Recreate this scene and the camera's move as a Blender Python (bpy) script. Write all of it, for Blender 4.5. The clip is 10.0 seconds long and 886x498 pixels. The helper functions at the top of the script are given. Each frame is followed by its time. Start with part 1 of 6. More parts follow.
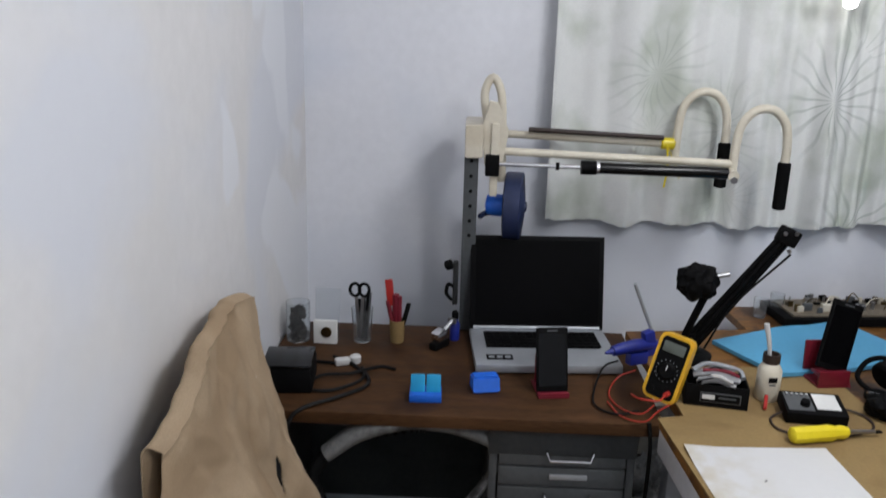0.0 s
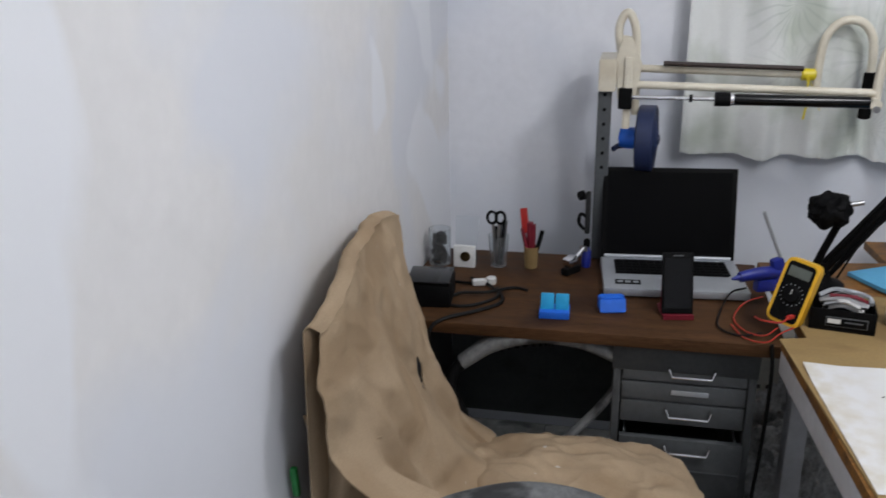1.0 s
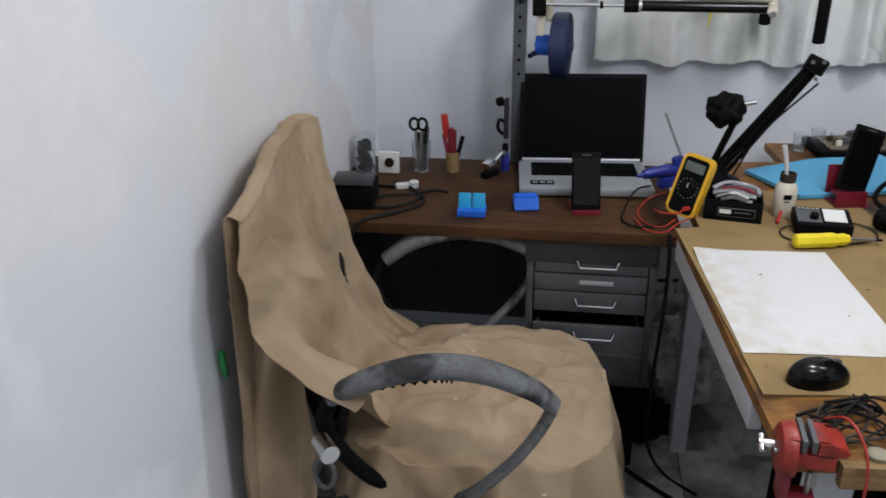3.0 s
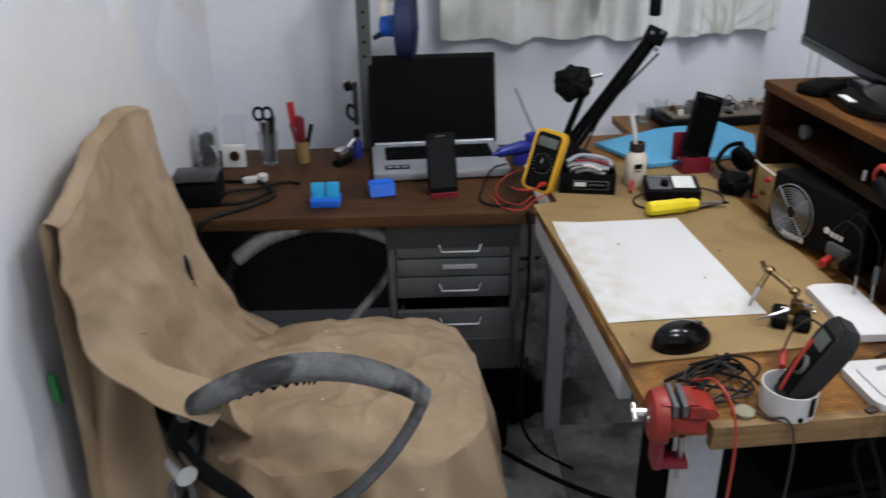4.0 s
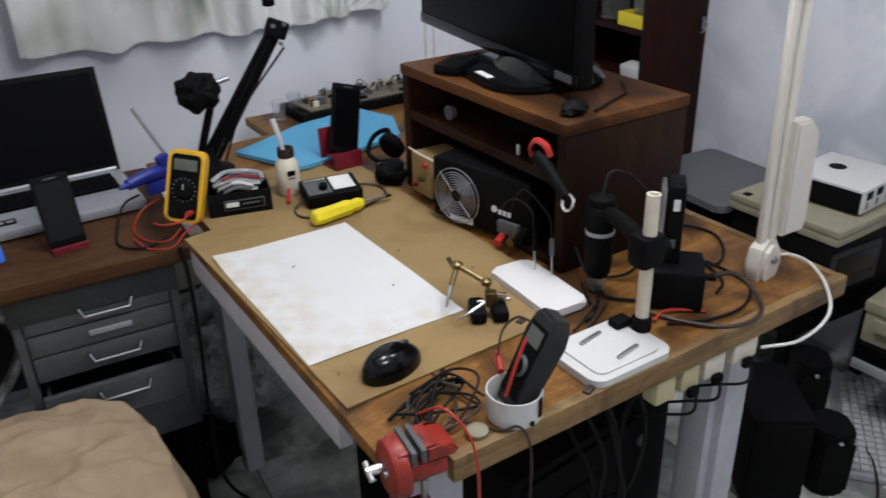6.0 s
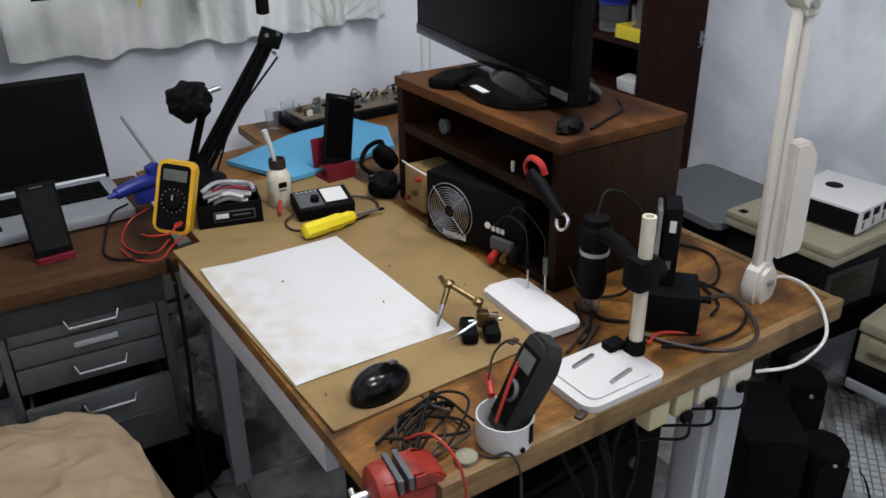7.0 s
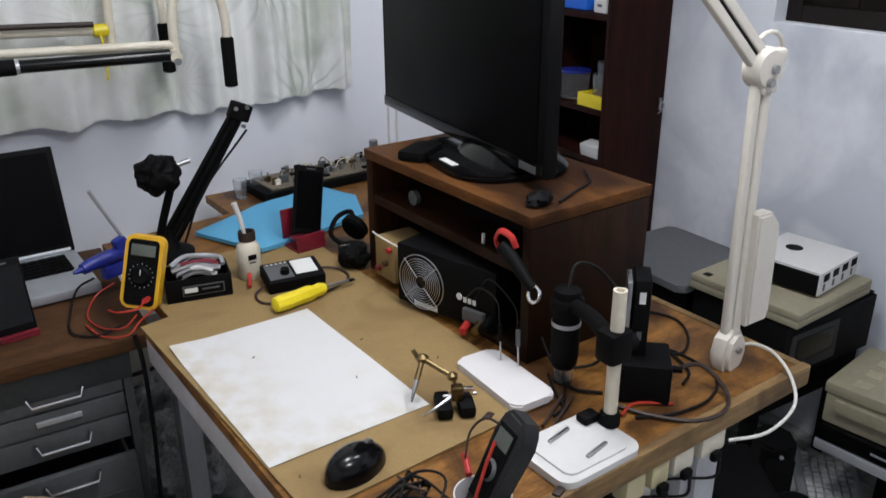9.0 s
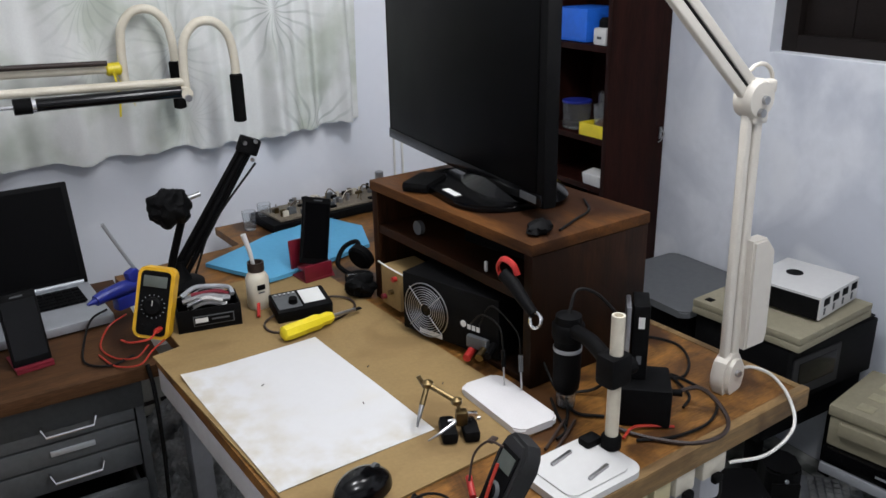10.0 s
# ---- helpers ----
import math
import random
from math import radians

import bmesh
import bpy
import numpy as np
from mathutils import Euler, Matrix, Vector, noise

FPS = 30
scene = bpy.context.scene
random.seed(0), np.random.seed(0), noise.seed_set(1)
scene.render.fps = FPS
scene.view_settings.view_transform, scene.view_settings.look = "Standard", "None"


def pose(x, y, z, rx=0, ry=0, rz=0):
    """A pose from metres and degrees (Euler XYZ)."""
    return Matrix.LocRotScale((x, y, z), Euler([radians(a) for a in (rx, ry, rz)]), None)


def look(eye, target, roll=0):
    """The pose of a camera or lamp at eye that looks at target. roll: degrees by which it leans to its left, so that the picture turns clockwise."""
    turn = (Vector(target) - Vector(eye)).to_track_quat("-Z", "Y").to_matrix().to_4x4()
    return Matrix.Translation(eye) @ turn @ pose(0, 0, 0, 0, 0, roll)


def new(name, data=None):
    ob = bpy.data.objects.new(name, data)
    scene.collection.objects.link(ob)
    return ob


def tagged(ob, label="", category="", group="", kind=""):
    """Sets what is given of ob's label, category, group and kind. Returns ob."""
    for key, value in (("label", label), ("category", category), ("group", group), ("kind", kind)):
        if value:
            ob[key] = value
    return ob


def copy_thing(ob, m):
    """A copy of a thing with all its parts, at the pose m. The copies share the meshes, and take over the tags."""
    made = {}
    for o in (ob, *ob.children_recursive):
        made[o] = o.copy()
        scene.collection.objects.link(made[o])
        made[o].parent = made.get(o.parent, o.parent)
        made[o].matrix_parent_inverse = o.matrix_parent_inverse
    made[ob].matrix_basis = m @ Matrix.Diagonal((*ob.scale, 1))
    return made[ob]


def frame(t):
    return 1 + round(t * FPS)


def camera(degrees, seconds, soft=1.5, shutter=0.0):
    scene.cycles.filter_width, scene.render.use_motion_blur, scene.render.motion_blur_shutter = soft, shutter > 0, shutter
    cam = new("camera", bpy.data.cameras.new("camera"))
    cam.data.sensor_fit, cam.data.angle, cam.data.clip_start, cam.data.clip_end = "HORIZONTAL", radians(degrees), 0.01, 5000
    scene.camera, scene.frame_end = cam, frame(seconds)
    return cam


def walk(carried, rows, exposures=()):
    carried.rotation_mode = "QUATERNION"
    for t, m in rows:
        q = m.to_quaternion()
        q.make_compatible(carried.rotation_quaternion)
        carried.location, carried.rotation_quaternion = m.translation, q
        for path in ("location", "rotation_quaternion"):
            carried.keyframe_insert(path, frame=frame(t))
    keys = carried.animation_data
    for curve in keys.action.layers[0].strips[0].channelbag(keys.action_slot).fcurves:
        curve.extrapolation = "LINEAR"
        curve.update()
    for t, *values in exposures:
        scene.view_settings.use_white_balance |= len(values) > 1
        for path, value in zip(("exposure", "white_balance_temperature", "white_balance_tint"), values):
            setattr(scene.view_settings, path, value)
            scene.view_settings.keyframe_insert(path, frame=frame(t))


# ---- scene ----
cam = camera(57.0, 10.0, shutter=0.4)
PATH = [
    (0, (-0.439, -1.026, 1.545), (-0.496, 0.898, 1.0), 1.6),
    (0.5, (-0.381, -1.11, 1.533), (-0.591, 0.776, 0.9), 0.5),
    (1, (-0.382, -1.179, 1.523), (-0.796, 0.665, 0.869), -1.0),
    (1.5, (-0.364, -1.199, 1.516), (-0.842, 0.602, 0.787), -1.1),
    (2, (-0.36, -1.259, 1.509), (-0.82, 0.547, 0.784), -0.8),
    (2.5, (-0.338, -1.283, 1.486), (-0.746, 0.52, 0.723), -1.2),
    (2.7, (-0.313, -1.288, 1.509), (-0.661, 0.505, 0.694), -1.0),
    (3.8, (-0.29, -1.232, 1.457), (-0.344, 0.587, 0.626), -0.8),
    (4, (-0.289, -1.214, 1.459), (-0.236, 0.598, 0.616), -0.7),
    (4.5, (-0.28, -1.127, 1.465), (0.067, 0.653, 0.623), -2.1),
    (5, (-0.275, -1.062, 1.466), (0.402, 0.63, 0.641), -2.5),
    (5.5, (-0.301, -1.031, 1.469), (0.478, 0.606, 0.627), -1.4),
    (6, (-0.279, -1.008, 1.454), (0.576, 0.563, 0.558), -1.6),
    (6.2, (-0.267, -1.002, 1.45), (0.653, 0.546, 0.579), -1.0),
    (7.3, (-0.261, -0.982, 1.466), (0.577, 0.601, 0.576), -0.7),
    (7.5, (-0.266, -0.986, 1.462), (0.557, 0.616, 0.593), -1.0),
    (8, (-0.289, -0.977, 1.465), (0.524, 0.646, 0.626), -0.6),
    (8.5, (-0.282, -0.983, 1.473), (0.595, 0.61, 0.64), -0.0),
    (9, (-0.268, -0.972, 1.493), (0.705, 0.601, 0.732), -0.3),
    (9.5, (-0.257, -0.982, 1.499), (0.696, 0.623, 0.779), -0.1),
    (10, (-0.281, -1.007, 1.506), (0.69, 0.597, 0.812), -1.1),
]
walk(cam, [(t, look(eye, target, roll)) for t, eye, target, roll in PATH], [(0.0, -0.14), (2.5, -0.08), (4.0, 0.0), (10.0, -0.03)])

# ---- world and lamps ----
world = bpy.data.worlds.new("night")
scene.world = world
world.use_nodes = True
world.node_tree.nodes["Background"].inputs[0].default_value = (0.02, 0.025, 0.04, 1)
world.node_tree.nodes["Background"].inputs[1].default_value = 0.3


def area_lamp(name, m, w, h, power, color):
    d = bpy.data.lights.new(name, "AREA")
    d.shape, d.size, d.size_y, d.energy, d.color = "RECTANGLE", w, h, power, color
    o = new(name, d)
    o.matrix_world = m
    return o


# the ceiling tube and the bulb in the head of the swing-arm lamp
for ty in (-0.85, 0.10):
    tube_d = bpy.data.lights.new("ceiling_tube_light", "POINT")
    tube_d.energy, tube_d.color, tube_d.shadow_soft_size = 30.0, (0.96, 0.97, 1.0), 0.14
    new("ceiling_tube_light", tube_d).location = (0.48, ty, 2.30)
area_lamp("desk_lamp_light", pose(0.60, -0.02, 1.555), 0.12, 0.12, 1.1, (0.97, 0.98, 1.0))


# ---- materials ----
def mat(name, color, rough=0.6, metal=0.0, vary=0.25, scale=6.0, fine=60.0, bump=0.15, stain=None, stain_amt=0.5,
        stretch=(1, 1, 1), spec=0.5, per_object=0.0, edge=0.68, specks=None, trans=0.0, coat=0.0):
    m = bpy.data.materials.new(name)
    m.use_nodes = True
    nt = m.node_tree
    N, L = nt.nodes, nt.links
    b = N["Principled BSDF"]
    b.inputs["Roughness"].default_value = rough
    b.inputs["Metallic"].default_value = metal
    b.inputs["Specular IOR Level"].default_value = spec
    b.inputs["Transmission Weight"].default_value = trans
    b.inputs["Coat Weight"].default_value = coat
    co = N.new("ShaderNodeTexCoord")
    mp = N.new("ShaderNodeMapping")
    mp.inputs["Scale"].default_value = stretch
    L.new(co.outputs["Object"], mp.inputs["Vector"])
    n1 = N.new("ShaderNodeTexNoise")
    n1.inputs["Scale"].default_value, n1.inputs["Detail"].default_value = scale, 6.0
    n2 = N.new("ShaderNodeTexNoise")
    n2.inputs["Scale"].default_value, n2.inputs["Detail"].default_value = fine, 4.0
    L.new(mp.outputs[0], n1.inputs["Vector"])
    L.new(mp.outputs[0], n2.inputs["Vector"])
    ramp = N.new("ShaderNodeValToRGB")
    lo = tuple(c * (1 - vary) for c in color)
    hi = tuple(min(1, c * (1 + vary)) for c in color)
    ramp.color_ramp.elements[0].position, ramp.color_ramp.elements[0].color = 0.3, (*lo, 1)
    ramp.color_ramp.elements[1].position, ramp.color_ramp.elements[1].color = 0.7, (*hi, 1)
    mixf = N.new("ShaderNodeMath")
    mixf.operation = "MULTIPLY_ADD"
    mixf.inputs[1].default_value, mixf.inputs[2].default_value = 0.45, 0.0
    L.new(n2.outputs["Fac"], mixf.inputs[0])
    add = N.new("ShaderNodeMath")
    add.operation = "MULTIPLY_ADD"
    add.inputs[1].default_value = 0.55
    L.new(n1.outputs["Fac"], add.inputs[0])
    L.new(mixf.outputs[0], add.inputs[2])
    fac = add.outputs[0]
    if per_object:
        oi = N.new("ShaderNodeObjectInfo")
        ad = N.new("ShaderNodeMath")
        ad.operation = "MULTIPLY_ADD"
        ad.inputs[1].default_value, = (per_object,)
        L.new(oi.outputs["Random"], ad.inputs[0])
        L.new(fac, ad.inputs[2])
        fac = ad.outputs[0]
    L.new(fac, ramp.inputs[0])
    col = ramp.outputs[0]
    if stain:
        n3 = N.new("ShaderNodeTexNoise")
        n3.inputs["Scale"].default_value, n3.inputs["Detail"].default_value = scale * 0.6, 8.0
        n3.inputs["Distortion"].default_value = 0.6
        L.new(co.outputs["Object"], n3.inputs["Vector"])
        r3 = N.new("ShaderNodeValToRGB")
        r3.color_ramp.elements[0].position, r3.color_ramp.elements[1].position = 0.5, edge
        L.new(n3.outputs["Fac"], r3.inputs[0])
        k = N.new("ShaderNodeMath")
        k.operation = "MULTIPLY"
        k.inputs[1].default_value = stain_amt
        L.new(r3.outputs[0], k.inputs[0])
        mx = N.new("ShaderNodeMix")
        mx.data_type = "RGBA"
        L.new(k.outputs[0], mx.inputs[0])
        L.new(col, mx.inputs[6])
        mx.inputs[7].default_value = (*stain, 1)
        col = mx.outputs[2]
    if specks:
        vo = N.new("ShaderNodeTexVoronoi")
        vo.inputs["Scale"].default_value = 13.0
        L.new(co.outputs["Object"], vo.inputs["Vector"])
        lt = N.new("ShaderNodeMath")
        lt.operation = "LESS_THAN"
        lt.inputs[1].default_value = 0.075
        L.new(vo.outputs["Distance"], lt.inputs[0])
        gt = N.new("ShaderNodeMath")
        gt.operation = "GREATER_THAN"
        gt.inputs[1].default_value = 0.56
        L.new(n1.outputs["Fac"], gt.inputs[0])
        both = N.new("ShaderNodeMath")
        both.operation = "MULTIPLY"
        L.new(lt.outputs[0], both.inputs[0])
        L.new(gt.outputs[0], both.inputs[1])
        ms = N.new("ShaderNodeMix")
        ms.data_type = "RGBA"
        L.new(both.outputs[0], ms.inputs[0])
        L.new(col, ms.inputs[6])
        ms.inputs[7].default_value = (*specks, 1)
        col = ms.outputs[2]
    L.new(col, b.inputs["Base Color"])
    rr = N.new("ShaderNodeMapRange")
    rr.inputs[3].default_value, rr.inputs[4].default_value = max(0.02, rough - 0.12), min(1, rough + 0.12)
    L.new(n1.outputs["Fac"], rr.inputs[0])
    L.new(rr.outputs[0], b.inputs["Roughness"])
    if bump:
        bp = N.new("ShaderNodeBump")
        bp.inputs["Strength"].default_value, bp.inputs["Distance"].default_value = bump, 0.002
        L.new(fac if not per_object else add.outputs[0], bp.inputs["Height"])
        L.new(bp.outputs[0], b.inputs["Normal"])
    return m


def glass(name, color, rough=0.08):
    m = bpy.data.materials.new(name)
    m.use_nodes = True
    b = m.node_tree.nodes["Principled BSDF"]
    b.inputs["Base Color"].default_value = (*color, 1)
    b.inputs["Roughness"].default_value = rough
    b.inputs["Transmission Weight"].default_value = 0.95
    b.inputs["IOR"].default_value = 1.3
    return m


def glow(name, color, k):
    m = bpy.data.materials.new(name)
    m.use_nodes = True
    b = m.node_tree.nodes["Principled BSDF"]
    b.inputs["Emission Color"].default_value = (*color, 1)
    b.inputs["Emission Strength"].default_value = k
    return m


PLASTER = mat("plaster", (0.785, 0.795, 0.835), 0.75, vary=0.05, scale=2.2, fine=35, bump=0.25, stain=(0.60, 0.61, 0.65), stain_amt=0.55)
PLASTER_EAST = mat("patched_plaster", (0.72, 0.745, 0.80), 0.78, vary=0.07, scale=3.2, fine=30, bump=0.4, stain=(0.47, 0.50, 0.57), stain_amt=0.7, edge=0.62)
PLASTER_WHITE = mat("whitewash", (0.735, 0.725, 0.72), 0.8, vary=0.05, scale=2.3, fine=30, bump=0.35, stain=(0.66, 0.65, 0.635), stain_amt=0.55, edge=0.60)
CEIL = mat("ceiling_paint", (0.78, 0.79, 0.81), 0.85, vary=0.06, scale=2)
DESK = mat("desk_wood", (0.066, 0.031, 0.0135), 0.62, spec=0.12, vary=0.5, scale=5, fine=40, stretch=(1, 8, 8), bump=0.2, stain=(0.028, 0.013, 0.008), stain_amt=0.8, edge=0.6)
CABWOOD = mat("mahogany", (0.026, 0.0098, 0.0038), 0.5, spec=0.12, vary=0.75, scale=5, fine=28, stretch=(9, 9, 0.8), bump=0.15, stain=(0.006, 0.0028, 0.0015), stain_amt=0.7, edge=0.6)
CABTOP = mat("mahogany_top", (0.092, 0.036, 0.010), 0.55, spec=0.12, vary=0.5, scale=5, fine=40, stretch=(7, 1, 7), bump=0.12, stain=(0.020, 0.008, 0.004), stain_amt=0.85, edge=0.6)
BOOKWOOD = mat("bookcase_wood", (0.019, 0.0052, 0.0034), 0.5, spec=0.1, vary=0.6, scale=3, fine=30, stretch=(9, 9, 0.8), bump=0.1)
PLY = mat("plywood", (0.205, 0.092, 0.022), 0.45, spec=0.25, vary=0.62, scale=11, fine=60, stretch=(1, 5, 5), bump=0.2, stain=(0.050, 0.020, 0.007), stain_amt=0.9, edge=0.6)
EDGE = mat("edge_wood", (0.225, 0.140, 0.060), 0.55, spec=0.25, vary=0.5, scale=8, fine=70, stretch=(1, 9, 14), bump=0.25, stain=(0.055, 0.027, 0.012), stain_amt=0.8, edge=0.62)
MAT_BOARD = mat("hardboard", (0.275, 0.185, 0.078), 0.7, spec=0.3, vary=0.12, scale=9, fine=160, bump=0.08, stain=(0.185, 0.115, 0.048), stain_amt=0.6, edge=0.62)
PAPER = mat("paper", (0.63, 0.63, 0.63), 0.8, vary=0.02, scale=8, fine=80, bump=0.05, stain=(0.60, 0.57, 0.48), stain_amt=0.35)


def add_patches(m, colour, scale, lo, hi, amount, seed):
    """Repainted patches with a fairly crisp, wandering outline."""
    N, L = m.node_tree.nodes, m.node_tree.links
    b = N["Principled BSDF"]
    base = b.inputs["Base Color"].links[0].from_socket
    mp = N.new("ShaderNodeMapping")
    mp.inputs["Location"].default_value = (seed, seed * 0.7, seed * 1.3)
    L.new(N["Texture Coordinate"].outputs["Object"], mp.inputs["Vector"])
    n = N.new("ShaderNodeTexNoise")
    n.inputs["Scale"].default_value, n.inputs["Detail"].default_value, n.inputs["Roughness"].default_value = scale, 3.0, 0.4
    n.inputs["Distortion"].default_value = 0.5
    L.new(mp.outputs[0], n.inputs["Vector"])
    r = N.new("ShaderNodeMapRange")
    r.inputs[1].default_value, r.inputs[2].default_value, r.inputs[4].default_value = lo, hi, amount
    L.new(n.outputs["Fac"], r.inputs[0])
    mx = N.new("ShaderNodeMix")
    mx.data_type = "RGBA"
    L.new(r.outputs[0], mx.inputs[0])
    L.new(base, mx.inputs[6])
    mx.inputs[7].default_value = (*colour, 1)
    L.new(mx.outputs[2], b.inputs["Base Color"])


add_patches(PLASTER_WHITE, (0.68, 0.705, 0.765), 1.5, 0.48, 0.56, 0.75, 3.1)
add_patches(PLASTER_WHITE, (0.79, 0.805, 0.84), 1.3, 0.53, 0.55, 0.8, 8.4)
add_patches(PLASTER, (0.72, 0.75, 0.815), 1.8, 0.50, 0.60, 0.7, 5.7)
add_patches(PLASTER_EAST, (0.78, 0.80, 0.84), 2.4, 0.52, 0.57, 0.6, 1.9)


def add_grime(m, colour, x_reach, y_reach, amount):
    """A worn brown stain that is densest at the two edges x = 0 and y = 0."""
    N, L = m.node_tree.nodes, m.node_tree.links
    b = N["Principled BSDF"]
    base = b.inputs["Base Color"].links[0].from_socket
    sp = N.new("ShaderNodeSeparateXYZ")
    L.new(N["Texture Coordinate"].outputs["Object"], sp.inputs[0])
    far = []
    for k, reach in ((0, x_reach), (1, y_reach)):
        r = N.new("ShaderNodeMapRange")
        r.inputs[1].default_value, r.inputs[2].default_value = 0.0, reach
        r.inputs[3].default_value, r.inputs[4].default_value = 1.0, 0.0
        L.new(sp.outputs[k], r.inputs[0])
        far.append(r)
    top = N.new("ShaderNodeMath")
    top.operation = "MAXIMUM"
    L.new(far[0].outputs[0], top.inputs[0])
    L.new(far[1].outputs[0], top.inputs[1])
    n = N.new("ShaderNodeTexNoise")
    n.inputs["Scale"].default_value, n.inputs["Detail"].default_value = 24.0, 9.0
    L.new(N["Texture Coordinate"].outputs["Object"], n.inputs["Vector"])
    nr = N.new("ShaderNodeMapRange")
    nr.inputs[1].default_value, nr.inputs[2].default_value = 0.38, 0.68
    L.new(n.outputs["Fac"], nr.inputs[0])
    k = N.new("ShaderNodeMath")
    k.operation = "MULTIPLY"
    L.new(top.outputs[0], k.inputs[0])
    L.new(nr.outputs[0], k.inputs[1])
    a = N.new("ShaderNodeMath")
    a.operation = "MULTIPLY"
    a.inputs[1].default_value = amount
    L.new(k.outputs[0], a.inputs[0])
    mx = N.new("ShaderNodeMix")
    mx.data_type = "RGBA"
    L.new(a.outputs[0], mx.inputs[0])
    L.new(base, mx.inputs[6])
    mx.inputs[7].default_value = (*colour, 1)
    L.new(mx.outputs[2], b.inputs["Base Color"])


add_grime(PAPER, (0.44, 0.36, 0.20), 0.15, 0.10, 0.55)
WHITEWOOD = mat("painted_wood", (0.48, 0.49, 0.52), 0.6, vary=0.12, scale=6, fine=60, bump=0.2, stain=(0.32, 0.31, 0.31), stain_amt=0.6)
STEEL_GREY = mat("grey_enamel", (0.078, 0.084, 0.089), 0.5, spec=0.3, vary=0.2, scale=8, fine=90, bump=0.08, stain=(0.045, 0.045, 0.046), stain_amt=0.7)
CHROME = mat("chrome", (0.75, 0.75, 0.76), 0.22, 1.0, vary=0.08, bump=0.0)
STEEL = mat("steel", (0.42, 0.42, 0.43), 0.35, 1.0, vary=0.2, scale=20, bump=0.05)
BRASS = mat("brass", (0.16, 0.115, 0.055), 0.4, 1.0, vary=0.3, scale=30, bump=0.05)
CLOTH = mat("tan_cloth", (0.375, 0.280, 0.185), 0.9, vary=0.2, scale=7, fine=400, bump=0.4, stain=(0.27, 0.185, 0.11), stain_amt=0.6, edge=0.62, spec=0.12, specks=(0.6, 0.56, 0.5))
BLACK = mat("black_plastic", (0.004, 0.004, 0.0044), 0.6, spec=0.08, vary=0.3, scale=12, fine=150, bump=0.06)
BLACK_GLOSS = mat("glossy_black", (0.003, 0.003, 0.0035), 0.16, vary=0.2, scale=5, bump=0.0, spec=0.25)
SCREEN = mat("dark_screen", (0.0022, 0.0022, 0.0026), 0.4, spec=0.05, vary=0.2, scale=4, bump=0.0)
ARM_GREY = mat("worn_armrest", (0.150, 0.154, 0.156), 0.8, spec=0.25, vary=0.35, scale=14, fine=120, bump=0.4, stain=(0.02, 0.02, 0.021), stain_amt=0.85, edge=0.6)
FOAM = mat("foam_grip", (0.006, 0.006, 0.006), 0.95, vary=0.3, scale=60, fine=300, bump=0.4, spec=0.05)
CREAM = mat("cream_enamel", (0.66, 0.61, 0.50), 0.4, vary=0.08, scale=10, fine=90, bump=0.05, stain=(0.40, 0.32, 0.20), stain_amt=0.35)
LAMPWHITE = mat("lamp_enamel", (0.66, 0.62, 0.55), 0.35, vary=0.05, scale=8, bump=0.03)
BEIGE = mat("aged_plastic", (0.28, 0.255, 0.18), 0.6, spec=0.3, vary=0.12, scale=8, fine=90, bump=0.05, stain=(0.19, 0.165, 0.11), stain_amt=0.5)
WHITEPL = mat("white_plastic", (0.60, 0.595, 0.585), 0.4, vary=0.04, scale=8, bump=0.03)
GREYPL = mat("grey_plastic", (0.095, 0.10, 0.105), 0.5, spec=0.3, vary=0.15, scale=8, bump=0.05)
SILVER = mat("silver_plastic", (0.42, 0.44, 0.47), 0.35, 0.4, vary=0.08, scale=8, bump=0.03)
YELLOW = mat("yellow_plastic", (0.75, 0.60, 0.02), 0.4, vary=0.1, scale=12, bump=0.04, stain=(0.45, 0.36, 0.04), stain_amt=0.35)
AMBER = mat("amber_plastic", (0.72, 0.40, 0.015), 0.45, vary=0.1, scale=14, bump=0.04)
BLUE = mat("blue_plastic", (0.015, 0.14, 0.68), 0.45, vary=0.1, scale=16, bump=0.06)
CYAN = mat("cyan_plastic", (0.01, 0.33, 0.62), 0.45, vary=0.1, scale=16, bump=0.06)
NAVY = mat("navy_plastic", (0.012, 0.022, 0.22), 0.4, vary=0.2, scale=16, bump=0.05)
FANBLUE = mat("fan_blue", (0.014, 0.024, 0.075), 0.4, vary=0.2, scale=12, bump=0.04)
RED = mat("red_plastic", (0.42, 0.022, 0.018), 0.45, vary=0.15, scale=16, bump=0.06)
VISE_RED = mat("red_enamel", (0.27, 0.020, 0.011), 0.45, vary=0.3, scale=18, bump=0.2, stain=(0.06, 0.012, 0.010), stain_amt=0.8, edge=0.6)
DKRED = mat("dark_red_plastic", (0.17, 0.010, 0.022), 0.4, vary=0.2, scale=10, bump=0.04)
GREYDK = mat("charcoal_plastic", (0.022, 0.022, 0.023), 0.6, spec=0.25, vary=0.25, scale=14, fine=150, bump=0.1)
CYANCLOTH = mat("light_blue_sheet", (0.10, 0.38, 0.62), 0.7, vary=0.08, scale=5, fine=90, bump=0.15)
CLEAR = glass("clear_plastic", (0.9, 0.93, 0.95), 0.15)
PCB = mat("old_board", (0.17, 0.14, 0.10), 0.6, vary=0.5, scale=30, fine=150, bump=0.3)
CABLE = mat("black_rubber", (0.006, 0.0055, 0.0055), 0.6, spec=0.2, vary=0.2, scale=30, bump=0.05)
CABLE_BROWN = mat("brown_rubber", (0.030, 0.017, 0.013), 0.55, vary=0.2, scale=30, bump=0.05)
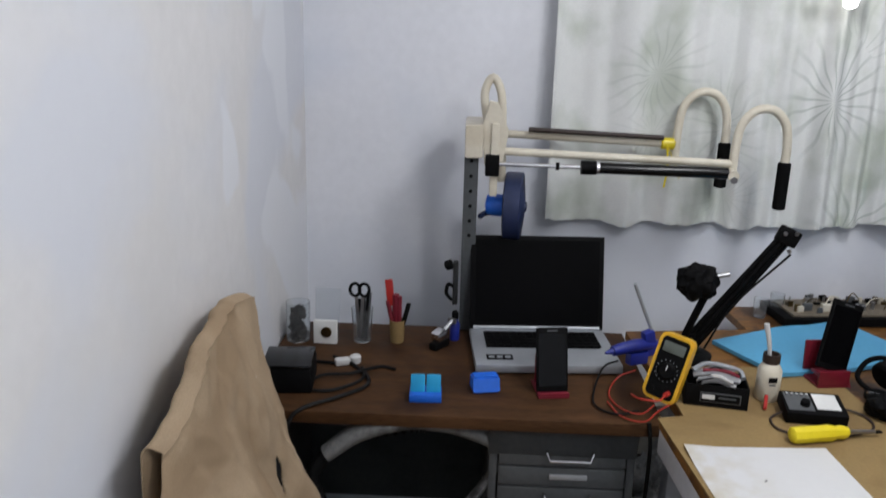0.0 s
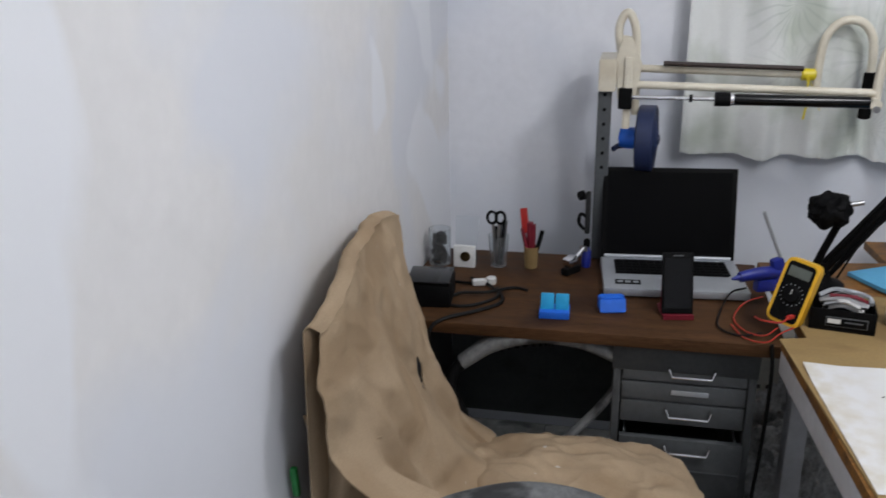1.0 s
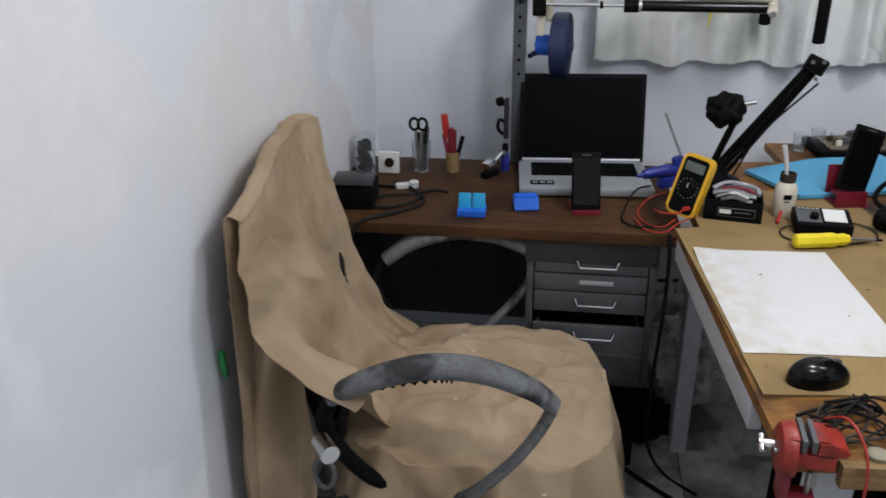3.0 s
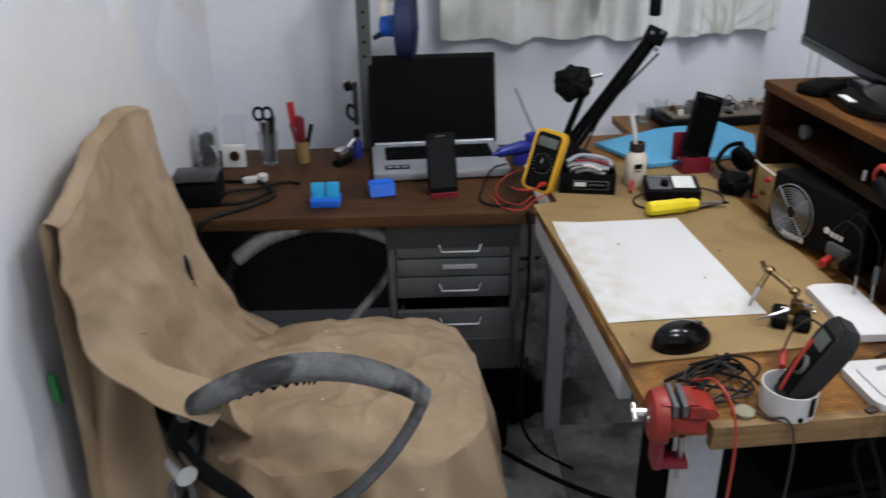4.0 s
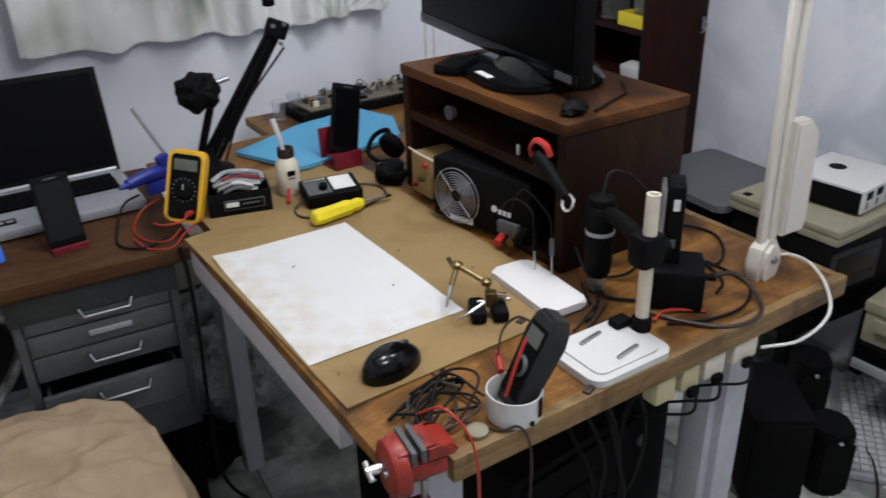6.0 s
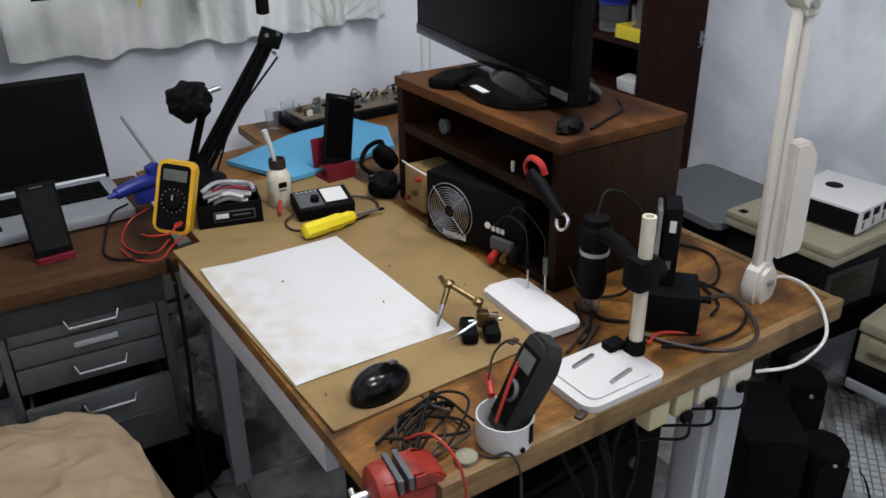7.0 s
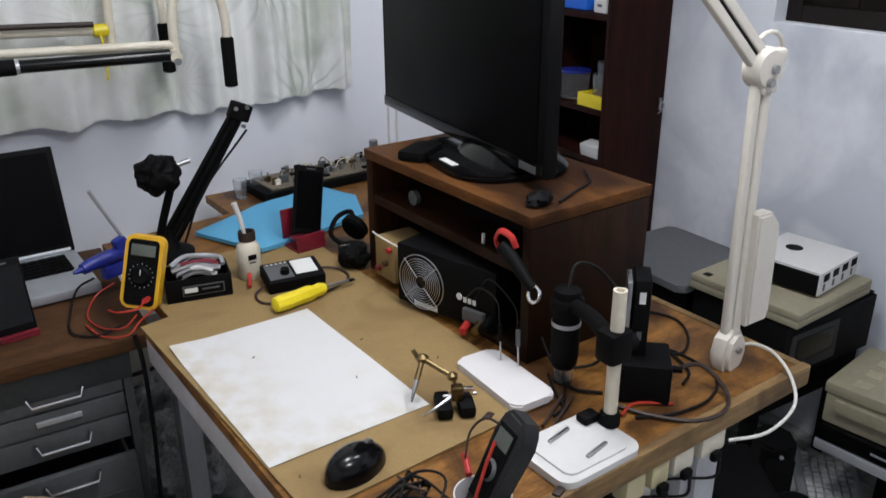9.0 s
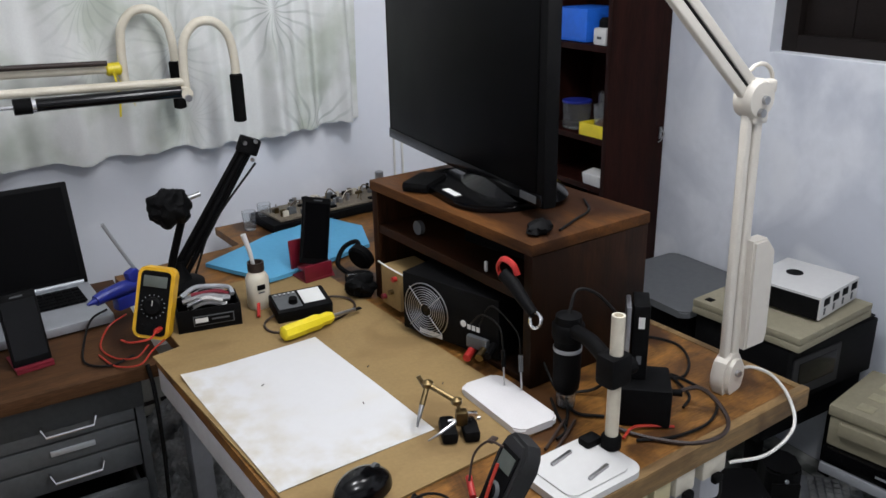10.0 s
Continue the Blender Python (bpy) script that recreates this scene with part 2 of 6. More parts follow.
REDLEAD = mat("red_lead", (0.40, 0.03, 0.015), 0.4, vary=0.1, scale=30, bump=0.0)
WHITECABLE = mat("white_cable", (0.66, 0.65, 0.62), 0.5, vary=0.05, scale=20, bump=0.0)
FOAMPAD = mat("white_foam", (0.64, 0.625, 0.625), 0.9, vary=0.05, scale=20, fine=300, bump=0.3)
TILE = mat("floor_tile", (0.46, 0.47, 0.445), 0.45, vary=0.5, scale=6, fine=30, bump=0.08, stain=(0.07, 0.07, 0.065), stain_amt=0.85, per_object=0.12)
add_patches(TILE, (0.10, 0.115, 0.10), 7.0, 0.52, 0.62, 0.75, 2.2)


def shift_by_place(m, k):
    """Gives each object of that material its own stretch of the pattern."""
    N, L = m.node_tree.nodes, m.node_tree.links
    src = N["Texture Coordinate"].outputs["Object"]
    info = N.new("ShaderNodeObjectInfo")
    v = N.new("ShaderNodeVectorMath")
    v.operation = "MULTIPLY_ADD"
    v.inputs[1].default_value = (k, k, k)
    ends = [l.to_socket for l in src.links]
    L.new(info.outputs["Location"], v.inputs[0])
    L.new(src, v.inputs[2])
    for e in ends:
        L.new(v.outputs[0], e)


shift_by_place(TILE, 3.7)
GROUT = mat("grout", (0.07, 0.07, 0.065), 0.9, vary=0.3, scale=20)
LABEL = mat("white_label", (0.72, 0.72, 0.70), 0.6, vary=0.04, scale=20, bump=0.0)
DKWOOD = mat("dark_shutter", (0.010, 0.007, 0.006), 0.6, spec=0.2, vary=0.4, scale=5, fine=60, stretch=(1, 1, 6), bump=0.1)
GLASSDARK = mat("lcd_grey", (0.10, 0.115, 0.10), 0.25, vary=0.1, scale=10, bump=0.0)
SOCKET = mat("yellowed_plastic", (0.52, 0.46, 0.27), 0.5, vary=0.08, scale=10, bump=0.03)
GREEN = mat("green_plastic", (0.02, 0.25, 0.06), 0.4, vary=0.2, scale=20, bump=0.0)
CLEARBAG = mat("crumpled_plastic", (0.52, 0.53, 0.53), 0.3, vary=0.5, scale=25, fine=120, bump=0.8)


# ---- mesh helpers ----
def bx(bm, x0, y0, z0, x1, y1, z1, r=0.0, m=None, seg=2):
    """A box between two corners, with rounded edges."""
    res = bmesh.ops.create_cube(bm, size=1.0)
    vs = res["verts"]
    bmesh.ops.transform(bm, matrix=Matrix.Translation(((x0 + x1) / 2, (y0 + y1) / 2, (z0 + z1) / 2)) @ Matrix.Diagonal((abs(x1 - x0), abs(y1 - y0), abs(z1 - z0), 1)), verts=vs)
    if r > 0:
        es = list({e for v in vs for e in v.link_edges})
        out = bmesh.ops.bevel(bm, geom=es, offset=r, segments=seg, profile=0.6, affect="EDGES")
        vs = list({v for f in out["faces"] for v in f.verts} | {v for v in vs if v.is_valid})
    if m is not None:
        bmesh.ops.transform(bm, matrix=m, verts=vs)
    return bm


def B(*a, **k):
    return bx(bmesh.new(), *a, **k)


def cy(bm, p0, p1, r0, r1=None, seg=20, cap=True):
    """A cylinder or cone from p0 to p1."""
    p0, p1 = Vector(p0), Vector(p1)
    d = p1 - p0
    res = bmesh.ops.create_cone(bm, cap_ends=cap, segments=seg, radius1=r0, radius2=r0 if r1 is None else r1, depth=d.length)
    q = d.to_track_quat("Z", "Y").to_matrix().to_4x4()
    bmesh.ops.transform(bm, matrix=Matrix.Translation((p0 + p1) / 2) @ q, verts=res["verts"])
    return bm


def C(*a, **k):
    return cy(bmesh.new(), *a, **k)


def smoothed(pts, n=6):
    """A Catmull-Rom line through pts."""
    P = [Vector(p) for p in pts]
    P = [2 * P[0] - P[1]] + P + [2 * P[-1] - P[-2]]
    out = []
    for i in range(1, len(P) - 2):
        a, b, c, d = P[i - 1:i + 3]
        for k in range(n):
            t = k / n
            out.append(0.5 * (2 * b + (c - a) * t + (2 * a - 5 * b + 4 * c - d) * t * t + (3 * b - a - 3 * c + d) * t ** 3))
    out.append(P[-2])
    return out


def tube(bm, pts, r, seg=10, n=6, smooth=True, flat=1.0):
    """A round bar along pts; r may be a number or a function of 0..1."""
    P = smoothed(pts, n) if smooth else [Vector(p) for p in pts]
    rings, up = [], Vector((0, 0, 1))
    for i, p in enumerate(P):
        d = (P[min(i + 1, len(P) - 1)] - P[max(i - 1, 0)]).normalized()
        if abs(d.dot(up)) > 0.97:
            up = Vector((0, 1, 0)) if abs(d.y) < 0.9 else Vector((1, 0, 0))
        side = d.cross(up).normalized()
        top = side.cross(d).normalized()
        up = top
        rr = r(i / (len(P) - 1)) if callable(r) else r
        rings.append([bm.verts.new(p + rr * (math.cos(a) * side + flat * math.sin(a) * top)) for a in (2 * math.pi * k / seg for k in range(seg))])
    for a, b in zip(rings, rings[1:]):
        for k in range(seg):
            bm.faces.new((a[k], a[(k + 1) % seg], b[(k + 1) % seg], b[k]))
    bm.faces.new(rings[0][::-1])
    bm.faces.new(rings[-1])
    return bm


def T(*a, **k):
    return tube(bmesh.new(), *a, **k)


def lathe(bm, profile, seg=24, m=None):
    """A turned shape about z from (radius, height) pairs."""
    rings = [[bm.verts.new((max(r, 1e-4) * math.cos(a), max(r, 1e-4) * math.sin(a), z)) for a in (2 * math.pi * k / seg for k in range(seg))] for r, z in profile]
    for a, b in zip(rings, rings[1:]):
        for k in range(seg):
            bm.faces.new((a[k], a[(k + 1) % seg], b[(k + 1) % seg], b[k]))
    bm.faces.new(rings[0][::-1])
    bm.faces.new(rings[-1])
    if m is not None:
        bmesh.ops.transform(bm, matrix=m, verts=[v for r in rings for v in r])
    return bm


def LT(*a, **k):
    return lathe(bmesh.new(), *a, **k)


def sheet(fn, nu, nv, thick=0.0):
    """A surface fn(u, v) over 0..1 squared; thick gives it a back."""
    bm = bmesh.new()
    g = [[bm.verts.new(fn(i / nu, j / nv)) for j in range(nv + 1)] for i in range(nu + 1)]
    for i in range(nu):
        for j in range(nv):
            bm.faces.new((g[i][j], g[i + 1][j], g[i + 1][j + 1], g[i][j + 1]))
    if thick:
        bmesh.ops.recalc_face_normals(bm, faces=bm.faces[:])
        bmesh.ops.solidify(bm, geom=bm.faces[:], thickness=thick)
    return bm


def prism(outline, z0, z1, r=0.0, m=None):
    """An upright slab with that outline (x, y)."""
    bm = bmesh.new()
    lo = [bm.verts.new((x, y, z0)) for x, y in outline]
    hi = [bm.verts.new((x, y, z1)) for x, y in outline]
    bm.faces.new(lo[::-1])
    bm.faces.new(hi)
    for i in range(len(lo)):
        j = (i + 1) % len(lo)
        bm.faces.new((lo[i], lo[j], hi[j], hi[i]))
    if r:
        bmesh.ops.bevel(bm, geom=[e for e in bm.edges if (e.verts[0] in hi) == (e.verts[1] in hi)], offset=r, segments=2, affect="EDGES")
    if m is not None:
        bmesh.ops.transform(bm, matrix=m, verts=bm.verts[:])
    return bm


def round_rect(x0, y0, x1, y1, r, n=5):
    out = []
    for cx, cy_, a0 in ((x1 - r, y1 - r, 0), (x0 + r, y1 - r, 90), (x0 + r, y0 + r, 180), (x1 - r, y0 + r, 270)):
        for k in range(n + 1):
            a = radians(a0 + 90 * k / n)
            out.append((cx + r * math.cos(a), cy_ + r * math.sin(a)))
    return out


def part(name, bm, material, parent=None, label="", smooth=None, m=None):
    """Links a bmesh as one mesh object under a thing or a part."""
    bmesh.ops.recalc_face_normals(bm, faces=bm.faces[:])
    me = bpy.data.meshes.new(name)
    bm.to_mesh(me)
    bm.free()
    me.materials.append(material)
    if smooth is not False:
        for p in me.polygons:
            p.use_smooth = True
        me.set_sharp_from_angle(angle=radians(38))
    o = new(name, me)
    if parent:
        o.parent = parent
    if m is not None:
        o.matrix_basis = m
    if label:
        o["label"] = label
    return o


def thing(name, label, category, m=None, group="", kind=""):
    e = new(name)
    e.empty_display_size = 0.05
    if m is not None:
        e.matrix_basis = m
    return tagged(e, label, category, group, kind)


def alone(name, bm, material, label, category, m=None, group="", kind=""):
    return tagged(part(name, bm, material, None, "", m=m), label, category, group, kind)


TB = pose(0.028, 0.0, 0.75, 0, 0, 4.0)   # the workbench's own axes, at its top
DZ = 0.72                                # the desk's top
WX, EX, NY, SY = -0.92, 1.80, 1.34, -2.6  # the room's inner faces
HIGH = 2.45


def on_table(u, v, z=0.0, rz=0.0, rx=0.0, ry=0.0):
    return TB @ pose(u, v, z, rx, ry, rz)


def on_desk(x, y, rz=0.0, z=0.0):
    return pose(x, y, DZ + z, 0, 0, rz)

# ---- the room ----
def wall(name, *boxes, material=PLASTER):
    bm = bmesh.new()
    for b in boxes:
        bx(bm, *b)
    return tagged(part(name, bm, material, smooth=False), "bluish white plastered wall with stains", "wall", kind="structure")


wall("wall_north", (WX - 0.15, NY, 0, EX + 0.15, NY + 0.15, HIGH))
wall("wall_west", (WX - 0.15, SY, 0, WX, NY, HIGH), material=PLASTER_WHITE)
wall("wall_south", (WX - 0.15, SY - 0.15, 0, EX + 0.15, SY, HIGH))
# east wall with an opening for the shuttered window
W0, W1, WZ0, WZ1 = -0.45, 0.57, 1.20, 2.10
wall("wall_east", (EX, SY, 0, EX + 0.15, W0, HIGH), (EX, W1, 0, EX + 0.15, NY, HIGH), (EX, W0, 0, EX + 0.15, W1, WZ0), (EX, W0, WZ1, EX + 0.15, W1, HIGH), material=PLASTER_EAST)
tagged(part("ceiling", B(WX - 0.15, SY - 0.15, HIGH, EX + 0.15, NY + 0.15, HIGH + 0.12), CEIL, smooth=False), "white painted ceiling", "ceiling", kind="structure")
floor = tagged(part("floor", B(WX - 0.15, SY - 0.15, -0.12, EX + 0.15, NY + 0.15, -0.004), GROUT, smooth=False), "grey marbled tile floor, dirty", "floor", kind="structure")


def window_east():
    w = thing("window_1", "dark closed wooden shutter window in a plastered opening", "window", kind="structure")
    fr = bmesh.new()
    bx(fr, EX + 0.05, W0, WZ0, EX + 0.10, W0 + 0.05, WZ1, 0.004)
    bx(fr, EX + 0.05, W1 - 0.05, WZ0, EX + 0.10, W1, WZ1, 0.004)
    bx(fr, EX + 0.05, W0 + 0.05, WZ0, EX + 0.10, W1 - 0.05, WZ0 + 0.05, 0.004)
    bx(fr, EX + 0.05, W0 + 0.05, WZ1 - 0.05, EX + 0.10, W1 - 0.05, WZ1, 0.004)
    part("window_frame", fr, DKWOOD, w)
    for k in range(6):
        y = W0 + 0.05 + k * (W1 - W0 - 0.10) / 6
        part("shutter_board", B(EX + 0.075, y + 0.001, WZ0 + 0.05, EX + 0.095, y + (W1 - W0 - 0.10) / 6 - 0.001, WZ1 - 0.05, 0.003), DKWOOD, w)
    part("window_sill", B(EX + 0.002, W0, WZ0 - 0.004, EX + 0.05, W1, WZ0 + 0.003, 0.001), PLASTER, w)


window_east()

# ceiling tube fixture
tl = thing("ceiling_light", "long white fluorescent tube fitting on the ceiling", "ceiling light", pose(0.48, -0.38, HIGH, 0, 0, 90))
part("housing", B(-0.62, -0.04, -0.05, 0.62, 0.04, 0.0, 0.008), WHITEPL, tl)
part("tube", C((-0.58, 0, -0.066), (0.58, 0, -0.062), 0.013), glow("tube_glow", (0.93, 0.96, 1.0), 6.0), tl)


# ---- curtain ----
def curtain():
    x0, x1 = -0.215, 0.83
    rnd = random.Random(4)
    ph = [rnd.uniform(0, 6.28) for _ in range(6)]

    def f(u, v):
        x = x0 + u * (x1 - x0)
        low = 0.988 + 0.005 * math.sin(u * 17 + 1) + 0.006 * math.sin(u * 41 + 2) + 0.003 * noise.noise((u * 60, 0, 0)) + 0.002 * noise.noise((u * 190, 3, 0)) + 0.055 * max(0, u - 0.75) * 2
        z = low + v * (2.05 - low)
        amp = 0.016 * (1.15 - 0.4 * v) * (0.75 + 1.5 * max(0, u - 0.55))
        y = NY - 0.045 - amp * (math.sin(u * 34 + ph[0]) + 0.6 * math.sin(u * 61 + ph[1] + 1.5 * v) + 0.45 * math.sin(u * 113 + ph[3] + v) * min(1, u * 1.4) + 0.5 * math.sin(u * 15 + ph[2] + 2 * v))
        y += 0.010 * noise.noise((x * 9, z * 5, 1.3))
        return (x, min(y, NY - 0.008), z)
    c = thing("curtain", "thin white curtain printed with grey green palm leaves", "curtain")
    m = mat("curtain_print", (0.72, 0.73, 0.715), 0.85, vary=0.05, scale=8, fine=200, bump=0.1, spec=0.2)
    nt = m.node_tree
    N, L = nt.nodes, nt.links
    b = N["Principled BSDF"]
    base = b.inputs["Base Color"].links[0].from_socket
    co = N["Texture Coordinate"]

    # fan-shaped leaf strokes: a radial wave in cells, and soft green patches
    vo = N.new("ShaderNodeTexVoronoi")
    vo.inputs["Scale"].default_value = 3.4
    mp = N.new("ShaderNodeMapping")
    mp.inputs["Scale"].default_value = (1, 0.0, 0.8)
    wob = N.new("ShaderNodeTexNoise")
    wob.inputs["Scale"].default_value, wob.inputs["Detail"].default_value = 3.5, 2.0
    L.new(co.outputs["Object"], wob.inputs["Vector"])
    wv = N.new("ShaderNodeVectorMath")
    wv.operation = "MULTIPLY_ADD"
    wv.inputs[1].default_value = (0.14, 0.0, 0.14)
    L.new(wob.outputs["Color"], wv.inputs[0])
    L.new(co.outputs["Object"], wv.inputs[2])
    L.new(wv.outputs[0], mp.inputs[0])
    L.new(mp.outputs[0], vo.inputs["Vector"])
    sub = N.new("ShaderNodeVectorMath")
    sub.operation = "SUBTRACT"
    L.new(mp.outputs[0], sub.inputs[0])
    L.new(vo.outputs["Position"], sub.inputs[1])
    sep = N.new("ShaderNodeSeparateXYZ")
    L.new(sub.outputs[0], sep.inputs[0])
    at = N.new("ShaderNodeMath")
    at.operation = "ARCTAN2"
    L.new(sep.outputs[0], at.inputs[0])
    L.new(sep.outputs[2], at.inputs[1])
    mu = N.new("ShaderNodeMath")
    mu.operation = "MULTIPLY"
    mu.inputs[1].default_value = 19.0
    L.new(at.outputs[0], mu.inputs[0])
    si = N.new("ShaderNodeMath")
    si.operation = "SINE"
    L.new(mu.outputs[0], si.inputs[0])
    rp = N.new("ShaderNodeMapRange")
    rp.inputs[1].default_value, rp.inputs[2].default_value = 0.55, 0.95
    L.new(si.outputs[0], rp.inputs[0])
    fade = N.new("ShaderNodeMapRange")
    fade.inputs[1].default_value, fade.inputs[2].default_value, fade.inputs[3].default_value, fade.inputs[4].default_value = 0.16, 0.60, 0.8, 0.0
    L.new(vo.outputs["Distance"], fade.inputs[0])
    mm = N.new("ShaderNodeMath")
    mm.operation = "MULTIPLY"
    L.new(rp.outputs[0], mm.inputs[0])
    L.new(fade.outputs[0], mm.inputs[1])
    patch = N.new("ShaderNodeTexNoise")
    patch.inputs["Scale"].default_value, patch.inputs["Detail"].default_value = 5.0, 4.0
    L.new(co.outputs["Object"], patch.inputs["Vector"])
    pr = N.new("ShaderNodeMapRange")
    pr.inputs[1].default_value, pr.inputs[2].default_value, pr.inputs[4].default_value = 0.48, 0.68, 0.65
    L.new(patch.outputs["Fac"], pr.inputs[0])
    mx = N.new("ShaderNodeMix")
    mx.data_type = "RGBA"
    L.new(pr.outputs[0], mx.inputs[0])
    L.new(base, mx.inputs[6])
    mx.inputs[7].default_value = (0.40, 0.45, 0.36, 1)
    k = N.new("ShaderNodeMath")
    k.operation = "MULTIPLY"
    k.inputs[1].default_value = 0.68
    L.new(mm.outputs[0], k.inputs[0])
    mx2 = N.new("ShaderNodeMix")
    mx2.data_type = "RGBA"
    L.new(k.outputs[0], mx2.inputs[0])
    L.new(mx.outputs[2], mx2.inputs[6])
    mx2.inputs[7].default_value = (0.26, 0.31, 0.27, 1)
    L.new(mx2.outputs[2], b.inputs["Base Color"])
    part("cloth", sheet(f, 320, 44, 0.0015), m, c)
    part("curtain_rod", C((x0 - 0.05, NY - 0.05, 2.06), (x1 + 0.05, NY - 0.05, 2.06), 0.009), STEEL, c)


curtain()


# ---- desk along the north wall, with a drawer pedestal ----
def desk():
    d = thing("desk", "dark brown wooden desk with worn edge and grey metal base", "desk")
    part("top", B(WX + 0.005, 0.565, DZ - 0.03, 0.0, 1.10, DZ, 0.004), DESK, d)
    ap = [(-0.375 + 0.325 * k / 24, DZ - 0.032 if k in (0, 24) else DZ - 0.058 - 0.012 * math.cos(2 * math.pi * k / 24 * 1.0)) for k in range(25)]
    bm = bmesh.new()
    lo = [bm.verts.new((x, 0.585, z)) for x, z in [(p[0], DZ - 0.095) for p in ap]]
    hi = [bm.verts.new((x, 0.574, DZ - 0.031)) for x, z in ap]
    for i in range(24):
        bm.faces.new((lo[i], lo[i + 1], hi[i + 1], hi[i]))
    bmesh.ops.solidify(bm, geom=bm.faces[:], thickness=0.01)
    part("apron", bm, STEEL_GREY, d)
    part("back_panel", B(WX + 0.02, 1.06, 0.20, -0.06, 1.075, DZ - 0.03, 0.002), STEEL_GREY, d)
    part("leg", B(WX + 0.02, 0.60, 0.0, WX + 0.06, 1.06, DZ - 0.03, 0.003), STEEL_GREY, d)
    return d


desk()


def pedestal():
    p = thing("drawer_unit", "grey metal drawer unit with chrome handles, lowest drawer ajar", "drawer unit", pose(0, 0, 0))
    x0, x1, y0, y1 = -0.372, -0.050, 0.590, 1.05
    b = bmesh.new()
    bx(b, x0, y0, 0.27, x0 + 0.018, y1, 0.687, 0.003)
    bx(b, x1 - 0.018, y0, 0.27, x1, y1, 0.687, 0.003)
    bx(b, x0 + 0.018, y1 - 0.012, 0.27, x1 - 0.018, y1, 0.687)
    bx(b, x0 + 0.018, y0, 0.27, x1 - 0.018, y1 - 0.012, 0.285)
    bx(b, x0 + 0.018, y0 + 0.002, 0.660, x1 - 0.018, y1 - 0.012, 0.687)
    part("body", b, STEEL_GREY, p)
    for z0, z1, hz, out in ((0.598, 0.655, 0.629, 0.0), (0.548, 0.594, 0.574, 0.0), (0.488, 0.544, 0.523, 0.0), (0.292, 0.462, 0.442, 0.025)):
        y = y0 - out
        o = part("drawer", B(x0 + 0.021, y - 0.004, z0, x1 - 0.021, y + 0.012, z1, 0.003), STEEL_GREY, p)
        part("drawer_bottom", B(x0 + 0.037, y + 0.0125, z0 + 0.004, x1 - 0.037, y1 - 0.03, z0 + 0.010), STEEL_GREY, o)
        for sx in (x0 + 0.030, x1 - 0.036):
            part("drawer_side", B(sx, y + 0.0125, z0 + 0.004, sx + 0.006, y1 - 0.03, z1 - 0.012), STEEL_GREY, o)
        cx = (x0 + x1) / 2 + 0.015
        if hz == 0.574:
            part("label_holder", B(cx - 0.042, y - 0.009, hz - 0.006, cx + 0.042, y - 0.004, hz + 0.006, 0.002), SILVER, o, "thin silver strip")
        else:
            part("handle", T([(cx - 0.05, y - 0.004, hz + 0.010), (cx - 0.05, y - 0.016, hz + 0.008), (cx - 0.044, y - 0.024, hz - 0.006), (cx + 0.044, y - 0.024, hz - 0.006), (cx + 0.05, y - 0.016, hz + 0.008), (cx + 0.05, y - 0.004, hz + 0.010)], 0.0036, seg=8, smooth=False), CHROME, o, "chrome bow handle")
    part("lower_strip", B(x0 + 0.024, y0 - 0.0335, 0.378, x1 - 0.024, y0 - 0.029, 0.383), STEEL_GREY, p)
    for x in (x0 + 0.03, x1 - 0.03):
        for y in (y0 + 0.03, y1 - 0.03):
            part("foot", C((x, y, 0.0), (x, y, 0.27), 0.016), BLACK, p)


pedestal()


# ---- workbench ----
def bench():
    t = thing("workbench", "plywood workbench with pale wooden edge and white legs", "workbench", TB)
    part("tabletop", prism([(-0.012, -0.294), (0.877, -0.294), (0.877, 1.245), (0.38, 1.245), (0.38, 1.06), (0.04, 1.035), (0.04, 0.545), (-0.012, 0.540)], -0.022, 0.0), PLY, t)
    part("front_edge", B(0.060, -0.312, -0.036, 0.895, -0.294, 0.003, 0.003), EDGE, t, "worn pale timber edging")
    part("right_edge", B(0.877, -0.294, -0.036, 0.894, 1.245, 0.002, 0.003), EDGE, t)
    part("hardboard_top", prism([(-0.002, -0.140), (0.455, -0.122), (0.462, 0.80), (0.045, 0.80), (0.040, 0.545), (-0.018, 0.535)], 0.001, 0.0045), MAT_BOARD, t, "tan hardboard sheet lying on the plywood")
    part("left_apron", B(-0.012, -0.124, -0.076, 0.010, 0.536, -0.023, 0.003), WHITEWOOD, t)
    part("front_apron", B(0.12, -0.20, -0.10, 0.70, -0.18, -0.024, 0.003), WHITEWOOD, t)
    for u0, v0, u1, v1 in ((0.068, 0.675, 0.114, 0.725), (0.055, -0.255, 0.112, -0.200), (0.690, -0.250, 0.750, -0.155), (0.82, 1.12, 0.86, 1.18), (0.40, 1.12, 0.45, 1.18)):
        part("leg", B(u0, v0, -0.75, u1, v1, -0.023, 0.004), WHITEWOOD, t)
    part("leg_batten", B(0.668, -0.235, -0.62, 0.6895, -0.180, -0.024, 0.003), WHITEWOOD, t)
    return t


bench()
# sheet of paper, its back corner lifted a little
def paper_f(u, v):
    return (0.281 * u, 0.430 * v, 0.0058 + 0.006 * max(0, v - 0.85) / 0.15 * max(0, 1 - u * 4) + 0.0006 * math.sin(u * 5 + v * 7))
pp = alone("paper_sheet", sheet(paper_f, 24, 30, 0.0006), PAPER, "large white paper sheet, stained, on the hardboard", "paper", on_table(-0.003, -0.018, 0))


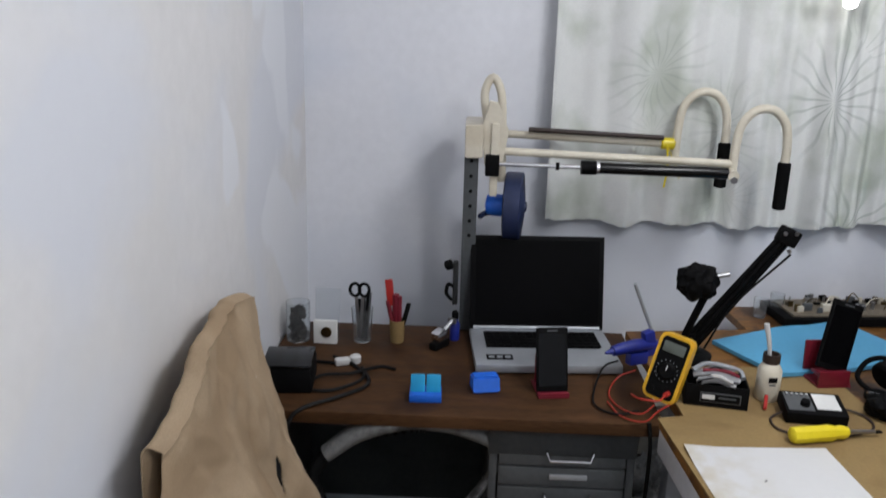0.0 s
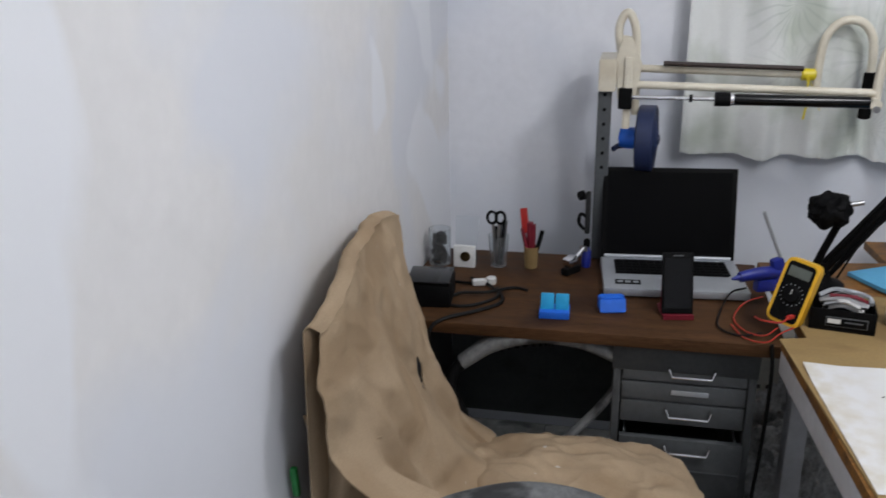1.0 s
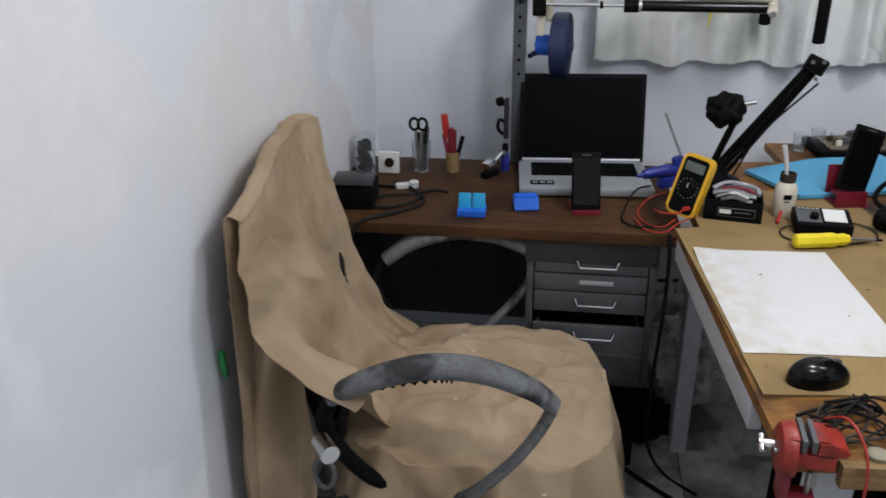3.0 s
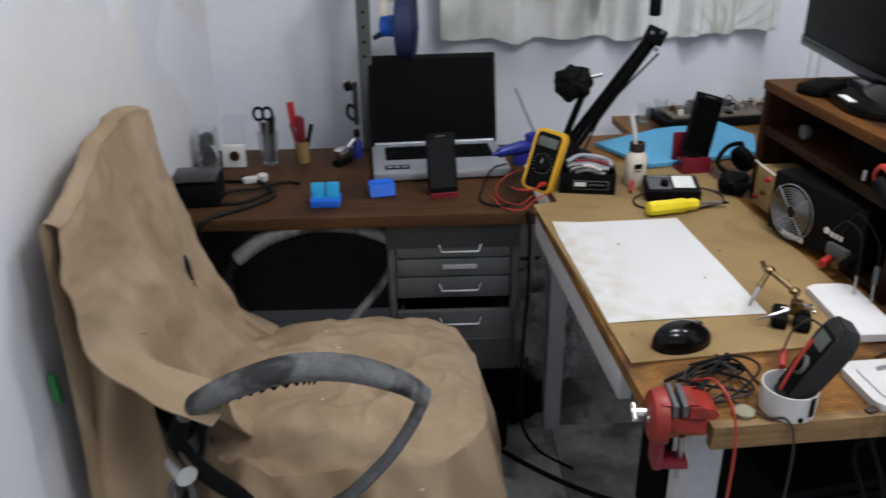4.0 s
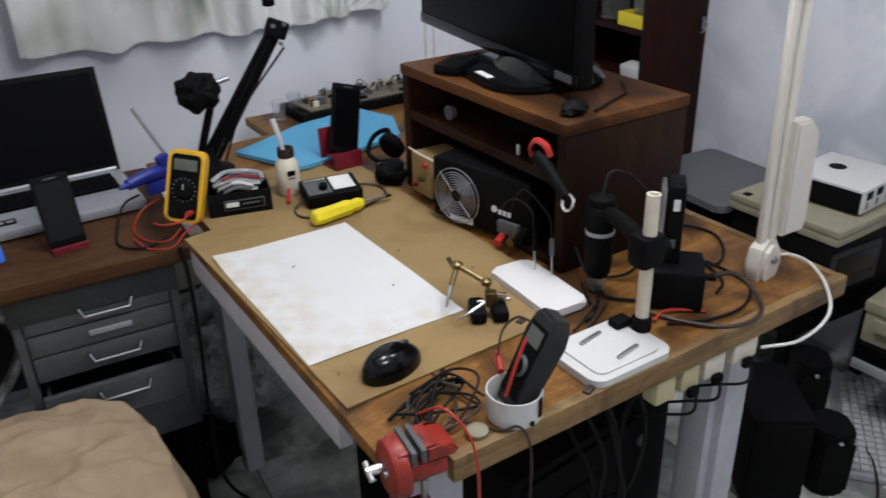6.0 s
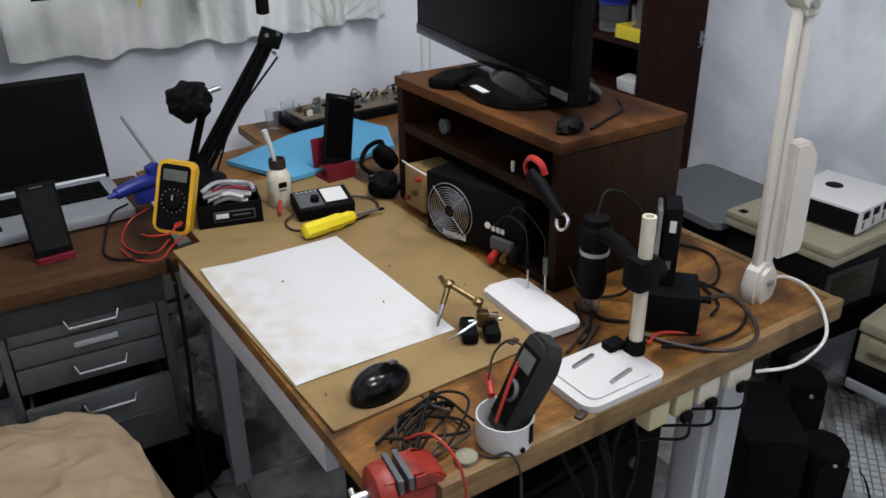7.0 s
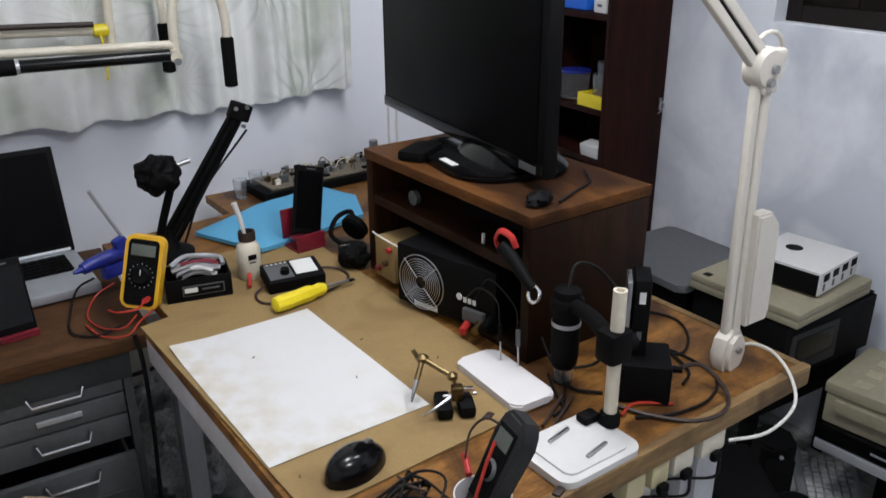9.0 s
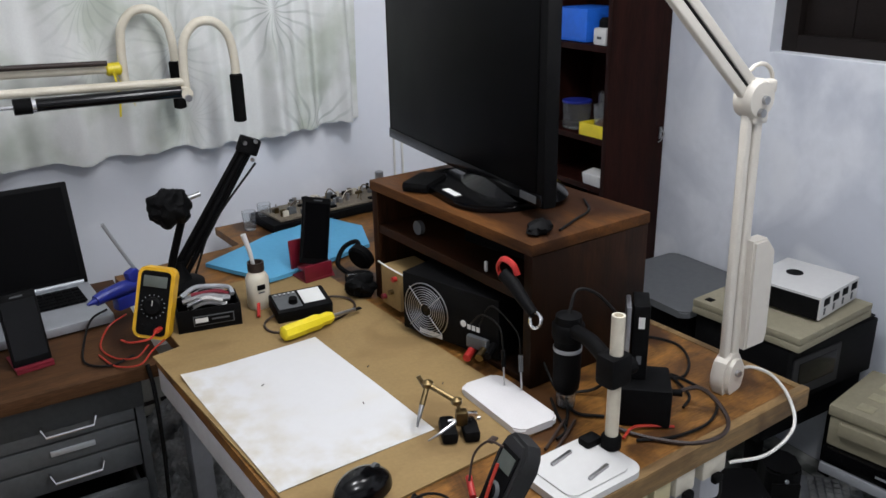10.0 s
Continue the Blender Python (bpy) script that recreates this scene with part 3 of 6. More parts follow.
# ---- television cabinet ----
def cabinet():
    c = thing("tv_cabinet", "dark mahogany open television cabinet on the workbench", "cabinet", TB)
    u0, u1, v0, v1, h = 0.494, 0.786, -0.010, 0.524, 0.280
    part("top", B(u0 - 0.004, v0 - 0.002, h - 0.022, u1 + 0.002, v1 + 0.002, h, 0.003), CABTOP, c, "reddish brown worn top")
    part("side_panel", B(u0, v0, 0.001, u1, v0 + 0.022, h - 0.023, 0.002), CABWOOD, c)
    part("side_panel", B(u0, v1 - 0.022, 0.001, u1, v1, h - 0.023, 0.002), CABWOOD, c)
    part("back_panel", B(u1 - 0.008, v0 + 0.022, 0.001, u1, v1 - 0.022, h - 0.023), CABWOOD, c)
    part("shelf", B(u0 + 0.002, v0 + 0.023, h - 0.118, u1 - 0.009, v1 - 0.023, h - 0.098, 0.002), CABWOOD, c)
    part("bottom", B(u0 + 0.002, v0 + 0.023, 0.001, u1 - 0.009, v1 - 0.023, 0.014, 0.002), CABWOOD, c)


cabinet()


def television():
    t = thing("television", "black flat screen television on a glossy stand", "television", pose(0.640, 0.455, 1.0305, 0, 0, -5))
    w, z0, z1 = 0.354, 0.024, 0.47
    part("housing", B(-0.005, -w, z0, 0.026, w, z1, 0.008), BLACK, t)
    part("screen", B(-0.008, -w + 0.022, z0 + 0.03, -0.004, w - 0.022, z1 - 0.022, 0.001), SCREEN, t, "dark switched off screen")
    part("bezel", B(-0.0075, -w + 0.004, z0 + 0.003, -0.004, w - 0.004, z0 + 0.027, 0.001), BLACK_GLOSS, t)
    part("neck", LT([(0.150, 0.012), (0.140, 0.022), (0.110, 0.036), (0.085, 0.060), (0.08, 0.09)], 32, pose(0.060, -0.14, 0) @ Matrix.Diagonal((0.62, 1, 1, 1))), BLACK_GLOSS, t)
    part("base", prism(round_rect(-0.10, -0.27, 0.115, 0.03, 0.09, 8), 0.0, 0.013, 0.004), BLACK_GLOSS, t)
    part("sticker", B(-0.085, -0.16, 0.0135, -0.07, -0.105, 0.0145), LABEL, t, "white paper label")
    part("sticker", B(-0.0088, -w + 0.02, z0 + 0.008, -0.0078, -w + 0.075, z0 + 0.022), GREYPL, t, "grey paper label")
    part("prop", C((0.05, 0.20, 0.0), (0.035, 0.22, 0.08), 0.006), BLACK, t)


television()


# ---- bookcase against the east wall ----
def bookcase():
    b = thing("bookcase", "tall dark red brown wooden bookcase", "bookcase")
    x0, x1, y0, y1, h = 1.535, EX - 0.006, 0.95, NY - 0.005, 1.95
    part("side_panel", B(x0, y0, 0.0, x1, y0 + 0.022, h, 0.002), BOOKWOOD, b)
    part("side_panel", B(x0, y1 - 0.022, 0.0, x1, y1, h, 0.002), BOOKWOOD, b)
    part("back_panel", B(x1 - 0.008, y0 + 0.022, 0.0, x1, y1 - 0.022, h), BOOKWOOD, b)
    for z in (0.08, 0.50, 0.735, 0.90, 1.20, 1.55, h - 0.022):
        part("shelf", B(x0 + 0.004, y0 + 0.0225, z - 0.02, x1 - 0.0085, y1 - 0.0225, z, 0.002), BOOKWOOD, b)


bookcase()


# ---- swivel chair under a tan cover ----
def chair():
    c = thing("office_chair", "swivel office chair covered with a tan cloth, holed and paint spotted", "chair", pose(-0.47, 0.255, 0, 0, 0, 4))

    # cushions inside the cover
    part("seat", B(-0.20, -0.21, 0.38, 0.21, 0.21, 0.445, 0.03), BLACK, c)
    part("backrest", B(-0.03, -0.19, 0.50, 0.02, 0.20, 0.97, 0.02, m=Matrix.Translation((-0.30, 0, 0)) @ pose(0.16, 0, 0, 0, -17, 0)), BLACK, c)

    # the cover over the seat: rounded slab with a wavy skirt
    def seat_f(u, v):
        a = 2 * math.pi * u
        ca, sa = math.cos(a), math.sin(a)
        k = 1 / (abs(ca) ** 3.4 + abs(sa) ** 3.4) ** (1 / 3.4)
        if v < 0.6:
            r = v / 0.6
            z = 0.497 - 0.040 * r ** 4 + 0.014 * noise.noise((ca * r * 3, sa * r * 3, 0.2)) - 0.010 * (1 - r)
            w = 0.93 * r
        else:
            q = (v - 0.6) / 0.4
            lift = max(0.0, -sa) ** 1.5 * max(0.0, min(1.0, 0.95 - ca))
            z = 0.457 - (0.26 - 0.16 * lift) * q - 0.05 * q * noise.noise((ca * 2, sa * 2, 4.0))
            w = 0.93 + 0.11 * math.sin(q * 1.57) + 0.055 * q * math.sin(a * 9 + 1 + 2 * q) + 0.05 * q * math.sin(a * 17 + 2 - 3 * q) + 0.028 * q * math.sin(a * 31 + 5 * q) + 0.20 * q * noise.noise((ca * 4, sa * 4, 7.0))
        x = 0.02 + 0.305 * k * ca * w
        y = 0.295 * k * sa * w
        z += 0.010 * noise.noise((x * 9, y * 13, z * 9)) + 0.005 * noise.noise((x * 26, y * 20, 3.0)) - 0.010 * abs(noise.noise((x * 5 + y * 3, y * 7 - x * 4, 9.0))) + 0.007 * math.sin(38 * (x * 0.8 - y * 0.6) + 3 * noise.noise((x * 5, y * 5, 0))) * max(0, 0.15 - x) * 3 * min(1, v * 2)
        # creases: ridged folds across the top and gathers towards the back
        z += 0.024 * (0.3 - abs(noise.noise((x * 7 - y * 5, y * 10 + x * 3, 6.0)))) + 0.015 * (0.3 - abs(noise.noise((x * 17 + y * 9, y * 21 - x * 6, 2.0))))
        z += 0.011 * math.sin(30 * (y + 0.5 * x) + 4 * noise.noise((x * 4, y * 4, 5.0))) * max(0, 0.06 - x) * 4 * min(1, v * 2.5)
        return (x, y, z)
    part("seat_cover", sheet(seat_f, 200, 80, 0.003), CLOTH, c, "tan cloth draped over the seat")

    # the cover over the back: front, rounded top and sides, hanging low behind
    def back_f(u, v):
        y = -0.30 + 0.575 * u
        side = abs(2 * u - 1)
        h0 = 0.455 + 0.225 * min(1, max(0, (0.30 - u) / 0.18)) ** 1.1 - 0.035 * max(0, 0.10 - u) / 0.10 + 0.012 * math.sin(40 * u) * max(0, 0.3 - u)
        h1 = 1.050 - 0.060 * side ** 3 - 0.012 * (1 - u)
        z = h0 + (h1 - h0) * v
        x = -0.185 - 0.175 * (z - 0.455) / 0.57 - 0.02 * math.sin(math.pi * min(1, v)) - 0.034 * side ** 7
        if v < 0.14:
            x += 0.06 * ((0.14 - v) / 0.14) ** 1.5
        low = (1 - v) ** 0.8
        fold = 0.024 * math.sin(8.5 * (u * 1.3 + 0.75 * v) + 0.6) * low - 0.016 * abs(math.sin(6.5 * (u * 0.9 + 0.62 * v) + 0.3)) * low ** 0.5 + 0.013 * math.sin(19 * (u + 0.5 * v) + 1.2) * low ** 1.4 + 0.007 * math.sin(41 * (u + 0.3 * v)) * low ** 2
        x += fold * (1 if u < 0.9 else 0.6) + 0.008 * noise.noise((y * 8, z * 8, 2.0)) + 0.005 * noise.noise((y * 26, z * 18, 5.0)) - 0.013 * abs(noise.noise((y * 11 + z * 6, z * 5 - y * 4, 8.0))) - 0.004 * abs(noise.noise((y * 24 + z * 15, z * 17 - y * 6, 3.0)))
        y -= 0.055 * max(0, 0.40 - v) * (1 if u < 0.5 else -0.6)
        y -= 0.046 * (1 - u) ** 4 * min(1.0, max(0.0, (0.97 - v) / 0.20))
        return (x, y, z)
    bm = sheet(back_f, 150, 100)
    # the torn hole near the far edge
    dead = []
    for f in bm.faces:
        p = f.calc_center_median()
        yy, zz = (p.y - 0.104) / 0.018, (p.z - 0.700) / 0.038
        if yy * yy + zz * zz < 1 + 0.6 * noise.noise((p.y * 90, p.z * 90, 0)):
            dead.append(f)
    bmesh.ops.delete(bm, geom=dead, context="FACES")
    bmesh.ops.recalc_face_normals(bm, faces=bm.faces[:])
    bmesh.ops.solidify(bm, geom=bm.faces[:], thickness=0.003)
    part("back_cover", bm, CLOTH, c, "tan cloth pulled over the backrest, torn")

    def top_f(u, v):
        x, y, z = back_f(u, 1.0)
        a = min(1, v * 5) * math.pi * 0.5
        q = max(0, v - 0.2) / 0.8
        low = 0.42 + 0.22 * max(0, 0.35 - u) / 0.35
        x2 = x - 0.030 * math.sin(a) - 0.012 * q + 0.006 * math.sin(17 * u + 2) * q
        return (max(x2, -0.436), y - 0.03 * q * (u < 0.1), z + 0.010 * math.sin(2 * a) - 0.006 * (1 - math.cos(a)) - low * q)
    part("back_drape", sheet(top_f, 60, 40, 0.003), CLOTH, c, "tan cloth hanging behind the backrest")

    def tail_f(u, v):
        x = -0.428 + 0.115 * u + 0.010 * math.sin(8 * v + 3 * u)
        y = -0.290 + 0.022 * math.sin(7 * u + 5 * v) + 0.05 * u
        return (x, y, 0.82 - 0.62 * v - 0.07 * u * (1 - v))
    part("hanging_corner", sheet(tail_f, 24, 50, 0.003), CLOTH, c, "corner of the cloth hanging towards the floor")

    # arm loops
    for s in (-1, 1):
        y, dz = 0.347 * s, 0.0 if s < 0 else -0.040
        pad = lambda t: 0.025 * (0.80 + 0.40 * math.sin(math.pi * min(1, 0.15 + t * 0.8)))
        part("armrest", T([(-0.240, y * 0.96, 0.655 + dz), (-0.165, y, 0.703 + dz), (-0.065, y, 0.732 + dz), (0.03, y, 0.727 + dz), (0.115, y, 0.694 + dz), (0.158, y, 0.660 + dz)], pad, seg=14, n=8, flat=0.72), ARM_GREY, c, "worn grey padded armrest with frayed underside")
        part("arm_strut", T([(0.155, y, 0.655 + dz), (0.130, y, 0.600 + dz), (0.088, y, 0.535 + dz), (0.02, y * 0.94, 0.445 + dz * 0.5), (-0.03, y * 0.80, 0.375)], 0.0155, seg=10, flat=0.7), ARM_GREY, c)
        part("arm_bracket", T([(-0.240, y * 0.96, 0.655 + dz), (-0.265, y * 0.88, 0.56), (-0.19, y * 0.8, 0.43), (-0.10, y * 0.7, 0.375)], 0.016, seg=10), BLACK, c)
        part("frayed_edge", T([(-0.17, y * 1.0, 0.684 + dz), (-0.11, y, 0.700 + dz), (-0.05, y, 0.709 + dz), (-0.02, y, 0.709 + dz)], lambda t: 0.006 + 0.004 * math.sin(t * 60), seg=6, n=12), BLACK, c)
    part("knob", C((-0.262, -0.36, 0.575), (-0.235, -0.40, 0.575), 0.018), CHROME, c, "chrome adjusting knob")
    part("ring_clip", T([(-0.255 + 0.018 * math.cos(a), -0.375, 0.515 + 0.034 * math.sin(a)) for a in (k * 0.524 for k in range(13))], 0.005, seg=6, n=2), GREYPL, c)
    part("column", C((0.0, 0, 0.12), (0.0, 0, 0.37), 0.028), BLACK, c)
    for k in range(5):
        a = radians(72 * k + 20)
        leg = part("base_arm", T([(0, 0, 0.13), (0.14 * math.cos(a), 0.14 * math.sin(a), 0.115), (0.28 * math.cos(a), 0.28 * math.sin(a), 0.075)], 0.02, seg=8), BLACK, c)
        part("castor", C((0.28 * math.cos(a) - 0.012, 0.28 * math.sin(a), 0.028), (0.28 * math.cos(a) + 0.012, 0.28 * math.sin(a), 0.028), 0.028), BLACK, leg)


chair()


# ---- on the desk ----
def cable(name, pts, r, material, label, m=None, n=6):
    return alone(name, T(pts, r, seg=6, n=n), material, label, "cable", m)


def laptop():
    l = thing("laptop", "open grey and black laptop with a dark screen, on the desk", "laptop", on_desk(-0.227, 0.80, 4.0))
    w, d = 0.180, 0.245
    b = part("base", B(-w, 0, 0.004, w, d, 0.026, 0.006), SILVER, l, "silver palm rest")
    part("keyboard_tray", B(-w + 0.035, 0.105, 0.0262, w - 0.035, 0.215, 0.0275, 0.0006), BLACK, l)
    for r in range(5):
        for c in range(14):
            x = -w + 0.040 + c * 0.0209
            part("key", B(x, 0.109 + r * 0.0206, 0.0277, x + 0.0175, 0.126 + r * 0.0206, 0.0305), BLACK, l, smooth=False)
    part("touchpad", B(-0.05, 0.02, 0.0262, 0.05, 0.085, 0.0268, 0.0003), SILVER, l)
    st = part("sticker_block", B(-w + 0.03, 0.03, 0.0262, -w + 0.095, 0.062, 0.0268), BLACK, l, "black sticker with silver marks")
    for k in range(3):
        part("mark", B(-w + 0.036 + k * 0.02, 0.04, 0.027, -w + 0.050 + k * 0.02, 0.053, 0.0274), SILVER, st)
    lid = part("lid", B(-w, 0, 0, w, 0.009, 0.252, 0.004, m=pose(0, d - 0.012, 0.026, -14, 0, 0)), BLACK, l)
    part("screen", B(-w + 0.014, -0.0012, 0.02, w - 0.014, -0.0004, 0.240, m=pose(0, d - 0.012, 0.026, -14, 0, 0)), SCREEN, l, "dark switched off screen")
    part("hinge_bar", C((-w + 0.01, d - 0.008, 0.030), (w - 0.01, d - 0.008, 0.030), 0.006), SILVER, l)


laptop()


def phone_on_stand(name, label, m, tilt, w, h, stand_mat, lift, roll=0):
    p = thing(name, label, "phone", m)
    t = pose(0, 0, lift, -tilt, roll, 0)
    part("body", B(-w / 2, 0, 0, w / 2, 0.010, h, 0.004, m=t), BLACK, p)
    part("screen", B(-w / 2 + 0.005, -0.0012, 0.014, w / 2 - 0.005, 0.0002, h - 0.014, m=t), BLACK_GLOSS, p)
    part("speaker_slot", B(-0.012, -0.0018, h - 0.009, 0.012, -0.0005, h - 0.006, m=t), GREYPL, p)
    s = bmesh.new()
    bx(s, -w * 0.48, -0.018, 0, w * 0.48, 0.075, 0.006, 0.002)
    bx(s, -w * 0.48, -0.018, 0.006, w * 0.48, -0.012, lift + 0.005, 0.002)
    bx(s, -w * 0.48, -0.012, max(0.0065, lift - 0.008), w * 0.48, 0.020, max(0.008, lift - 0.001), 0.0005)
    bx(s, -w * 0.40, 0.058, 0.006, w * 0.40, 0.064, h * 0.55, 0.002, m=pose(0, 0, 0, -4, 0, 0))
    part("stand", s, stand_mat, p, "red plastic phone stand")
    if roll:
        part("side_wing", prism([(-0.018, 0.0), (0.075, 0.0), (0.060, h * 0.50), (0.045, h * 0.50)], -0.003, 0.003, 0.001, m=pose(w * 0.48 + 0.004, 0, 0, 90, 0, 90)), stand_mat, p)


phone_on_stand("phone", "dark smartphone leaning on a small red stand", on_desk(-0.230, 0.690, 8), 16, 0.074, 0.148, DKRED, 0.008)


def cyan_stand():
    c = thing("cyan_holder", "small cyan plastic holder with two raised wings", "holder", on_desk(-0.518, 0.625, 2))
    part("base", B(-0.036, 0, 0, 0.036, 0.055, 0.019, 0.003), BLUE, c, "darker blue foot")
    for s in (-1, 1):
        part("wing", B(0.0015 * s, 0.010, 0.0195, 0.034 * s, 0.022, 0.062, 0.004, m=pose(0, 0, 0, -16, 0, 0)), CYAN, c)


cyan_stand()
wedge = prism([(-0.031, 0.0), (0.031, 0.0), (0.031, 0.044), (-0.031, 0.044)], 0.0, 0.036, 0.004)
for v in wedge.verts:
    if v.co.z > 0.02:
        v.co.y = 0.010 + v.co.y * 0.75
alone("blue_block", wedge, BLUE, "small blue plastic wedge block on the desk", "block", on_desk(-0.380, 0.685, 12))


def clear_jar():
    j = thing("parts_jar", "clear plastic jar filled with dark small parts", "jar", on_desk(-0.872, 0.965))
    part("wall", LT([(0.029, 0.0), (0.031, 0.004), (0.031, 0.105), (0.0295, 0.105), (0.0295, 0.005)], 24), CLEAR, j)
    rnd = random.Random(3)
    bm = bmesh.new()
    for _ in range(110):
        a, r = rnd.uniform(0, 6.28), rnd.uniform(0, 0.021)
        bx(bm, -0.007, -0.005, -0.003, 0.007, 0.005, 0.003, m=pose(r * math.cos(a), r * math.sin(a), rnd.uniform(0.010, 0.088), rnd.uniform(0, 90), rnd.uniform(0, 90), rnd.uniform(0, 90)))
    part("contents", bm, BLACK, j, "heap of black components")


clear_jar()
bag = thing("parts_bag", "clear zip bag with white packet and coin-like part", "bag", on_desk(-0.797, 0.945, -3))
part("film", sheet(lambda u, v: (-0.033 + 0.066 * u, 0.012 + 0.010 * math.sin(3 * u + 4 * v) * (1 - v) + 0.03 * v, 0.004 + 0.134 * v), 12, 20, 0.0008), CLEAR, bag)
part("packet", B(-0.031, -0.006, 0, 0.031, 0.008, 0.064, 0.004), LABEL, bag, "white packet")
part("disc", C((0.004, -0.010, 0.034), (0.004, -0.006, 0.034), 0.014), BRASS, bag, "brownish round part")


def scissors_cup():
    c = thing("scissors_cup", "clear plastic cup holding scissors and pens", "cup", on_desk(-0.705, 0.975))
    part("cup", LT([(0.022, 0.0), (0.0225, 0.003), (0.029, 0.090), (0.0275, 0.090), (0.021, 0.004)], 24), CLEAR, c)
    for k, (x, y, h) in enumerate(((-0.008, 0.0, 0.115), (0.004, 0.008, 0.12), (0.016, -0.004, 0.135), (0.02, 0.01, 0.13))):
        part("pen", C((x * 0.5, y * 0.5, 0.005), (x, y, h), 0.0045, seg=8), GREYPL if k % 2 else BLACK, c)
    for s in (-1, 1):
        ring = [(s * 0.012 - 0.006 + 0.013 * math.cos(a), -0.006, 0.142 + 0.017 * math.sin(a)) for a in (k * math.pi / 6 for k in range(13))]
        part("scissor_ring", T(ring, 0.0042, seg=6, n=2), BLACK, c)
        part("blade", B(-0.004, -0.008, 0.01, 0.004, -0.006, 0.128, m=pose(-0.006, 0, 0, 0, 4 * s, 0)), STEEL, c)


scissors_cup()


def tool_cup():
    c = thing("tool_cup", "small brown cup with red handled tools", "cup", on_desk(-0.613, 0.975))
    part("cup", LT([(0.017, 0.0), (0.018, 0.003), (0.021, 0.062), (0.019, 0.062), (0.0165, 0.006)], 16), MAT_BOARD, c)
    for x, y, x1, y1, h, r, m_ in ((-0.004, 0, -0.026, 0.004, 0.112, 0.006, DKRED), (0, 0.004, -0.006, 0.006, 0.13, 0.010, DKRED), (0.004, 0, 0.004, 0.004, 0.125, 0.0075, DKRED), (0.006, -0.004, 0.030, 0.0, 0.108, 0.006, BLACK)):
        part("handle", T([(x, y, 0.01), ((x + x1) / 2, (y + y1) / 2, h * 0.55), (x1, y1, h)], lambda t, r=r: r * (0.6 + 0.4 * min(1, 2 * t)), seg=8), m_, c)
    part("red_grip", B(-0.016, 0.0, 0.10, 0.004, 0.008, 0.172, 0.003, m=pose(0, 0, 0, 0, -6, 0)), RED, c, "bright red flat grip")


tool_cup()
pl = thing("metal_clamp", "small shiny metal clamp with dark jaws on the desk", "clamp", on_desk(-0.500, 0.945, -35))
part("jaw", B(-0.012, -0.03, 0.0, 0.012, 0.03, 0.02, 0.005), BLACK, pl)
part("body", B(-0.014, -0.016, 0.02, 0.014, 0.022, 0.046, 0.007, m=pose(0, 0, 0.004, 12, 0, 0)), CHROME, pl)
part("screw", C((0.0, 0.01, 0.035), (0.0, 0.055, 0.060), 0.006), CHROME, pl)
part("wing", B(-0.013, 0.050, 0.052, 0.013, 0.058, 0.066, 0.003), STEEL, pl)
sb = thing("small_bottle", "small dark violet bottle with metal cap", "bottle", on_desk(-0.462, 1.005))
part("body", LT([(0.012, 0), (0.013, 0.003), (0.013, 0.045), (0.007, 0.054), (0.007, 0.060)], 18), NAVY, sb)
part("cap", LT([(0.009, 0.060), (0.009, 0.078), (0.005, 0.082)], 16), BLACK, sb)
uh = thing("usb_plug", "white plug with dark coiled cable on the desk", "plug", on_desk(-0.722, 0.820, 20))
part("body", B(-0.03, -0.012, 0.0, 0.008, 0.012, 0.016, 0.006), WHITEPL, uh)
part("ring", LT([(0.013, 0.0), (0.014, 0.004), (0.014, 0.016), (0.010, 0.019)], 16, pose(0.022, 0.004, 0)), WHITEPL, uh)
part("lead", T([(-0.03, 0, 0.006), (-0.07, 0.02, 0.006), (-0.10, 0.045, 0.005)], 0.004, seg=6), BLACK, uh)
cable("cable", [(-0.76, 0.85, DZ + 0.006), (-0.70, 0.80, DZ + 0.006), (-0.67, 0.73, DZ + 0.006), (-0.73, 0.66, DZ + 0.006), (-0.79, 0.66, DZ + 0.008), (-0.77, 0.72, DZ + 0.012), (-0.70, 0.74, DZ + 0.012), (-0.64, 0.80, DZ + 0.005), (-0.60, 0.79, DZ + 0.004)], 0.004, CABLE, "thin black coiled cable on the desk")
cable("cable", [(-0.68, 0.79, DZ + 0.005), (-0.655, 0.70, DZ + 0.005), (-0.71, 0.63, DZ + 0.005), (-0.78, 0.57, DZ + 0.004), (-0.81, 0.552, DZ - 0.03), (-0.82, 0.55, DZ - 0.15)], 0.005, CABLE, "black cable hanging over the desk edge")
bb = thing("black_box", "low black plastic box beside the wall on the desk", "box", on_desk(-0.835, 0.70, 5))
part("body", B(-0.06, -0.06, 0, 0.055, 0.06, 0.06, 0.008), BLACK, bb)
part("lid", B(-0.058, -0.058, 0.0605, 0.053, 0.058, 0.068, 0.004), BLACK_GLOSS, bb)


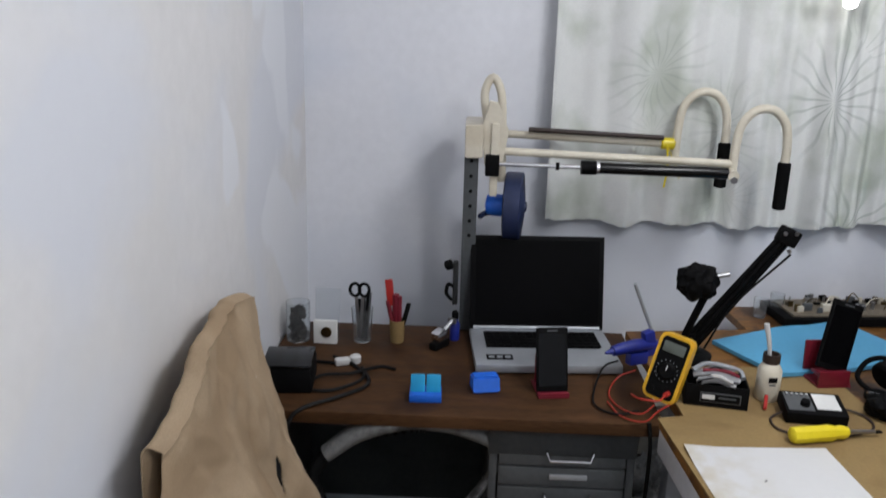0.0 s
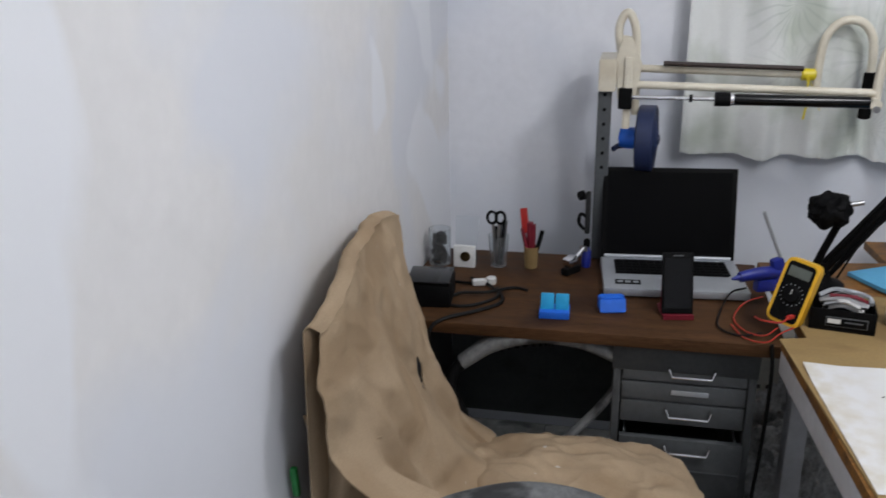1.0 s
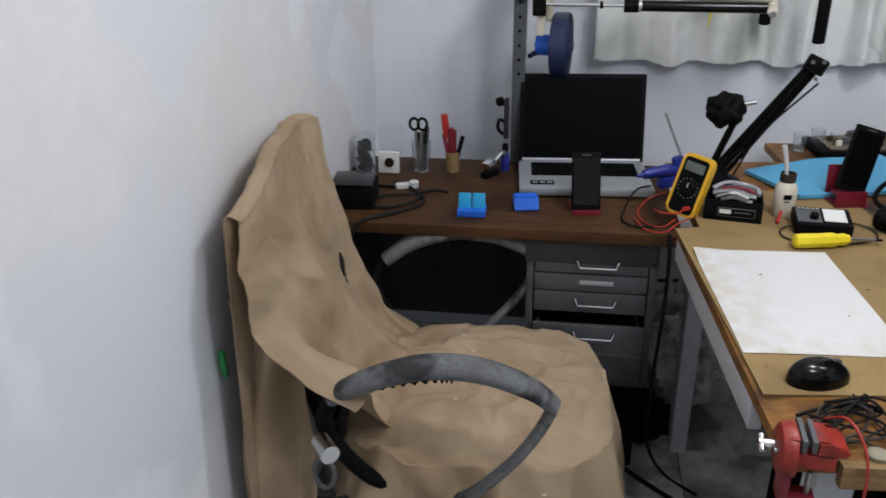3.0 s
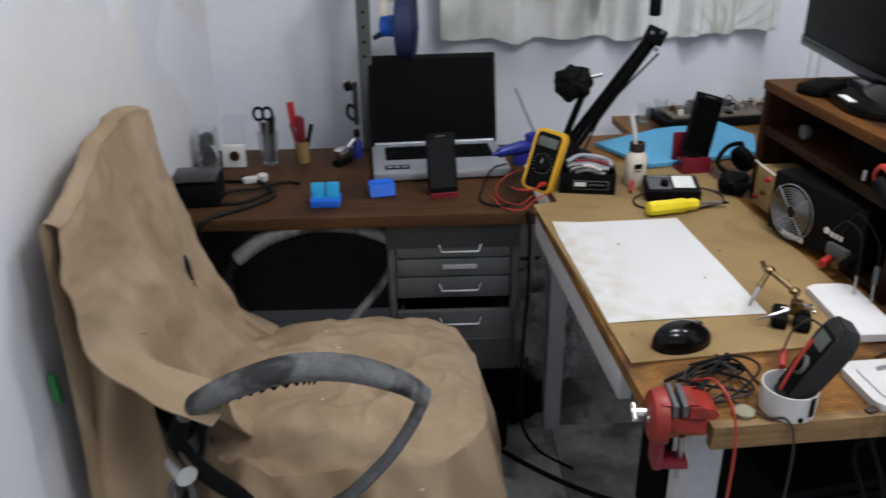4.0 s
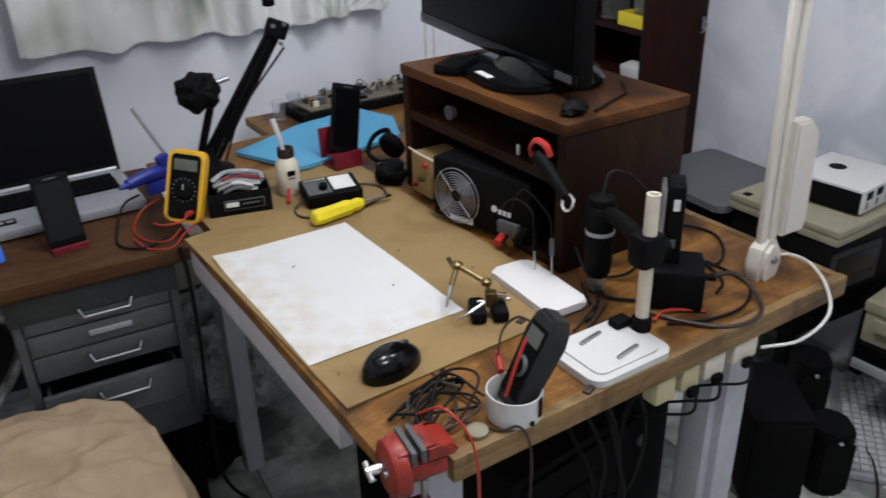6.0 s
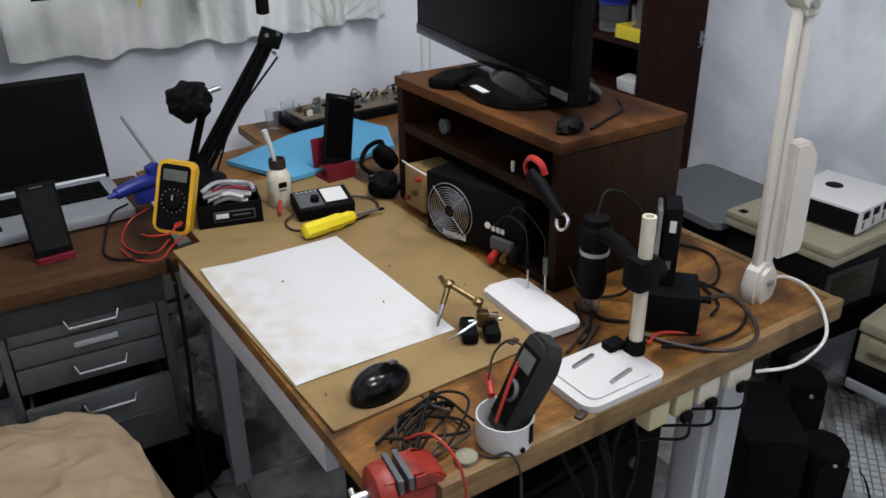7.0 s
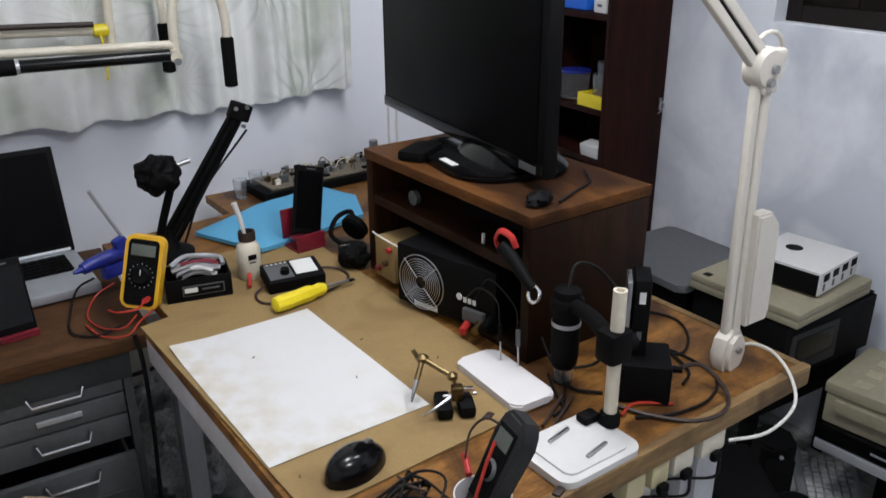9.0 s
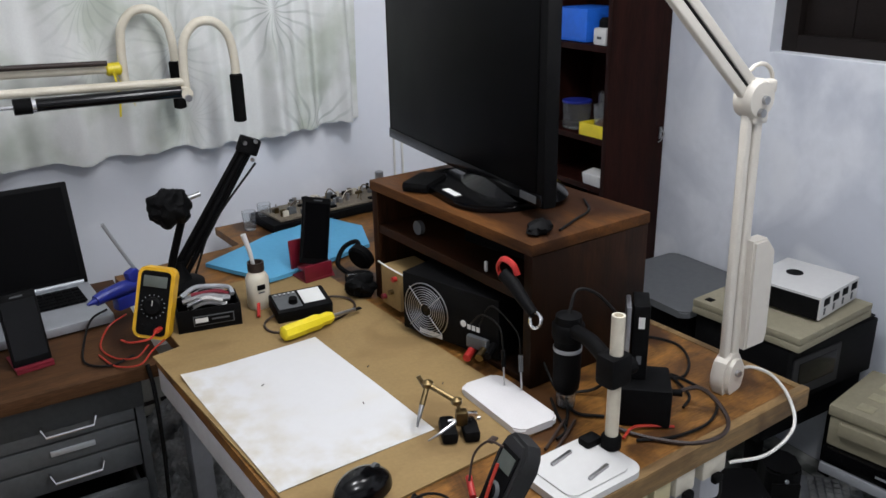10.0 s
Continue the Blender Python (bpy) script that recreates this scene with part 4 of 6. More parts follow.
# ---- the post, the cream lifting frame and the fan behind the laptop ----
def lifting_frame():
    f = thing("tube_frame", "cream painted tube frame with arched handles and black foam grips", "frame")
    part("post", B(-0.452, 1.075, DZ, -0.415, 1.108, 1.265, 0.003), STEEL_GREY, f, "perforated grey steel post")
    for k in range(7):
        part("hole", C((-0.4335, 1.0735, 0.99 + k * 0.04), (-0.4335, 1.0752, 0.99 + k * 0.04), 0.005, seg=10), BLACK, f)
    head = part("head_plate", B(-0.452, 1.055, 1.20, -0.405, 1.25, 1.285, 0.006), CREAM, f)
    for y, z in ((1.085, 1.22), (1.085, 1.268), (1.16, 1.25)):
        part("bolt", C((-0.404, y, z), (-0.396, y, z), 0.009, seg=8), STEEL, head)
    part("bracket", prism([(0, 0), (0.045, 0), (0.06, 0.09), (0.03, 0.16), (0.008, 0.165), (-0.01, 0.10)], 0, 0.03, 0.003, m=pose(-0.40, 1.10, 1.18, 90, 0, 0)), CREAM, f)
    part("bracket", B(-0.385, 1.062, 1.10, -0.365, 1.10, 1.29, 0.004), CREAM, f)
    part("block", B(-0.398, 1.050, 1.155, -0.362, 1.085, 1.21, 0.004), BLACK, f)
    # two arms: the front one and the rear one
    for y, dx, dz in ((1.10, 0.0, 0.0), (1.235, -0.118, 0.028)):
        x1 = 0.245 + dx
        part("arm", T([(-0.38, y, 1.215 + dz), (x1 + 0.003, y, 1.200 + dz)], 0.0105, seg=14, smooth=False), CREAM, f)
        part("arch", T([(x1, y, 1.165 + dz), (x1 + 0.002, y, 1.25 + dz), (x1 + 0.012, y, 1.305 + dz), (x1 + 0.045, y, 1.340 + dz), (x1 + 0.09, y, 1.340 + dz), (x1 + 0.122, y, 1.305 + dz), (x1 + 0.132, y, 1.25 + dz), (x1 + 0.132, y, 1.20 + dz)], 0.0115, seg=14), CREAM, f)
        part("foam_grip", LT([(0.010, 0.0), (0.0165, 0.003), (0.0165, 0.122), (0.012, 0.126)], 16, pose(x1 + 0.132, y, 1.083 + dz)), FOAM, f, "black foam grip")
        if dx == 0:
            part("gas_spring", C((-0.115, y - 0.028, 1.183), (x1 - 0.02, y - 0.028, 1.180), 0.0150, seg=20), BLACK_GLOSS, f, "black gas spring")
            part("spring_head", C((-0.150, y - 0.028, 1.183), (-0.112, y - 0.028, 1.183), 0.0185, seg=20), BLACK, f)
            part("spring_ring", C((-0.112, y - 0.028, 1.183), (-0.104, y - 0.028, 1.183), 0.0175, seg=20), CHROME, f)
            part("spring_rod", C((-0.37, y - 0.028, 1.185), (-0.150, y - 0.028, 1.183), 0.0055), CHROME, f, "chrome piston rod")
            part("rod_stop", C((-0.215, y - 0.028, 1.184), (-0.207, y - 0.028, 1.184), 0.010), BLACK, f)
            part("pivot", C((x1 - 0.008, y - 0.045, 1.176), (x1 - 0.008, y + 0.012, 1.176), 0.014), CREAM, f)
            part("pivot_bolt", C((x1 - 0.008, y - 0.052, 1.166), (x1 - 0.008, y - 0.045, 1.166), 0.009, seg=8), STEEL, f)
        else:
            part("gas_spring", C((-0.28, y - 0.02, 1.258), (x1 - 0.04, y - 0.02, 1.247), 0.007, seg=16), CABLE_BROWN, f)
    part("tall_loop", T([(-0.395, 1.13, 1.28), (-0.405, 1.13, 1.36), (-0.385, 1.13, 1.40), (-0.362, 1.13, 1.36), (-0.355, 1.13, 1.26), (-0.352, 1.12, 1.13)], 0.011, seg=12), CREAM, f)
    tape = part("yellow_tie", LT([(0.0125, 0.0), (0.0165, 0.004), (0.0165, 0.034), (0.0125, 0.038)], 14, pose(0.085, 1.235, 1.229, 0, 90, 0)), YELLOW, f, "yellow tape tie")
    for dx in (0.0, 0.025):
        part("tie_end", T([(0.10, 1.218, 1.226), (0.105 + dx, 1.215, 1.165), (0.10 + 1.6 * dx, 1.215, 1.11 + dx)], 0.003, seg=5, flat=0.4), YELLOW, f)


lifting_frame()


def clip_fan():
    f = thing("clip_fan", "dark blue clip-on fan with a bright blue motor", "fan", pose(-0.318, 1.13, 1.062, 0, 0, -7))
    part("motor", LT([(0.006, -0.075), (0.026, -0.070), (0.030, -0.05), (0.030, -0.02), (0.022, -0.012)], 20, pose(0, 0, 0, 0, 90, 0)), BLUE, f)
    part("rim", LT([(0.088, -0.022), (0.093, -0.018), (0.093, 0.022), (0.088, 0.026), (0.086, 0.024), (0.086, -0.020)], 36, pose(0, 0, 0, 0, 90, 0)), FANBLUE, f)
    for k in range(9):
        r = 0.018 + 0.0085 * k
        x = 0.032 - 0.010 * (r / 0.09) ** 2
        part("grill_ring", T([(x, r * math.cos(a), r * math.sin(a)) for a in (j * math.pi / 10 for j in range(21))], 0.0014, seg=4, smooth=False), FANBLUE, f)
    for k in range(10):
        a = k * math.pi / 5
        part("grill_spoke", T([(0.033, 0.012 * math.cos(a), 0.012 * math.sin(a)), (0.022, 0.088 * math.cos(a), 0.088 * math.sin(a))], 0.0015, seg=4, smooth=False), FANBLUE, f)
        part("rear_spoke", T([(-0.018, 0.028 * math.cos(a), 0.028 * math.sin(a)), (-0.018, 0.088 * math.cos(a), 0.088 * math.sin(a))], 0.002, seg=4, smooth=False), FANBLUE, f)
    part("hub_cap", LT([(0.016, 0.030), (0.014, 0.037), (0.002, 0.039)], 16, pose(0, 0, 0, 0, 90, 0)), FANBLUE, f)
    for k in range(4):
        t = pose(0, 0, 0, 90 * k, 0, 0)
        part("blade", sheet(lambda u, v: (-0.010 + 0.02 * u, (0.012 + 0.062 * v) * math.cos(0.9 * u - 0.45), (0.012 + 0.062 * v) * math.sin(0.9 * u - 0.45)), 6, 6, 0.0015), FANBLUE, f, m=t)
    part("clip_arm", T([(-0.05, 0, -0.02), (-0.075, 0.0, -0.025), (-0.085, -0.02, -0.03)], 0.008, seg=8), FANBLUE, f)


clip_fan()
hd = thing("post_clamp", "small dark clamp with knob on the steel post", "clamp", pose(-0.458, 1.06, 0.90))
part("knob", LT([(0.006, -0.016), (0.013, -0.012), (0.014, 0.004), (0.008, 0.008)], 14, pose(-0.022, 0, 0.012, 0, 70, 0)), BLACK, hd)
part("arm", B(-0.014, -0.008, -0.10, 0.0, 0.018, 0.02, 0.004), GREYDK, hd)
part("claw", T([(-0.006, 0, -0.055), (-0.025, -0.01, -0.04), (-0.03, -0.012, -0.065), (-0.015, -0.01, -0.085)], 0.005, seg=6), BLACK, hd)


# ---- on the workbench, back part ----
def multimeter_yellow():
    m = thing("multimeter", "black multimeter in a yellow rubber holster, leaning", "multimeter", on_table(0.014, 0.628, 0.003, -36, -16, 9))
    part("holster", prism(round_rect(-0.0375, 0, 0.0375, 0.148, 0.014), -0.030, 0.0, 0.004, m=pose(0, -0.030, 0, 90, 0, 0)), AMBER, m)
    face = part("face", prism(round_rect(-0.0300, 0.007, 0.0300, 0.141, 0.009), 0, 0.003, 0.001, m=pose(0, -0.0295, 0, 90, 0, 0)), BLACK, m)
    part("display", B(-0.024, -0.0345, 0.108, 0.024, -0.0325, 0.131, 0.0005), GLASSDARK, m)
    part("dial", LT([(0.019, 0), (0.019, 0.004), (0.015, 0.008), (0.002, 0.008)], 24, pose(0, -0.0323, 0.068, 90, 0, 0)), BLACK, m)
    for k in range(16):
        a = 2 * math.pi * k / 16
        part("dial_mark", B(-0.0006, -0.0334, 0.0225, 0.0006, -0.0325, 0.0250, m=Matrix.Translation((0, 0, 0.068)) @ pose(0, 0, 0, 0, math.degrees(a), 0)), SILVER, m, smooth=False)
    part("pointer", B(-0.0008, -0.0412, 0.070, 0.0008, -0.0402, 0.081, m=None), LABEL, m)
    for k, x in enumerate((-0.018, 0.004, 0.020)):
        part("socket", C((x, -0.0345, 0.024), (x, -0.032, 0.024), 0.005, seg=12), RED if k == 2 else BLACK, m)
    part("red_plug", C((0.020, -0.060, 0.024), (0.020, -0.0345, 0.024), 0.0055, seg=10), RED, m)
    part("test_lead", T([(0.020, -0.060, 0.024), (0.016, -0.085, 0.012), (-0.02, -0.085, -0.0), (-0.05, -0.05, -0.006)], 0.0022, seg=6), REDLEAD, m)


multimeter_yellow()
for pts in ([(-0.02, 0.60, 0.75), (-0.05, 0.585, 0.735), (-0.085, 0.63, 0.725), (-0.10, 0.70, 0.725), (-0.07, 0.76, 0.74), (-0.03, 0.76, 0.76)],
            [(0.02, 0.60, 0.757), (-0.02, 0.565, 0.752), (-0.05, 0.55, 0.735), (-0.09, 0.59, 0.725), (-0.11, 0.66, 0.725)]):
    cable("cable", pts, 0.0019, REDLEAD, "thin red test lead on the desk")
cable("cable", [(-0.06, 0.83, 0.752), (-0.10, 0.79, 0.752), (-0.13, 0.72, 0.728), (-0.14, 0.64, 0.725), (-0.10, 0.60, 0.725), (-0.05, 0.61, 0.73)], 0.0025, CABLE, "thin black lead on the desk")


def glue_gun():
    g = thing("glue_gun", "dark blue glue gun with a long clear stick", "glue gun", on_table(0.010, 0.800, 0.042, 200))
    part("barrel", T([(-0.045, 0, 0.012), (0.0, 0, 0.016), (0.045, 0, 0.014), (0.075, 0, 0.010)], lambda t: 0.016 - 0.006 * abs(t - 0.4), seg=12), NAVY, g)
    part("handle", B(-0.045, -0.011, -0.020, -0.015, 0.011, 0.045, 0.007, m=pose(0, 0, 0, 0, 14, 0)), NAVY, g)
    part("nozzle", C((0.075, 0, 0.010), (0.095, 0, 0.008), 0.008, 0.003), NAVY, g)
    part("foot", B(-0.02, -0.012, -0.030, 0.03, 0.012, 0.0, 0.004), NAVY, g)
    part("stick", T([(-0.035, 0, 0.04), (0.0, 0.0, 0.11), (0.030, 0.0, 0.172)], 0.0042, seg=8), SILVER, g, "translucent glue stick")


glue_gun()


def tool_tray():
    t = thing("tool_box", "black open tool box heaped with pliers and wires", "tool box", on_table(0.131, 0.624, 0.0045, -14))
    w, d, h = 0.066, 0.042, 0.050
    b = bmesh.new()
    bx(b, -w, -d, 0, w, d, 0.004, 0.001)
    bx(b, -w, -d, 0.004, w, -d + 0.004, h, 0.0015)
    bx(b, -w, d - 0.004, 0.004, w, d, h, 0.0015)
    bx(b, -w, -d + 0.004, 0.004, -w + 0.004, d - 0.004, h, 0.0015)
    bx(b, w - 0.004, -d + 0.004, 0.004, w, d - 0.004, h, 0.0015)
    part("body", b, BLACK, t)
    part("label_frame", B(-0.034, -d - 0.0015, 0.012, 0.050, -d - 0.0002, 0.034, 0.0004), GREYPL, t)
    part("label_panel", B(-0.032, -d - 0.0025, 0.014, 0.048, -d - 0.0016, 0.032, 0.0003), BLACK, t)
    part("label_bar", B(-0.030, -d - 0.0034, 0.020, -0.004, -d - 0.0026, 0.030), LABEL, t, "white lettering bar")
    part("label_bar", B(0.004, -d - 0.0034, 0.023, 0.040, -d - 0.0026, 0.026), GREYPL, t)
    rnd = random.Random(11)
    kinds = (STEEL, GREYPL, BLACK, DKRED, WHITEPL, BLACK, STEEL)
    for k in range(15):
        a = rnd.uniform(-30, 30)
        y = rnd.uniform(-0.026, 0.026)
        z = 0.040 + 0.016 * rnd.random()
        L = rnd.uniform(0.03, 0.055)
        part("tool", T([(-L * math.cos(radians(a)), y - L * math.sin(radians(a)) * 0.4, z), (0, y, z + 0.012), (L * math.cos(radians(a)), y + L * math.sin(radians(a)) * 0.4, z + rnd.uniform(-0.004, 0.008))], rnd.uniform(0.003, 0.007), seg=7), kinds[k % 7], t)
    part("pale_wire", T([(-0.05, 0.0, 0.066), (-0.02, 0.012, 0.078), (0.02, 0.0, 0.080), (0.05, 0.01, 0.068), (0.055, -0.01, 0.060)], 0.0050, seg=8), SILVER, t, "thick pale wire")
    part("bundle_wrap", T([(-0.03, -0.008, 0.070), (0.02, -0.012, 0.073), (0.045, -0.01, 0.062)], 0.0045, seg=8), DKRED, t)


tool_tray()


def flux_bottle():
    b = thing("flux_bottle", "cream plastic bottle with brown neck and brush", "bottle", on_table(0.252, 0.632, 0.0045) @ Matrix.Diagonal((1.15, 1.15, 1.08, 1)))
    part("body", LT([(0.020, 0), (0.0225, 0.004), (0.0225, 0.064), (0.018, 0.074), (0.013, 0.080)], 24), CREAM, b)
    part("neck", LT([(0.0155, 0.080), (0.016, 0.083), (0.016, 0.099), (0.013, 0.099), (0.0125, 0.082)], 18), CABLE_BROWN, b)
    part("brush", T([(0.0, 0.0, 0.03), (-0.006, 0.002, 0.11), (-0.016, 0.006, 0.16)], lambda t: 0.003 + 0.0025 * t, seg=8), WHITEPL, b)
    part("mark", B(-0.010, -0.0232, 0.045, 0.006, -0.0222, 0.056, m=None), BLACK, b)
    part("mark", B(-0.008, -0.0232, 0.038, 0.004, -0.0222, 0.041, m=None), GREYPL, b)


flux_bottle()


def small_meter():
    m = thing("battery_tester", "small black meter with grey panel and knob", "meter", on_table(0.312, 0.545, 0.0045, -9))
    t = pose(0, 0, 0.004, 10, 0, 0)
    part("body", B(-0.062, -0.038, 0.0, 0.062, 0.042, 0.030, 0.005, m=t), BLACK, m)
    part("panel", B(0.002, -0.020, 0.0302, 0.050, 0.034, 0.0312, m=t), LABEL, m, "pale grey scale panel")
    part("plate", B(-0.056, -0.028, 0.0302, -0.004, 0.034, 0.0310, m=t), GREYPL, m)
    part("knob", LT([(0.010, 0.030), (0.009, 0.042), (0.002, 0.043)], 16, t @ pose(-0.020, -0.008, 0)), BLACK, m)
    for k in range(5):
        part("terminal", LT([(0.003, 0.030), (0.003, 0.036)], 8, t @ pose(-0.050 + 0.010 * k, 0.024, 0)), CHROME, m)
    part("lead", T([(-0.062, -0.01, 0.012), (-0.09, -0.03, 0.004), (-0.085, -0.075, 0.003), (-0.03, -0.098, 0.003), (0.04, -0.085, 0.003), (0.11, -0.04, 0.003), (0.115, 0.01, 0.004), (0.085, 0.03, 0.008), (0.060, 0.02, 0.012)], 0.0026, seg=6), CABLE_BROWN, m)
    part("red_probe", C((-0.092, 0.01, 0.006), (-0.082, 0.045, 0.02), 0.004, seg=8), RED, m)


small_meter()


def screwdriver():
    s = thing("screwdriver", "yellow handled screwdriver lying on the hardboard", "screwdriver", on_table(0.216, 0.434, 0.0215, 7.5))
    prof = [(0.010, 0.0), (0.016, 0.004), (0.0175, 0.02), (0.0165, 0.06), (0.0175, 0.085), (0.013, 0.098), (0.0145, 0.112), (0.010, 0.124)]
    part("handle", LT(prof, 8, pose(0, 0, 0, 0, 90, 0)), YELLOW, s)
    part("shaft", C((0.124, 0, 0), (0.185, 0, -0.004), 0.0042), STEEL, s)
    part("tip", B(0.185, -0.005, -0.006, 0.200, 0.005, -0.003, 0.0006), BLACK, s)


screwdriver()
phone_on_stand("phone", "tall black smartphone on a dark red stand on the workbench", on_table(0.430, 0.705, 0.0045, 4), 14, 0.078, 0.162, DKRED, 0.036, 17)
lump = bmesh.new()
bmesh.ops.create_icosphere(lump, subdivisions=4, radius=1.0)
for v in lump.verts:
    k = 1 + 0.35 * noise.noise(v.co * 1.7) + 0.12 * noise.noise(v.co * 5)
    v.co = Vector((v.co.x * 0.036 * k, v.co.y * 0.032 * k, max(0.0, 0.026 + v.co.z * 0.028 * k)))
alone("dark_pouch", lump, BLACK, "crumpled small black pouch on the workbench", "pouch", on_table(0.468, 0.545, 0.0045))


def headset():
    h = thing("dark_headphones", "black folded headphones lying against the cabinet", "headphones", on_table(0.50, 0.655, 0.003, 20))
    part("cup", LT([(0.028, 0.0), (0.034, 0.006), (0.034, 0.022), (0.022, 0.030), (0.004, 0.032)], 20, pose(0.03, 0, 0.036, 0, 68, 0)), BLACK, h)
    part("cup", LT([(0.028, 0.0), (0.034, 0.004), (0.034, 0.014), (0.022, 0.018)], 20, pose(-0.01, -0.035, 0.004, 0, 0, 0)), BLACK, h)
    part("band", T([(0.04, 0.0, 0.060), (0.050, 0.02, 0.075), (0.03, 0.045, 0.060), (0.0, 0.04, 0.030), (-0.015, 0.0, 0.020), (-0.01, -0.03, 0.016)], 0.006, seg=8), BLACK, h)
    part("plug", C((-0.035, -0.02, 0.020), (-0.010, -0.03, 0.018), 0.004), CHROME, h)


headset()


def scissor_lamp():
    l = thing("folded_arm", "black folded scissor arm with a shrouded head", "desk arm", pose(0, 0, 0))
    b = Vector((0.115, 0.865, 0.75))
    part("base", LT([(0.055, 0.0), (0.058, 0.004), (0.058, 0.016), (0.030, 0.024), (0.018, 0.05), (0.016, 0.07)], 24, pose(b.x, b.y, b.z)), BLACK, l)
    top = Vector((0.305, 0.83, 1.083))
    for d in (-0.020, 0.0, 0.022):
        off = Vector((d, 0.004 * (d > 0), 0))
        part("bar", T([b + Vector((0.0, 0, 0.035)) + off, top + off * 0.7], 0.0065 if d else 0.0085, seg=8, smooth=False), BLACK, l)
    part("joint", B(-0.026, -0.012, -0.018, 0.024, 0.012, 0.022, 0.006, m=pose(top.x, top.y, top.z - 0.006, 0, 24, 0)), BLACK, l)
    for x, z in ((-0.012, 0.006), (0.014, 0.006), (0.002, -0.036)):
        part("rivet", C((top.x + x, top.y - 0.016, top.z + z), (top.x + x, top.y - 0.011, top.z + z), 0.005, seg=10), STEEL, l)
    e = Vector((0.145, 0.81, 0.985))
    part("lower_arm", T([b + Vector((-0.028, -0.02, 0.03)), b + Vector((-0.012, -0.035, 0.10)), e], 0.0095, seg=8), BLACK, l)
    hd_ = bmesh.new()
    bmesh.ops.create_icosphere(hd_, subdivisions=4, radius=1.0)
    for v in hd_.verts:
        k = 1 + 0.28 * noise.noise(v.co * 2.1 + Vector((3, 1, 0))) + 0.10 * noise.noise(v.co * 6)
        v.co = Vector((v.co.x * 0.046 * k, v.co.y * 0.04 * k, v.co.z * 0.043 * k))
    part("head", hd_, BLACK, l, "lumpy black cloth-wrapped head", m=pose(0.100, 0.80, 0.972))
    part("knob", C((0.14, 0.80, 0.985), (0.172, 0.80, 0.992), 0.006), STEEL, l)
    part("cable", T([b + Vector((0.04, 0.0, 0.03)), b + Vector((0.09, -0.02, 0.15)), top + Vector((0.016, 0.01, -0.05))], 0.003, seg=6), CABLE, l)


scissor_lamp()
bsheet = prism([(0.205, 0.965), (0.300, 0.755), (0.46, 0.80), (0.62, 0.862), (0.665, 1.00), (0.60, 1.135), (0.40, 1.06)], 0.0, 0.010)
bmesh.ops.subdivide_edges(bsheet, edges=bsheet.edges[:], cuts=3)
for v in bsheet.verts:
    v.co.z += 0.752 + 0.010 * (0.5 + noise.noise((v.co.x * 7, v.co.y * 7, 0.4)))
alone("blue_sheet", bsheet, CYANCLOTH, "light blue folded sheet lying at the back of the workbench", "sheet")


def junk_tray():
    t = thing("junk_board", "dark board with old circuit parts along the wall", "circuit board", pose(0.70, 1.235, 0.752, 0, 0, 6))
    part("board", B(-0.27, -0.10, 0.0, 0.24, 0.06, 0.024, 0.002), BLACK, t)
    part("circuit", B(-0.24, -0.085, 0.0245, 0.23, 0.05, 0.030, 0.001), PCB, t, "brown circuit board")
    rnd = random.Random(5)
    mats = (PCB, CREAM, BLACK, STEEL, BRASS, GREYPL)
    for k in range(60):
        x, y = rnd.uniform(-0.22, 0.21), rnd.uniform(-0.075, 0.04)
        w, h = rnd.uniform(0.004, 0.014), rnd.uniform(0.005, 0.022)
        if k % 3:
            part("component", B(x - w, y - w * 0.6, 0.030, x + w, y + w * 0.6, 0.030 + h, 0.001, m=None), mats[k % 6], t)
        else:
            part("component", C((x, y, 0.030), (x, y, 0.030 + h), w * 0.6, seg=10), mats[k % 6], t)
    for k in range(7):
        x = -0.20 + 0.06 * k
        part("wire", T([(x, -0.05, 0.034), (x + 0.03, -0.03, 0.055 + 0.01 * (k % 3)), (x + 0.07, 0.0, 0.05), (x + 0.09, 0.02, 0.034)], 0.0018, seg=5), CREAM if k % 2 else BRASS, t)


junk_tray()
for x, y, r, h in ((0.40, 1.19, 0.020, 0.055), (0.455, 1.215, 0.020, 0.062)):
    alone("plastic_cup", LT([(r * 0.8, 0), (r * 0.82, 0.002), (r, h), (r * 0.94, h), (r * 0.76, 0.003)], 20), CLEAR, "small clear plastic cup near the wall", "cup", pose(x, y, 0.751), group="cups by the wall")
alone("grey_can", LT([(0.012, 0), (0.0135, 0.002), (0.0135, 0.066), (0.011, 0.068)], 16), STEEL, "small grey metal can on the circuit board", "can", pose(0.835, 1.215, 0.784))
for x in (0.955, 0.985):
    cable("cable", [(x, NY - 0.006, 0.70), (x, NY - 0.006, 1.0), (x + 0.004, NY - 0.006, 1.4), (x, NY - 0.006, 2.2)], 0.004, WHITECABLE, "white cable running up the wall")


